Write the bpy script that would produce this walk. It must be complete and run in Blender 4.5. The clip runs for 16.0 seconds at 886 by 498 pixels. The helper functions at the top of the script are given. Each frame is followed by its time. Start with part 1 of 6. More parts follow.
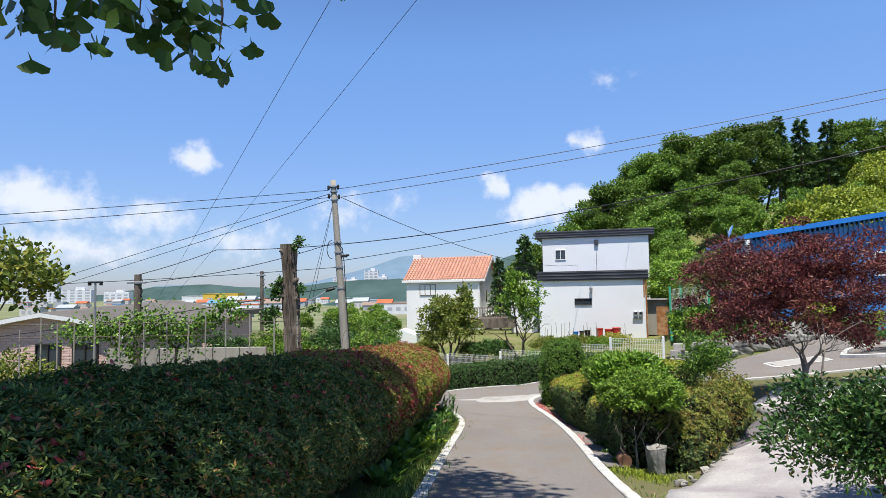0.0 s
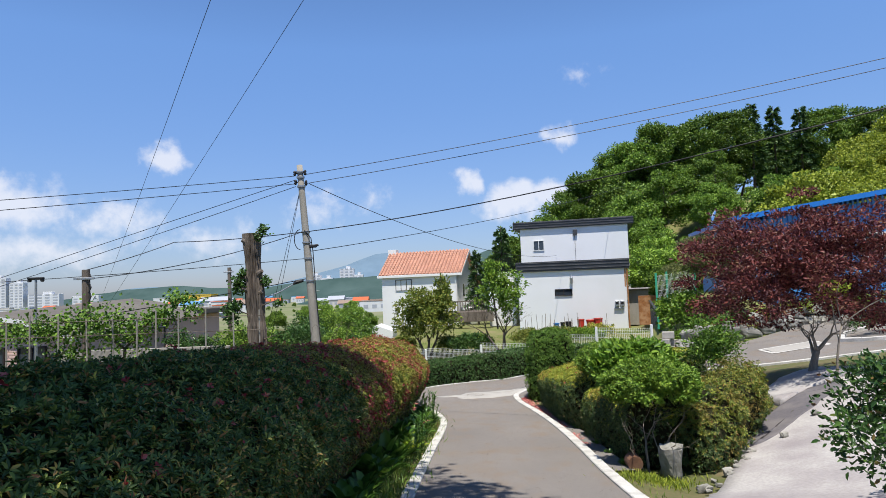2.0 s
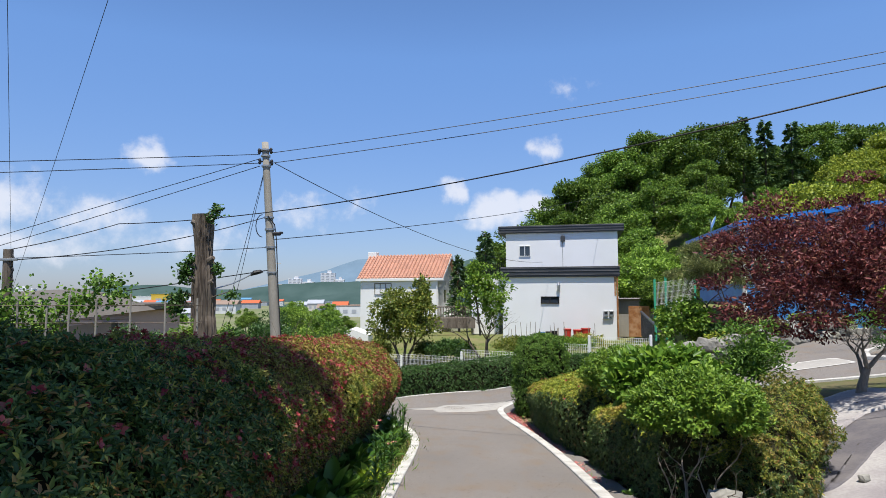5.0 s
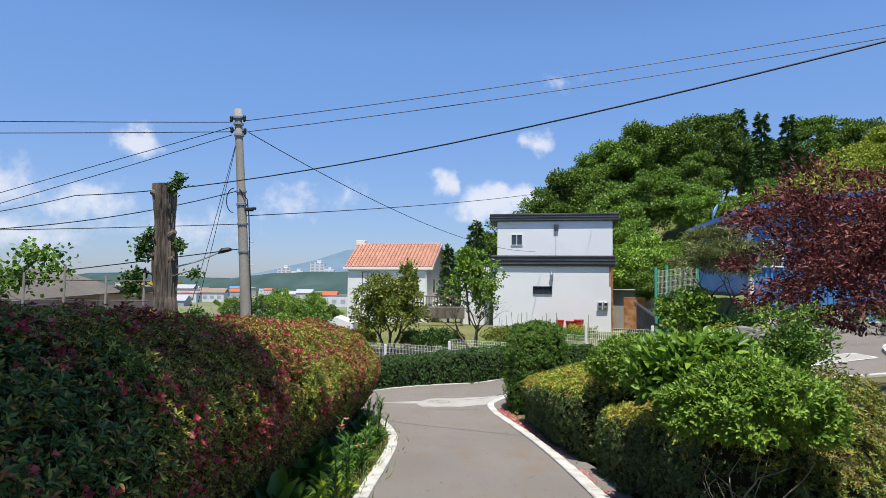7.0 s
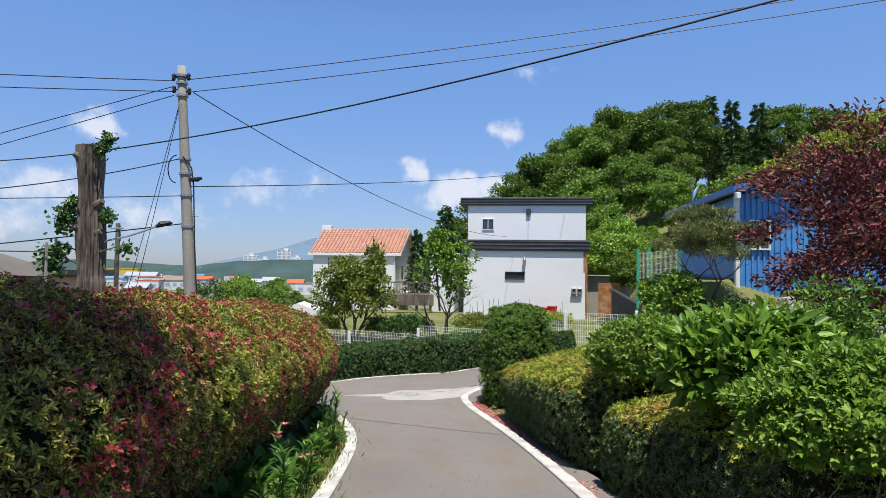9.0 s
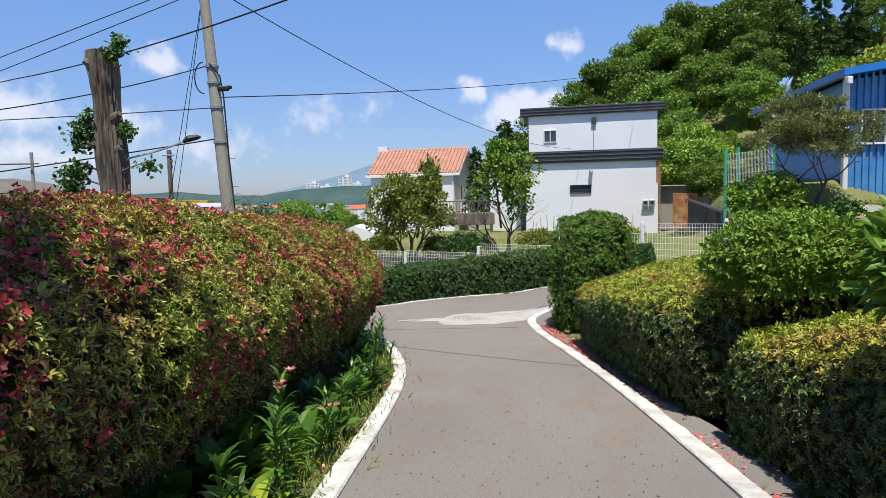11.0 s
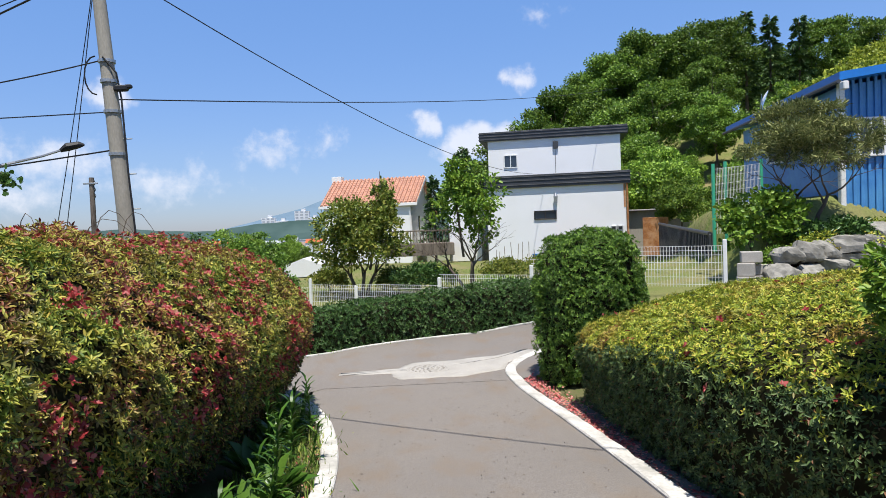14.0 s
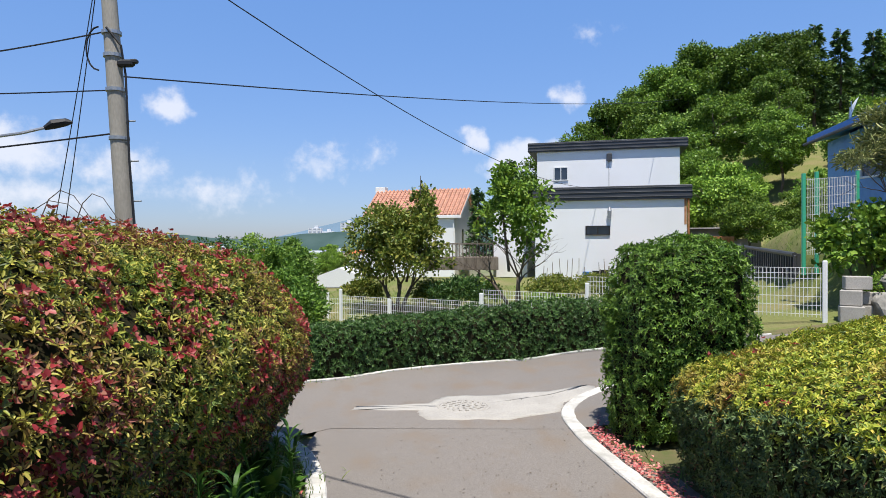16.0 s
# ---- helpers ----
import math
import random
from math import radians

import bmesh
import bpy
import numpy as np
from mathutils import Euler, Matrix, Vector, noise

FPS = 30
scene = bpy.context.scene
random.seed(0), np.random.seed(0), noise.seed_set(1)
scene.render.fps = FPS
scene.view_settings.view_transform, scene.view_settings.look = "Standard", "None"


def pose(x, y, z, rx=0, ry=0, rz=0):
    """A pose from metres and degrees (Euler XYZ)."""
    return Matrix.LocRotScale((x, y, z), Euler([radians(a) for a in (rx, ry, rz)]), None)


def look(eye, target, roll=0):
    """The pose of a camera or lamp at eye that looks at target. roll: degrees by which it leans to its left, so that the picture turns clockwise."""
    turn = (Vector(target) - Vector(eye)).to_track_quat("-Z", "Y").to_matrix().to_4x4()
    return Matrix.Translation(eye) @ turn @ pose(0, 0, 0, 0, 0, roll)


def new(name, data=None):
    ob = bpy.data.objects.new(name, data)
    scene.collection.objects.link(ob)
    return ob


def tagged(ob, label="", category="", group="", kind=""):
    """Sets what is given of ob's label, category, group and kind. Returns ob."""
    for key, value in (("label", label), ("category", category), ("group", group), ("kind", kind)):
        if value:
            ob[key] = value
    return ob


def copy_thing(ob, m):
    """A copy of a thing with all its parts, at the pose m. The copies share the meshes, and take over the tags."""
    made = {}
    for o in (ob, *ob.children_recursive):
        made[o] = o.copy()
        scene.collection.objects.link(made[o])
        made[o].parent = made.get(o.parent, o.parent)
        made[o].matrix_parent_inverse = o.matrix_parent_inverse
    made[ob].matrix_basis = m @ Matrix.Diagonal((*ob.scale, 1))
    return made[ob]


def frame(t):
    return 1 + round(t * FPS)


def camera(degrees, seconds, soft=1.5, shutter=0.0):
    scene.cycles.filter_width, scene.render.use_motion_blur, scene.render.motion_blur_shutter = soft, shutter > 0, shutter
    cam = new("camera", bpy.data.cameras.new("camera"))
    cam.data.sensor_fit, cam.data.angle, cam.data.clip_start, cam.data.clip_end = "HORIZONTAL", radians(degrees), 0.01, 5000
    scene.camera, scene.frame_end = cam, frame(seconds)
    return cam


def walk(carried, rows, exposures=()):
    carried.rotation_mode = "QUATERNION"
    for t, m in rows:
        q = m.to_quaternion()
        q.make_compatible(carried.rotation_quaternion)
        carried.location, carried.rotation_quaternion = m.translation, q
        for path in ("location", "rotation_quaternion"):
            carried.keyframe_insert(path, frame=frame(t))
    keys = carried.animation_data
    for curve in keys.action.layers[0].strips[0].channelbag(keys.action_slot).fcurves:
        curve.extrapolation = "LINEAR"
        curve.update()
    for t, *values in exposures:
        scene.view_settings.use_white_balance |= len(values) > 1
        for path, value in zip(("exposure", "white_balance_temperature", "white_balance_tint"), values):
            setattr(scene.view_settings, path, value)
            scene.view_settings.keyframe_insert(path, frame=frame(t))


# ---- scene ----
cam = camera(69.2, 16.0, soft=0.65)
PATH = [
    (0, (0.47, 0.074, 1.772), (0.35, 2.067, 1.898), -1.0),
    (0.5, (0.415, 0.382, 1.709), (0.279, 2.372, 1.85), -0.0),
    (1, (0.38, 0.704, 1.686), (0.286, 2.698, 1.804), -1.5),
    (1.5, (0.371, 1.222, 1.614), (0.342, 3.217, 1.752), -0.2),
    (2, (0.343, 1.668, 1.532), (0.299, 3.664, 1.645), -2.2),
    (2.5, (0.391, 2.066, 1.489), (0.393, 4.064, 1.585), -1.6),
    (3, (0.38, 2.556, 1.431), (0.397, 4.551, 1.573), 0.6),
    (3.5, (0.358, 2.959, 1.372), (0.358, 4.954, 1.511), -1.5),
    (6, (0.369, 5.235, 1.051), (0.385, 7.23, 1.187), 0.4),
    (6.5, (0.427, 5.641, 0.987), (0.454, 7.637, 1.097), -0.3),
    (7, (0.46, 6.073, 0.945), (0.5, 8.069, 1.057), 0.6),
    (7.5, (0.456, 6.523, 0.901), (0.544, 8.518, 1.016), 0.6),
    (8, (0.457, 6.999, 0.852), (0.59, 8.991, 0.975), 1.2),
    (10.5, (0.606, 9.35, 0.493), (0.673, 11.345, 0.383), -1.5),
    (11, (0.632, 9.842, 0.441), (0.58, 11.835, 0.277), -1.3),
    (11.5, (0.601, 10.295, 0.398), (0.529, 12.287, 0.231), -1.9),
    (12, (0.574, 10.83, 0.355), (0.474, 12.821, 0.187), -1.1),
    (12.5, (0.531, 11.282, 0.296), (0.339, 13.267, 0.143), -0.8),
    (13, (0.556, 11.709, 0.272), (0.464, 13.701, 0.108), -2.2),
    (13.5, (0.607, 12.167, 0.251), (0.575, 14.166, 0.179), -1.0),
    (14, (0.652, 12.665, 0.192), (0.732, 14.662, 0.125), -2.2),
    (14.5, (0.696, 13.221, 0.16), (0.809, 15.216, 0.073), -1.7),
    (15, (0.687, 13.714, 0.121), (0.699, 15.714, 0.083), -0.7),
    (15.5, (0.704, 14.184, 0.07), (0.705, 16.184, 0.041), -1.7),
    (16, (0.719, 14.702, 0.029), (0.665, 16.702, 0.012), -0.3),
]
walk(cam, [(t, look(eye, target, roll)) for t, eye, target, roll in PATH], exposures=[(0.0, 0.56), (0.8, 0.42), (10.0, 0.39), (12.0, 0.49), (16.0, 0.48)])

# ---- world, sun, exposure ----
SUN_EL, SUN_FROM = 71.0, (0.05, -0.998)          # elevation, horizontal direction the light comes from
world = bpy.data.worlds.new("sky")
scene.world = world
world.use_nodes = True
wn, wl = world.node_tree.nodes, world.node_tree.links
wn.clear()
sky = wn.new("ShaderNodeTexSky")
sky.sky_type = "NISHITA"
sky.sun_disc = False
sky.sun_elevation = radians(SUN_EL)
sky.sun_rotation = math.atan2(SUN_FROM[0], SUN_FROM[1])
sky.altitude, sky.air_density, sky.dust_density, sky.ozone_density = 50, 1.0, 0.3, 2.0
geo = wn.new("ShaderNodeTexCoord")


def wmath(op, a, b=None):
    n = wn.new("ShaderNodeMath")
    n.operation = op
    for k, v in enumerate((a, b)):
        if v is None:
            continue
        if isinstance(v, (int, float)):
            n.inputs[k].default_value = v
        else:
            wl.new(v, n.inputs[k])
    return n.outputs[0]


def cloud_dir(az, el):
    a, e = radians(az), radians(el)
    return Vector((math.sin(a) * math.cos(e), math.cos(a) * math.cos(e), math.sin(e)))


# cumulus clouds: soft lobes round a direction, broken up by noise; (azimuth, elevation, half width, half height, thickness)
CLOUDS = [(-24.9, 11.1, 2.5, 1.7, 1.0), (-35.5, 7.2, 6.0, 2.8, 1.0), (-28.3, 6.2, 4.6, 2.5, 0.62), (-34, 3.8, 10.0, 2.2, 0.62), (4.8, 7.2, 4.6, 2.2, 1.05), (1.0, 9.1, 1.9, 1.5, 0.9), (8.6, 7.6, 3.6, 1.8, 1.0),
          (9.3, 12.8, 1.7, 1.4, 0.85), (-12.4, 7.2, 3.6, 2.0, 0.5), (-7.4, 7.6, 2.0, 1.8, 0.45), (-21, 4.4, 8.0, 2.2, 0.42), (11.2, 17.5, 2.0, 1.1, 0.34), (-48, 9, 5, 2.5, 1.0), (30, 8, 5, 2.2, 0.7), (70, 12, 9, 4, 1.0), (-90, 14, 10, 5, 1.0),
          (150, 15, 12, 5, 1.0), (-150, 12, 14, 5, 1.0)]
fuzz = wn.new("ShaderNodeTexNoise")
fuzz.inputs["Scale"].default_value, fuzz.inputs["Detail"].default_value, fuzz.inputs["Roughness"].default_value = 44, 7, 0.62
wl.new(geo.outputs["Generated"], fuzz.inputs["Vector"])
warp_n = wn.new("ShaderNodeTexNoise")
warp_n.inputs["Scale"].default_value, warp_n.inputs["Detail"].default_value = 17, 5
wl.new(geo.outputs["Generated"], warp_n.inputs["Vector"])
warp = wn.new("ShaderNodeVectorMath")
warp.operation = "MULTIPLY_ADD"
wl.new(warp_n.outputs["Color"], warp.inputs[0])
warp.inputs[1].default_value = (0.085, 0.085, 0.06)
shifted = wn.new("ShaderNodeVectorMath")
shifted.operation = "SUBTRACT"
wl.new(geo.outputs["Generated"], shifted.inputs[0])
shifted.inputs[1].default_value = (0.0425, 0.0425, 0.03)
wl.new(shifted.outputs[0], warp.inputs[2])
cover = None
for az, el, hw, hh, thick in CLOUDS:
    m = wn.new("ShaderNodeMapping")
    m.vector_type = "TEXTURE"
    c = cloud_dir(az, el)
    m.inputs["Location"].default_value = c
    m.inputs["Rotation"].default_value = (0, 0, -radians(az))
    m.inputs["Scale"].default_value = (radians(hw), 0.5, radians(hh))
    wl.new(warp.outputs[0], m.inputs["Vector"])
    ln = wn.new("ShaderNodeVectorMath")
    ln.operation = "LENGTH"
    wl.new(m.outputs[0], ln.inputs[0])
    lobe = wmath("MULTIPLY", wmath("SUBTRACT", 1.0, ln.outputs["Value"]), thick)
    cover = lobe if cover is None else wmath("MAXIMUM", cover, lobe)
dens = wmath("ADD", wmath("MULTIPLY", cover, 1.6), wmath("MULTIPLY", wmath("SUBTRACT", fuzz.outputs["Fac"], 0.5), 1.5))
mask = wn.new("ShaderNodeMapRange")
mask.interpolation_type = "SMOOTHSTEP"
for k, v in (("From Min", 0.10), ("From Max", 1.15), ("To Max", 0.78)):
    mask.inputs[k].default_value = v
wl.new(dens, mask.inputs["Value"])
tone = wn.new("ShaderNodeMixRGB")
wl.new(mask.outputs[0], tone.inputs["Fac"])
deep = wn.new("ShaderNodeHueSaturation")
deep.inputs["Saturation"].default_value, deep.inputs["Value"].default_value = 1.02, 1.02
wl.new(sky.outputs[0], deep.inputs["Color"])
split = wn.new("ShaderNodeSeparateXYZ")
wl.new(geo.outputs["Generated"], split.inputs[0])
air = wn.new("ShaderNodeValToRGB")           # clear humid air: paler blue low down, deeper above
for k, (q, col) in enumerate([(0.0, (0.62, 0.70, 1.05)), (0.12, (0.86, 0.95, 1.24)), (0.35, (1.15, 1.40, 1.75)), (1.0, (0.58, 0.74, 0.92))]):
    e = air.color_ramp.elements[k] if k < 2 else air.color_ramp.elements.new(q)
    e.position, e.color = q, (*col, 1)
wl.new(split.outputs[2], air.inputs["Fac"])
tint = wn.new("ShaderNodeMixRGB")
tint.blend_type = "MULTIPLY"
tint.inputs["Fac"].default_value = 1.0
wl.new(deep.outputs[0], tint.inputs["Color1"])
wl.new(air.outputs[0], tint.inputs["Color2"])
wl.new(tint.outputs[0], tone.inputs["Color1"])
tone.inputs["Color2"].default_value = (8.6, 8.8, 9.6, 1)
bg = wn.new("ShaderNodeBackground")
bg.inputs["Strength"].default_value = 0.078
wl.new(tone.outputs[0], bg.inputs["Color"])
out = wn.new("ShaderNodeOutputWorld")
wl.new(bg.outputs[0], out.inputs["Surface"])

sun = new("sun", bpy.data.lights.new("sun", "SUN"))
sun.data.energy, sun.data.angle, sun.data.color = 5.0, radians(0.55), (1.0, 0.955, 0.88)
sd = Vector((SUN_FROM[0], SUN_FROM[1], 0)).normalized() * math.cos(radians(SUN_EL))
sun.matrix_world = look((0, 0, 60), Vector((0, 0, 60)) - Vector((sd.x, sd.y, math.sin(radians(SUN_EL)))))

# ---- materials ----
RNG = np.random.default_rng(7)


def mat(name, colour, rough=0.7, metal=0.0, grain=None, grain_scale=40.0, stain=None, stain_scale=1.2, stain_amount=0.5, bump=0.0, bump_scale=60.0, island=0.0, per_object=0.0, spec=0.4, stretch=(1, 1, 1), wear=None, wear_scale=3.0, wear_amount=0.6):
    """A surface: base colour, fine grain towards a second colour, large stains, streaks of wear, relief."""
    m = bpy.data.materials.new(name)
    m.use_nodes = True
    n, l = m.node_tree.nodes, m.node_tree.links
    p = n["Principled BSDF"]
    p.inputs["Roughness"].default_value, p.inputs["Metallic"].default_value = rough, metal
    p.inputs["Specular IOR Level"].default_value = spec
    co = n.new("ShaderNodeTexCoord")
    mp = n.new("ShaderNodeMapping")
    mp.inputs["Scale"].default_value = stretch
    l.new(co.outputs["Object"], mp.inputs["Vector"])
    rgb = n.new("ShaderNodeRGB")
    rgb.outputs[0].default_value = (*colour, 1)
    cur = rgb.outputs[0]

    def mix(fac, second):
        nonlocal cur
        x = n.new("ShaderNodeMixRGB")
        l.new(fac, x.inputs["Fac"])
        l.new(cur, x.inputs["Color1"])
        x.inputs["Color2"].default_value = (*second, 1)
        cur = x.outputs[0]

    def noise_fac(scale, lo, hi, amount, detail=6):
        t = n.new("ShaderNodeTexNoise")
        t.inputs["Scale"].default_value, t.inputs["Detail"].default_value = scale, detail
        l.new(mp.outputs[0], t.inputs["Vector"])
        r = n.new("ShaderNodeMapRange")
        for k, v in (("From Min", lo), ("From Max", hi), ("To Max", amount)):
            r.inputs[k].default_value = v
        l.new(t.outputs["Fac"], r.inputs["Value"])
        return r.outputs[0]

    mix(noise_fac(grain_scale, 0.35, 0.65, 0.8), grain or tuple(c * 0.75 for c in colour))
    if stain:
        mix(noise_fac(stain_scale, 0.42, 0.68, stain_amount, 8), stain)
    if wear:
        mix(noise_fac(wear_scale, 0.5, 0.72, wear_amount, 10), wear)
    if island or per_object:
        src = n.new("ShaderNodeNewGeometry").outputs["Random Per Island"] if island else n.new("ShaderNodeObjectInfo").outputs["Random"]
        h = n.new("ShaderNodeHueSaturation")
        r = n.new("ShaderNodeMapRange")
        a = island or per_object
        r.inputs["To Min"].default_value, r.inputs["To Max"].default_value = 1 - a, 1 + a
        l.new(src, r.inputs["Value"])
        l.new(r.outputs[0], h.inputs["Value"])
        l.new(cur, h.inputs["Color"])
        cur = h.outputs[0]
    l.new(cur, p.inputs["Base Color"])
    if bump:
        t = n.new("ShaderNodeTexNoise")
        t.inputs["Scale"].default_value, t.inputs["Detail"].default_value = bump_scale, 8
        l.new(mp.outputs[0], t.inputs["Vector"])
        b = n.new("ShaderNodeBump")
        b.inputs["Strength"].default_value, b.inputs["Distance"].default_value = bump, 0.02
        l.new(t.outputs["Fac"], b.inputs["Height"])
        l.new(b.outputs[0], p.inputs["Normal"])
    return m


def leaf_mat(name, stops, rough=0.45, through_light=0.24, patch=None, patch_scale=1.3, patch_lo=0.5, patch_hi=0.62, per_tree=0.0):
    """Leaves: a colour for each leaf out of stops [(place, colour)], light passing through, and patches of a second set."""
    m = bpy.data.materials.new(name)
    m.use_nodes = True
    n, l = m.node_tree.nodes, m.node_tree.links
    p = n["Principled BSDF"]
    p.inputs["Roughness"].default_value = rough
    p.inputs["Specular IOR Level"].default_value = 0.28
    isl = n.new("ShaderNodeNewGeometry").outputs["Random Per Island"]

    def ramp(st):
        r = n.new("ShaderNodeValToRGB")
        e = r.color_ramp.elements
        while len(e) < len(st):
            e.new(0.5)
        for k, (a, c) in enumerate(st):
            e[k].position, e[k].color = a, (*c, 1)
        l.new(isl, r.inputs["Fac"])
        return r.outputs[0]

    cur = ramp(stops)
    if patch:
        t = n.new("ShaderNodeTexNoise")
        t.inputs["Scale"].default_value, t.inputs["Detail"].default_value = patch_scale, 4
        co = n.new("ShaderNodeTexCoord")
        l.new(co.outputs["Object"], t.inputs["Vector"])
        r = n.new("ShaderNodeMapRange")
        r.inputs["From Min"].default_value, r.inputs["From Max"].default_value = patch_lo, patch_hi
        l.new(t.outputs["Fac"], r.inputs["Value"])
        x = n.new("ShaderNodeMixRGB")
        l.new(r.outputs[0], x.inputs["Fac"])
        l.new(cur, x.inputs["Color1"])
        l.new(ramp(patch), x.inputs["Color2"])
        cur = x.outputs[0]
    if per_tree:
        tone_ = n.new("ShaderNodeHueSaturation")
        rr_ = n.new("ShaderNodeMapRange")
        rr_.inputs["To Min"].default_value, rr_.inputs["To Max"].default_value = 1 - per_tree, 1 + per_tree
        l.new(n.new("ShaderNodeObjectInfo").outputs["Random"], rr_.inputs["Value"])
        l.new(rr_.outputs[0], tone_.inputs["Value"])
        l.new(cur, tone_.inputs["Color"])
        cur = tone_.outputs[0]
    l.new(cur, p.inputs["Base Color"])
    tr = n.new("ShaderNodeBsdfTranslucent")
    l.new(cur, tr.inputs["Color"])
    mx = n.new("ShaderNodeMixShader")
    mx.inputs[0].default_value = through_light
    l.new(p.outputs[0], mx.inputs[1])
    l.new(tr.outputs[0], mx.inputs[2])
    l.new(mx.outputs[0], n["Material Output"].inputs["Surface"])
    return m


M_ASPHALT = mat("asphalt_worn", (0.25, 0.225, 0.202), 0.9, grain=(0.135, 0.121, 0.11), grain_scale=110, stain=(0.165, 0.15, 0.138), stain_scale=0.42, stain_amount=0.85, bump=0.35, bump_scale=170, spec=0.2, stretch=(1, 0.55, 1), wear=(0.20, 0.155, 0.115), wear_scale=2.3, wear_amount=0.7)
M_CONCRETE = mat("concrete_pale", (0.43, 0.405, 0.365), 0.88, grain=(0.33, 0.31, 0.285), grain_scale=45, stain=(0.28, 0.265, 0.24), stain_scale=2.2, stain_amount=0.5, bump=0.3, bump_scale=80, spec=0.2)
M_KERB = mat("kerb_concrete", (0.62, 0.60, 0.56), 0.9, grain=(0.46, 0.44, 0.41), grain_scale=30, stain=(0.27, 0.26, 0.23), stain_scale=3.5, stain_amount=0.6, bump=0.5, bump_scale=60, spec=0.2)
M_SLAB = mat("slab_concrete", (0.44, 0.415, 0.395), 0.9, grain=(0.34, 0.32, 0.305), grain_scale=25, stain=(0.22, 0.19, 0.20), stain_scale=0.9, stain_amount=0.7, bump=0.4, bump_scale=40, spec=0.2)
M_SOIL = mat("soil_and_grass", (0.115, 0.12, 0.05), 0.95, grain=(0.17, 0.125, 0.075), grain_scale=9, stain=(0.06, 0.095, 0.025), stain_scale=0.8, stain_amount=0.9, bump=0.6, bump_scale=30, spec=0.1)
M_LAWN = mat("lawn", (0.17, 0.19, 0.06), 0.95, grain=(0.10, 0.125, 0.035), grain_scale=14, stain=(0.25, 0.19, 0.11), stain_scale=0.6, stain_amount=0.6, bump=0.6, bump_scale=50, spec=0.1)
M_WHITE = mat("white_render", (0.76, 0.765, 0.775), 0.85, grain=(0.72, 0.725, 0.735), grain_scale=30, stain=(0.68, 0.68, 0.67), stain_scale=0.5, stain_amount=0.45, bump=0.1, bump_scale=60)
M_WHITE2 = mat("white_wall_far", (0.80, 0.795, 0.78), 0.85, grain=(0.80, 0.79, 0.77), grain_scale=12, stain=(0.66, 0.65, 0.62), stain_scale=0.4, stain_amount=0.3)
M_FASCIA = mat("dark_grey_metal", (0.055, 0.058, 0.066), 0.5, 0.2, grain=(0.045, 0.047, 0.053), grain_scale=20, stain=(0.09, 0.09, 0.095), stain_scale=1.0, stain_amount=0.4)
M_FRAME = mat("dark_window_frame", (0.025, 0.022, 0.022), 0.45, grain=(0.018, 0.016, 0.016))
M_WFRAME = mat("white_window_frame", (0.78, 0.78, 0.76), 0.45)
M_RUST = mat("rusty_steel", (0.36, 0.15, 0.045), 0.9, grain=(0.20, 0.075, 0.03), grain_scale=14, stain=(0.50, 0.30, 0.16), stain_scale=3, stain_amount=0.7, bump=0.3)
M_TILE = mat("terracotta_tile", (0.43, 0.225, 0.165), 0.85, grain=(0.32, 0.155, 0.11), grain_scale=8, stain=(0.62, 0.33, 0.20), stain_scale=1.5, stain_amount=0.5, per_object=0.14)
M_POLE = mat("concrete_pole", (0.34, 0.315, 0.27), 0.9, grain=(0.27, 0.25, 0.215), grain_scale=40, stain=(0.21, 0.19, 0.16), stain_scale=2.5, stain_amount=0.5, bump=0.25, bump_scale=80, stretch=(1, 1, 0.3))
M_STEEL = mat("galvanised_steel", (0.42, 0.43, 0.44), 0.45, 0.75, grain=(0.33, 0.34, 0.35))
M_BLACK = mat("black_plastic", (0.016, 0.016, 0.018), 0.55)
M_LOG = mat("cut_log", (0.17, 0.08, 0.045), 0.9, grain=(0.09, 0.045, 0.03), grain_scale=14, stain=(0.24, 0.14, 0.08), stain_scale=6, bump=0.5)
M_BARK = mat("furrowed_bark", (0.16, 0.13, 0.105), 0.95, grain=(0.045, 0.036, 0.03), grain_scale=16, stain=(0.25, 0.215, 0.18), stain_scale=2.5, stain_amount=0.6, bump=1.0, bump_scale=18, stretch=(1, 1, 0.18), spec=0.1)
M_TWIG = mat("twig_bark", (0.13, 0.10, 0.075), 0.9, grain=(0.075, 0.06, 0.045), grain_scale=30, bump=0.4, stretch=(1, 1, 0.3))
M_PALEBARK = mat("pale_bark", (0.27, 0.235, 0.19), 0.9, grain=(0.17, 0.145, 0.115), grain_scale=25, bump=0.5, stretch=(1, 1, 0.3))
M_FENCE = mat("white_coated_wire", (0.80, 0.80, 0.78), 0.4, grain=(0.72, 0.72, 0.70))
M_GREENP = mat("green_coated_post", (0.06, 0.42, 0.25), 0.4, grain=(0.05, 0.34, 0.2))
M_BLUE = mat("blue_corrugated_steel", (0.055, 0.22, 0.52), 0.5, 0.0, grain=(0.045, 0.185, 0.44), grain_scale=6, stain=(0.11, 0.34, 0.58), stain_scale=1.2, stain_amount=0.5, spec=0.5)
M_BLUEROOF = mat("blue_roof_edge", (0.015, 0.17, 0.55), 0.4, grain=(0.013, 0.15, 0.48), grain_scale=5, spec=0.5)
M_ROCK = mat("field_stone", (0.34, 0.325, 0.29), 0.92, grain=(0.20, 0.19, 0.17), grain_scale=7, stain=(0.10, 0.10, 0.08), stain_scale=2.6, stain_amount=0.6, bump=0.8, bump_scale=9, per_object=0.15, spec=0.2)
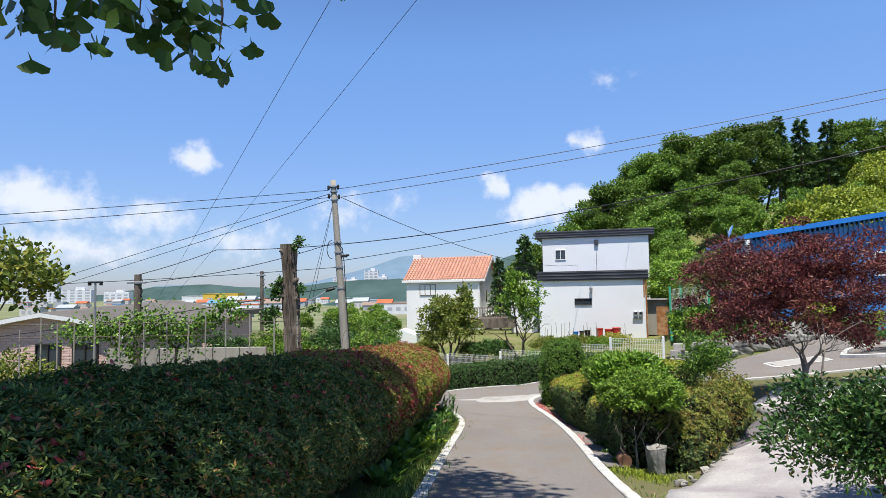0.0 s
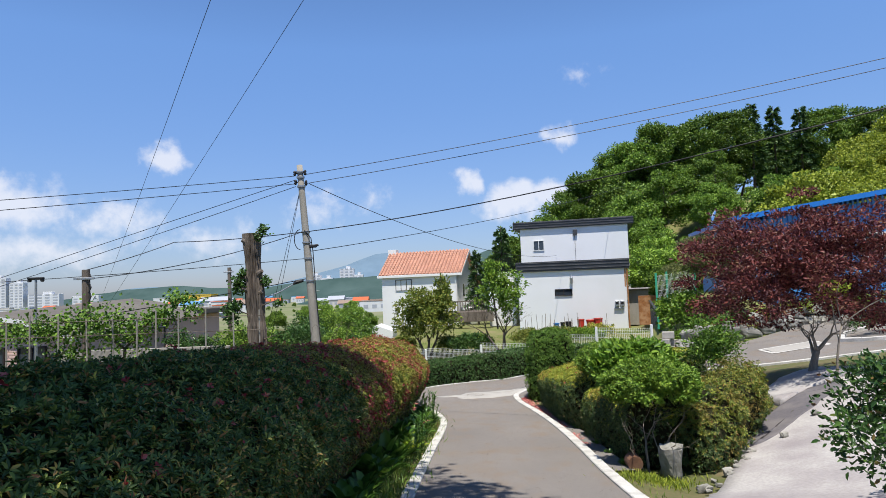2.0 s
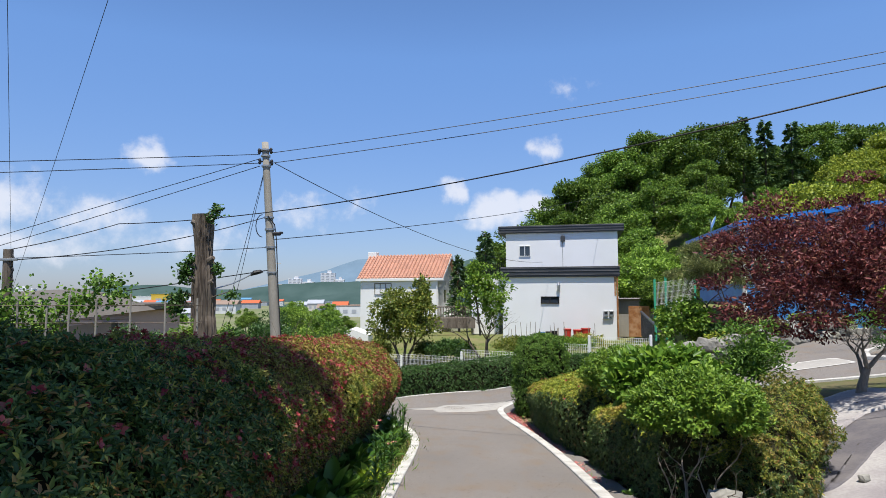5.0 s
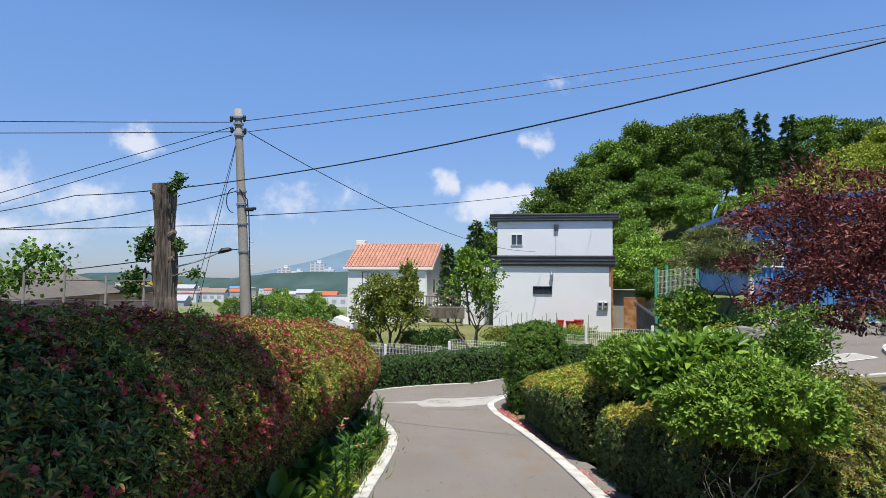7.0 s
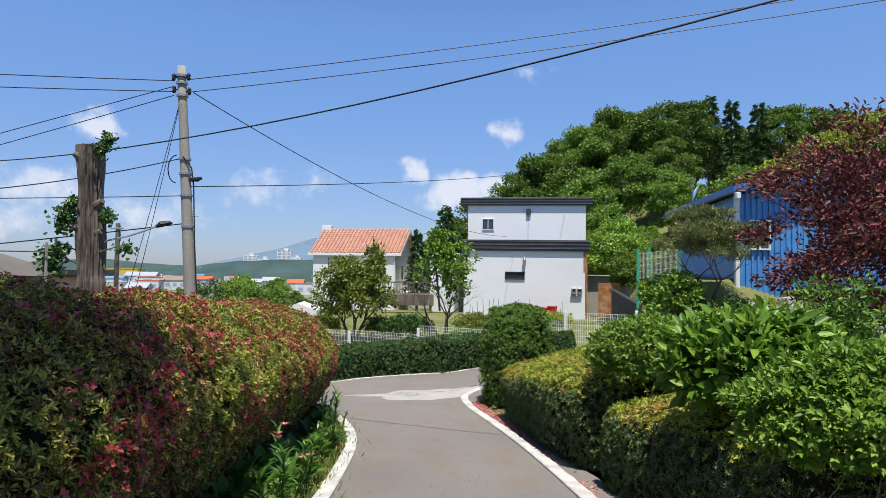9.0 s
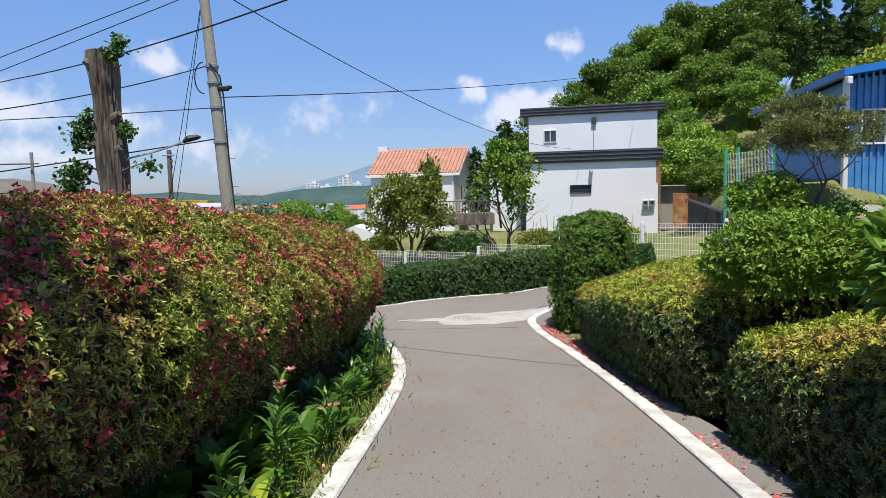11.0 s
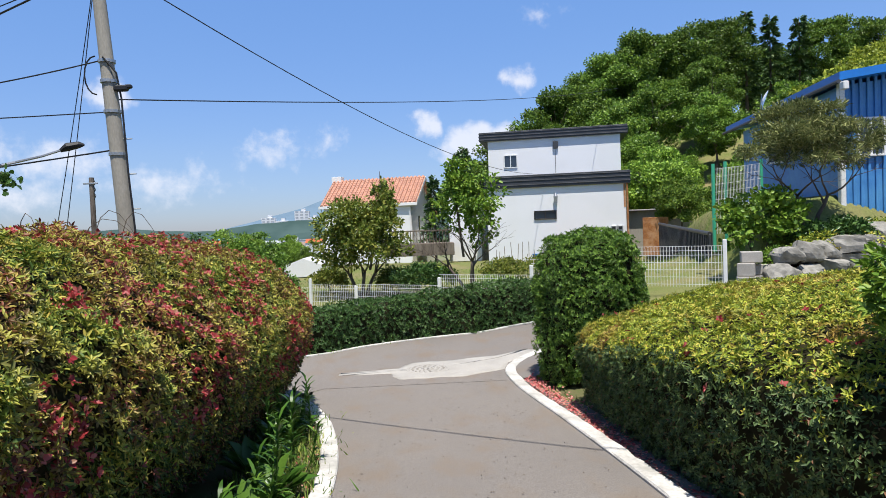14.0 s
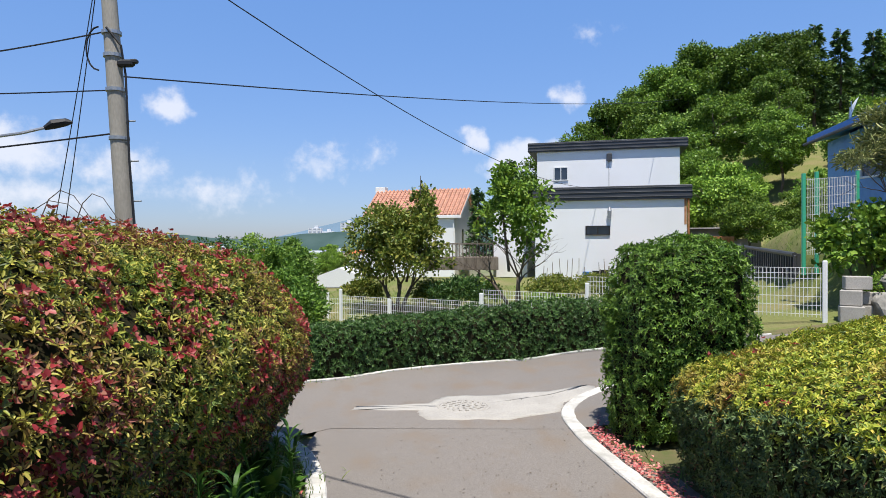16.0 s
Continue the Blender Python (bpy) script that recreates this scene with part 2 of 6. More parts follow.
# near-black: the shade deep inside the hedges is put into this colour
M_CORE = mat("hedge_inner_shade", (0.022, 0.026, 0.012), 1.0, grain=(0.035, 0.028, 0.018), grain_scale=30, spec=0.0)
M_RED = mat("red_plastic", (0.55, 0.045, 0.03), 0.45, grain=(0.45, 0.035, 0.025))
M_PINKB = mat("pink_brick", (0.60, 0.43, 0.37), 0.9, grain=(0.52, 0.36, 0.31), grain_scale=20, stain=(0.50, 0.37, 0.33), stain_scale=1, stain_amount=0.5, per_object=0.08)
M_ROOFBR = mat("brown_sheet_roof", (0.125, 0.11, 0.095), 0.8, grain=(0.10, 0.088, 0.075), grain_scale=6, stain=(0.16, 0.145, 0.125), stain_scale=0.7, stain_amount=0.6)
M_FIELD = mat("far_fields", (0.17, 0.19, 0.10), 1.0, grain=(0.12, 0.15, 0.075), grain_scale=0.05, stain=(0.24, 0.22, 0.16), stain_scale=0.012, stain_amount=0.8, spec=0.0)
M_HILL = mat("wooded_hill_far", (0.055, 0.09, 0.085), 1.0, grain=(0.035, 0.065, 0.06), grain_scale=0.03, stain=(0.075, 0.115, 0.11), stain_scale=0.008, stain_amount=0.7, spec=0.0)
# distance haze mixed into the base colour of the farthest hills
M_HILL2 = mat("wooded_hill_haze_tint", (0.14, 0.205, 0.27), 1.0, grain=(0.12, 0.18, 0.24), grain_scale=0.02, spec=0.0)
M_APT = mat("apartment_wall", (0.62, 0.63, 0.66), 0.9, grain=(0.56, 0.57, 0.60), grain_scale=0.2)
M_PETAL = leaf_mat("fallen_petals", [(0.0, (0.45, 0.06, 0.07)), (0.5, (0.62, 0.20, 0.19)), (0.8, (0.66, 0.36, 0.30)), (1.0, (0.36, 0.17, 0.10))], through_light=0.2)

GLASS = bpy.data.materials.new("window_glass")
GLASS.use_nodes = True
_p = GLASS.node_tree.nodes["Principled BSDF"]
_p.inputs["Base Color"].default_value, _p.inputs["Roughness"].default_value = (0.03, 0.04, 0.055, 1), 0.06
_p.inputs["Specular IOR Level"].default_value = 0.8

G1, G2, G3 = (0.045, 0.095, 0.018), (0.085, 0.16, 0.03), (0.15, 0.24, 0.045)
L_AZALEA = leaf_mat("azalea_leaves", [(0.0, (0.055, 0.105, 0.02)), (0.35, (0.145, 0.21, 0.034)), (0.75, (0.36, 0.385, 0.06)), (1.0, (0.57, 0.46, 0.10))], patch=[(0.0, (0.10, 0.04, 0.03)), (0.35, (0.26, 0.07, 0.05)), (0.6, (0.46, 0.33, 0.08)), (1.0, (0.33, 0.38, 0.06))], patch_scale=1.6, patch_lo=0.41, patch_hi=0.60)
# azalea sides: green and reddish leaves, with the shade of the face in the colour
L_AZSIDE = leaf_mat("azalea_side_leaves_shaded", [(0.0, (0.03, 0.06, 0.018)), (0.45, (0.085, 0.135, 0.03)), (0.62, (0.13, 0.045, 0.035)), (0.8, (0.25, 0.07, 0.05)), (0.9, (0.20, 0.25, 0.045)), (1.0, (0.38, 0.36, 0.07))], through_light=0.18)
L_FLOWER = leaf_mat("azalea_flowers", [(0.0, (0.20, 0.02, 0.022)), (0.5, (0.40, 0.05, 0.055)), (0.85, (0.52, 0.16, 0.14)), (1.0, (0.30, 0.16, 0.09))], through_light=0.3)
L_YELLOW = leaf_mat("low_hedge_leaves", [(0.0, (0.091, 0.149, 0.022)), (0.4, (0.258, 0.327, 0.037)), (0.8, (0.484, 0.510, 0.061)), (1.0, (0.605, 0.468, 0.097))], patch=[(0.0, (0.197, 0.085, 0.037)), (0.5, (0.409, 0.284, 0.061)), (1.0, (0.500, 0.312, 0.097))], patch_scale=1.1, patch_lo=0.52, patch_hi=0.7)
L_SPRAWL = leaf_mat("sprawling_azalea_leaves", [(0.0, (0.05, 0.09, 0.02)), (0.4, (0.14, 0.195, 0.03)), (0.75, (0.29, 0.31, 0.05)), (0.9, (0.38, 0.33, 0.07)), (1.0, (0.30, 0.11, 0.06))], patch=[(0.0, (0.08, 0.06, 0.02)), (0.5, (0.24, 0.12, 0.05)), (1.0, (0.30, 0.22, 0.06))], patch_scale=1.5, patch_lo=0.5, patch_hi=0.68)
# greener azalea leaves, with part of the tree's shade put into their colour
L_SHADE = leaf_mat("green_azalea_leaves_shaded", [(0.0, (0.038, 0.078, 0.022)), (0.55, (0.09, 0.155, 0.04)), (0.8, (0.21, 0.28, 0.06)), (0.9, (0.36, 0.16, 0.07)), (1.0, (0.42, 0.44, 0.08))], through_light=0.16)
# older leaves of the low hedges, also darkened for their shaded sides
L_OLD_SHADED = leaf_mat("older_azalea_leaves_shaded", [(0.0, (0.038, 0.072, 0.025)), (0.6, (0.085, 0.14, 0.042)), (0.93, (0.15, 0.21, 0.058)), (1.0, (0.23, 0.11, 0.06))], through_light=0.15)
L_BOX = leaf_mat("clipped_bush_leaves", [(0.0, (0.042, 0.098, 0.016)), (0.5, (0.098, 0.195, 0.026)), (1.0, (0.21, 0.34, 0.048))])
L_LIGHT = leaf_mat("light_shrub_leaves", [(0.0, (0.066, 0.139, 0.018)), (0.5, (0.150, 0.267, 0.028)), (1.0, (0.276, 0.384, 0.055))])
L_BROAD = leaf_mat("broad_shrub_leaves", [(0.0, (0.06, 0.135, 0.017)), (0.5, (0.13, 0.25, 0.026)), (1.0, (0.24, 0.37, 0.045))], rough=0.4, through_light=0.3)
L_GLOSSY = leaf_mat("glossy_dark_leaves", [(0.0, (0.02, 0.055, 0.014)), (0.6, (0.045, 0.10, 0.022)), (0.95, (0.09, 0.165, 0.035)), (1.0, (0.16, 0.08, 0.03))], rough=0.3, through_light=0.18)
L_DARK = leaf_mat("dark_hedge_leaves", [(0.0, (0.029, 0.072, 0.018)), (0.6, (0.058, 0.124, 0.029)), (1.0, (0.111, 0.195, 0.046))], rough=0.32, through_light=0.2)
L_MAPLE = leaf_mat("red_maple_leaves", [(0.0, (0.055, 0.016, 0.018)), (0.5, (0.13, 0.035, 0.036)), (0.85, (0.25, 0.07, 0.06)), (1.0, (0.22, 0.12, 0.065))])
L_FOREST = leaf_mat("forest_leaves", [(0.0, (0.05, 0.098, 0.018)), (0.5, (0.125, 0.225, 0.03)), (1.0, (0.235, 0.345, 0.05))], per_tree=0.38)
L_FOREST2 = leaf_mat("oak_leaves_light", [(0.0, (0.068, 0.14, 0.02)), (0.5, (0.165, 0.28, 0.036)), (1.0, (0.30, 0.42, 0.06))], per_tree=0.3)
L_HOSTA = leaf_mat("bright_hosta_leaves", [(0.0, (0.14, 0.24, 0.02)), (0.6, (0.27, 0.38, 0.03)), (1.0, (0.42, 0.47, 0.05))], rough=0.4, through_light=0.3)
L_YTREE = leaf_mat("yellow_green_leaves", [(0.0, (0.091, 0.143, 0.021)), (0.5, (0.260, 0.325, 0.033)), (1.0, (0.442, 0.468, 0.065))])
L_PINE = leaf_mat("pine_needles", [(0.0, (0.10, 0.13, 0.045)), (0.5, (0.24, 0.28, 0.10)), (1.0, (0.43, 0.43, 0.18))], through_light=0.15)
L_CONIFER = leaf_mat("dark_conifer", [(0.0, (0.035, 0.075, 0.025)), (0.6, (0.08, 0.15, 0.045)), (1.0, (0.14, 0.22, 0.07))], through_light=0.1)
L_PERS = leaf_mat("fruit_tree_leaves", [(0.0, (0.070, 0.105, 0.017)), (0.5, (0.156, 0.212, 0.031)), (1.0, (0.297, 0.282, 0.055))])
L_GINKGO = leaf_mat("ginkgo_leaves", [(0.0, (0.035, 0.085, 0.015)), (1.0, (0.075, 0.15, 0.03))], through_light=0.2)
L_LILY = leaf_mat("lily_leaves", [(0.0, (0.037, 0.095, 0.014)), (0.6, (0.074, 0.166, 0.025)), (1.0, (0.149, 0.253, 0.036))], rough=0.35)
L_GRASS = leaf_mat("grass_blades", [(0.0, (0.065, 0.130, 0.021)), (0.6, (0.169, 0.273, 0.046)), (1.0, (0.351, 0.364, 0.104))])

# ---- the lie of the land ----
PROF_Y = np.array([-60, -30, -10, 0, 5, 10, 14.5, 20, 23, 27, 34, 44, 50, 60, 90, 140, 300, 4500])
PROF_Z = np.array([4.0, 2.8, 1.35, 0.25, -0.42, -1.07, -1.53, -2.04, -2.16, -2.28, -2.40, -2.1, -1.9, -2.4, -3.8, -6.5, -11, -13])


def sstep(a, b, x):
    q = np.clip((np.asarray(x, float) - a) / (b - a), 0, 1)
    return q * q * (3 - 2 * q)


def land(x, y):
    """Height of the roads and the ground at a place of the plan."""
    x, y = np.asarray(x, float), np.asarray(y, float)
    z = sum(np.interp(y + d, PROF_Y, PROF_Z) for d in (-1.2, -0.6, 0, 0.6, 1.2)) / 5
    left = sstep(-2.6, -6, x)
    z = z * (1 - left) + np.minimum(z, -2.3) * left
    # beside the lane the planted strip dips below the kerb, then the drive climbs to the maple; the upper road rises evenly
    beside = np.interp(x, [2.25, 2.75, 3.05, 3.5, 5.4, 8.2, 15], [0, -0.03, -0.12, -0.16, 0.2, 0.95, 1.62])
    beside = np.where(beside < 0, beside * sstep(8, 10.5, y), beside)
    upper = sstep(17.5, 21.5, y)
    z = z + (0.125 * np.clip(x - 2, 0, 13) * upper + beside * (1 - upper)) * (1 - sstep(34, 46, y))
    xw = 9.6 + 0.258 * np.clip(y - 32.6, 0, 15)
    terrace = sstep(xw, xw + 1.0, x) * sstep(27.6 + 0.35 * np.clip(x - 9, 0, 8), 29.6 + 0.35 * np.clip(x - 9, 0, 8), y)
    z = z + 1.75 * terrace * (1 - sstep(34, 46, y)) + terrace * sstep(34, 46, y) * 1.2
    # the wooded hill behind the houses
    hill = sstep(52, 105, y + 0.25 * x) * sstep(1, 34, x - 0.02 * y) * (1 - sstep(230, 420, y)) * (1 - sstep(200, 330, x))
    return z + 15 * hill


def part(name, mesh, material, parent=None, label=""):
    """Links verts and faces, or a bmesh, as one mesh object under a thing."""
    me = bpy.data.meshes.new(name)
    if isinstance(mesh, bmesh.types.BMesh):
        mesh.to_mesh(me)
        mesh.free()
    else:
        me.from_pydata(mesh.v, [], mesh.f)
    me.materials.append(material)
    me.update()
    ob = new(name, me)
    if parent:
        ob.parent = parent
    if label:
        ob["label"] = label
    return ob


def smooth(ob):
    ob.data.polygons.foreach_set("use_smooth", [True] * len(ob.data.polygons))
    return ob


def thing(name, label, category, at=(0, 0, 0), rz=0.0, group="", kind=""):
    e = new(name)
    e.empty_display_size = 0.2
    e.matrix_basis = pose(*at, 0, 0, rz)
    return tagged(e, label, category, group, kind)


class Shape:
    """Verts and faces put together from boxes, tubes and sheets."""

    def __init__(self):
        self.v, self.f = [], []

    def box(self, c, s, rz=0.0, b=0.0, m=None):
        x, y, z = (k / 2 for k in s)
        b = min(b, x * 0.9, y * 0.9, z * 0.9)
        o = len(self.v)
        R = Matrix.Rotation(radians(rz), 3, "Z")
        if b <= 0:
            pts = [(sx * x, sy * y, sz * z) for sz in (-1, 1) for sx, sy in ((-1, -1), (1, -1), (1, 1), (-1, 1))]
            fs = [(0, 3, 2, 1), (4, 5, 6, 7), (0, 1, 5, 4), (1, 2, 6, 5), (2, 3, 7, 6), (3, 0, 4, 7)]
        else:
            ring = [(-x + b, -y), (x - b, -y), (x, -y + b), (x, y - b), (x - b, y), (-x + b, y), (-x, y - b), (-x, -y + b)]
            k = [(1 - b / max(x, 1e-6)), (1 - b / max(y, 1e-6))]
            pts = [(p[0] * k[0], p[1] * k[1], -z) for p in ring] + [(*p, -z + b) for p in ring] + [(*p, z - b) for p in ring] + [(p[0] * k[0], p[1] * k[1], z) for p in ring]
            fs = [tuple(range(7, -1, -1)), tuple(range(24, 32))]
            for q in range(3):
                fs += [(q * 8 + i, q * 8 + (i + 1) % 8, q * 8 + 8 + (i + 1) % 8, q * 8 + 8 + i) for i in range(8)]
        for p in pts:
            w = R @ Vector(p) + Vector(c)
            self.v.append(tuple(m @ w) if m else tuple(w))
        self.f += [tuple(o + i for i in f) for f in fs]
        return self

    def tube(self, pts, radii, n=8, caps=True):
        o = len(self.v)
        pts = [Vector(p) for p in pts]
        if isinstance(radii, (int, float)):
            radii = [radii] * len(pts)
        side = None
        for i, p in enumerate(pts):
            d = (pts[min(i + 1, len(pts) - 1)] - pts[max(i - 1, 0)]).normalized()
            if side is None:
                side = d.orthogonal().normalized()
            side = (side - d * side.dot(d)).normalized()
            up = d.cross(side)
            for k in range(n):
                a = 2 * math.pi * k / n
                self.v.append(tuple(p + radii[i] * (math.cos(a) * side + math.sin(a) * up)))
        for i in range(len(pts) - 1):
            for k in range(n):
                self.f.append((o + i * n + k, o + i * n + (k + 1) % n, o + (i + 1) * n + (k + 1) % n, o + (i + 1) * n + k))
        if caps:
            self.f.append(tuple(o + k for k in range(n - 1, -1, -1)))
            self.f.append(tuple(o + (len(pts) - 1) * n + k for k in range(n)))
        return self

    def sheet(self, rows):
        """A grid of points, row by row."""
        o, w = len(self.v), len(rows[0])
        for r in rows:
            self.v += [tuple(float(c) for c in p) for p in r]
        for i in range(len(rows) - 1):
            for k in range(w - 1):
                self.f.append((o + i * w + k, o + i * w + k + 1, o + (i + 1) * w + k + 1, o + (i + 1) * w + k))
        return self

    def prism(self, outline, z0, z1, m=None):
        """An outline in the plan, pulled up from z0 to z1."""
        o, n = len(self.v), len(outline)
        for z in (z0, z1):
            for p in outline:
                w = Vector((p[0], p[1], z))
                self.v.append(tuple(m @ w) if m else tuple(w))
        self.f += [tuple(o + k for k in range(n - 1, -1, -1)), tuple(o + n + k for k in range(n))]
        self.f += [(o + k, o + (k + 1) % n, o + n + (k + 1) % n, o + n + k) for k in range(n)]
        return self


def leaf_sheet(name, base, axis, normal, length, width, material, parent=None, shape="leaf", label="", stuff=True):
    """Many leaves in one mesh: each has its base, the way it points, the way its face looks, and its size."""
    base, axis, normal = (np.asarray(q, float) for q in (base, axis, normal))
    n = len(base)
    length = np.broadcast_to(np.asarray(length, float), (n,))[:, None]
    width = np.broadcast_to(np.asarray(width, float), (n,))[:, None]
    axis = axis / np.maximum(np.linalg.norm(axis, axis=1, keepdims=True), 1e-9)
    side = np.cross(axis, normal)
    side /= np.maximum(np.linalg.norm(side, axis=1, keepdims=True), 1e-9)
    up = np.cross(side, axis)
    if shape == "leaf":        # folded along the midrib, tip bent down
        spec = [(0, 0, 0), (0.35, 0.5, 0.10), (0.72, 0.36, 0.06), (1, 0, -0.10), (0.72, -0.36, 0.06), (0.35, -0.5, 0.10)]
        faces = [(0, 1, 2, 3), (0, 3, 4, 5)]
    elif shape == "fan":       # ginkgo: a notched fan on a stalk
        spec = [(0, 0, 0), (0.38, 0.04, 0), (0.66, 0.55, 0.05), (0.90, 0.42, 0.03), (1.0, 0.16, 0), (0.90, 0, 0), (1.0, -0.16, 0), (0.90, -0.42, 0.03), (0.66, -0.55, 0.05), (0.38, -0.04, 0)]
        faces = [(0, 1, 5, 9), (1, 2, 3, 4, 5), (9, 5, 6, 7, 8)]
    elif shape == "blade":     # long narrow arching leaf
        spec = [(0, 0.25, 0), (0, -0.25, 0), (0.45, 0.5, 0.10), (0.45, -0.5, 0.10), (0.8, 0.3, 0.02), (0.8, -0.3, 0.02), (1, 0, -0.15)]
        faces = [(0, 1, 3, 2), (2, 3, 5, 4), (4, 5, 6)]
    else:                      # clump: one bent diamond
        spec = [(0, 0, 0), (0.5, 0.5, 0.08), (1, 0, -0.06), (0.5, -0.5, 0.08)]
        faces = [(0, 1, 2, 3)]
    k = len(spec)
    v = np.empty((n, k, 3))
    for i, (a, s, u) in enumerate(spec):
        v[:, i] = base + axis * (a * length) + side * (s * width) + up * (u * length)
    me = bpy.data.meshes.new(name)
    sizes = [len(f) for f in faces]
    loops = (np.arange(n)[:, None] * k + np.concatenate([np.array(f) for f in faces])[None]).ravel()
    me.vertices.add(n * k)
    me.vertices.foreach_set("co", v.ravel())
    me.loops.add(len(loops))
    me.loops.foreach_set("vertex_index", loops.astype(np.int32))
    tot = np.tile(sizes, n)
    me.polygons.add(len(tot))
    me.polygons.foreach_set("loop_start", np.concatenate([[0], np.cumsum(tot)[:-1]]).astype(np.int32))
    me.polygons.foreach_set("loop_total", tot.astype(np.int32))
    me.materials.append(material)
    me.update(calc_edges=True)
    ob = new(name, me)
    if parent:
        ob.parent = parent
    if label:
        ob["label"] = label
    return ob


def unit(a):
    return a / np.maximum(np.linalg.norm(a, axis=-1, keepdims=True), 1e-9)


def rosettes(p, nrm, count, spread):
    """Leaves in whorls: round each point, count leaves that spread from the shoot's direction."""
    n = len(p)
    ax = unit(nrm + RNG.normal(0, 0.45, (n, 3)))
    t1 = unit(np.cross(ax, RNG.normal(0, 1, (n, 3))))
    t2 = np.cross(ax, t1)
    B, A, N = [], [], []
    for k in range(count):
        a = 2 * math.pi * (k + RNG.random(n) * 0.5) / count
        out_ = t1 * np.cos(a)[:, None] + t2 * np.sin(a)[:, None]
        s = (spread + RNG.normal(0, 0.18, n))[:, None]
        A.append(ax * np.cos(s) + out_ * np.sin(s))
        N.append(ax * np.sin(s) - out_ * np.cos(s) + RNG.normal(0, 0.15, (n, 3)))
        B.append(p + out_ * 0.004)
    return np.concatenate(B), np.concatenate(A), np.concatenate(N)


def wobble(p, scale, amount):
    return np.array([noise.noise(Vector(q) * scale) for q in p]) * amount


# ---- ground and roads ----
def axis_lines(a, b, fine, far):
    near = np.arange(a, b + fine / 2, fine)
    step, low, high = fine, [], []
    x = a
    while x > far[0]:
        step *= 1.22
        x -= step
        low.append(x)
    step, x = fine, b
    while x < far[1]:
        step *= 1.22
        x += step
        high.append(x)
    return np.concatenate([low[::-1], near, high])


xs, ys = axis_lines(-8, 20, 0.4, (-3500, 3500)), axis_lines(-4, 48, 0.4, (-600, 4200))
X, Y = np.meshgrid(xs, ys)
Z = land(X, Y) - 0.05
ground = smooth(part("ground", Shape().sheet(np.stack([X, Y, Z], -1)), M_SOIL))
tagged(ground, "brown soil with patchy green grass", "ground", kind="structure")
gm = ground.data.materials
gm.append(M_FIELD)
gm.append(M_LAWN)
cen = np.array([p.center[:] for p in ground.data.polygons])
zone = np.where(np.hypot(cen[:, 0], cen[:, 1] - 30) > 120, 1, np.where((cen[:, 1] > 27.5) & (cen[:, 0] > -9), 2, 0))
ground.data.polygons.foreach_set("material_index", zone.astype(np.int32))

KERB_L = [(-0.55, -14), (-0.42, 0), (-0.33, 6), (-0.30, 9), (-0.26, 11), (-0.18, 13.5), (-0.11, 15.1), (-0.07, 16.3), (-0.06, 17.2), (-0.12, 18.3), (-0.28, 19.4), (-0.50, 20.35), (-0.88, 21.3), (-1.5, 22.1), (-2.6, 22.8), (-6, 23.6)]
KERB_R = [(2.15, -14), (2.18, 0), (2.19, 6), (2.2, 8.4), (2.24, 11), (2.32, 13.4), (2.35, 15.5), (2.31, 17.7), (2.19, 19.6), (2.07, 20.8), (1.98, 21.9), (1.99, 22.9), (2.25, 23.6), (2.63, 24.05), (2.9, 24.3), (4.2, 24.4), (6.4, 23.2), (8.85, 21.4), (12.3, 20.0), (17, 19.5), (30, 21)]
FAR_EDGE = [(-8, 24.6), (-3, 24.6), (-1.35, 25.3), (-0.45, 26.15), (1.1, 27.05), (2.85, 27.55), (4.5, 27.4), (6.5, 26.8), (8.2, 26.3), (10.1, 26.3), (13.7, 28.6), (18, 31), (30, 34)]


def resample(line, step):
    """Points along a smooth curve through the given ones."""
    p = [Vector((*q, 0)) for q in line]
    res = []
    for i in range(len(p) - 1):
        a, b, c, d = p[max(i - 1, 0)], p[i], p[i + 1], p[min(i + 2, len(p) - 1)]
        n = max(1, int((c - b).length / step))
        for k in range(n):
            t = k / n
            m1, m2 = (c - a) * 0.5, (d - b) * 0.5
            res.append((2 * t ** 3 - 3 * t ** 2 + 1) * b + (t ** 3 - 2 * t ** 2 + t) * m1 + (-2 * t ** 3 + 3 * t ** 2) * c + (t ** 3 - t ** 2) * m2)
    res.append(p[-1])
    return np.array([(q.x, q.y) for q in res])


def drape(x, y, lift):
    return np.stack([x, y, land(x, y) + lift], -1)


yy = np.arange(-14, 22.6, 0.4)
kl, kr = resample(KERB_L[:13], 0.2), resample(KERB_R[:12], 0.2)
lx, rx = np.interp(yy, kl[:, 1], kl[:, 0]) - 0.05, np.interp(yy, kr[:, 1], kr[:, 0]) + 0.05
lane = smooth(part("lane", Shape().sheet([drape(np.linspace(a, b, 9), np.full(9, c), 0.0) for a, b, c in zip(lx, rx, yy)]), M_ASPHALT))
tagged(lane, "worn grey asphalt lane running downhill between hedges", "road", kind="structure")
xr = np.concatenate([np.arange(-8, 16, 0.4), np.arange(16, 30.5, 2)])
near_l, near_r = resample(KERB_L[12:], 0.2), resample(KERB_R[14:], 0.2)
near_line = np.concatenate([near_l[::-1], [[0.2, 22.3]], near_r])
near_y = np.interp(xr, near_line[:, 0], near_line[:, 1])
near_y = np.where((xr > -1.0) & (xr < 2.95), 22.2, near_y)
fe = resample(FAR_EDGE, 0.2)
far_y = np.interp(xr, fe[:, 0], fe[:, 1])
cross = smooth(part("crossing_road", Shape().sheet([drape(np.full(13, a), np.linspace(b - 0.06, c, 13), 0.004) for a, b, c in zip(xr, near_y, far_y)]), M_ASPHALT))
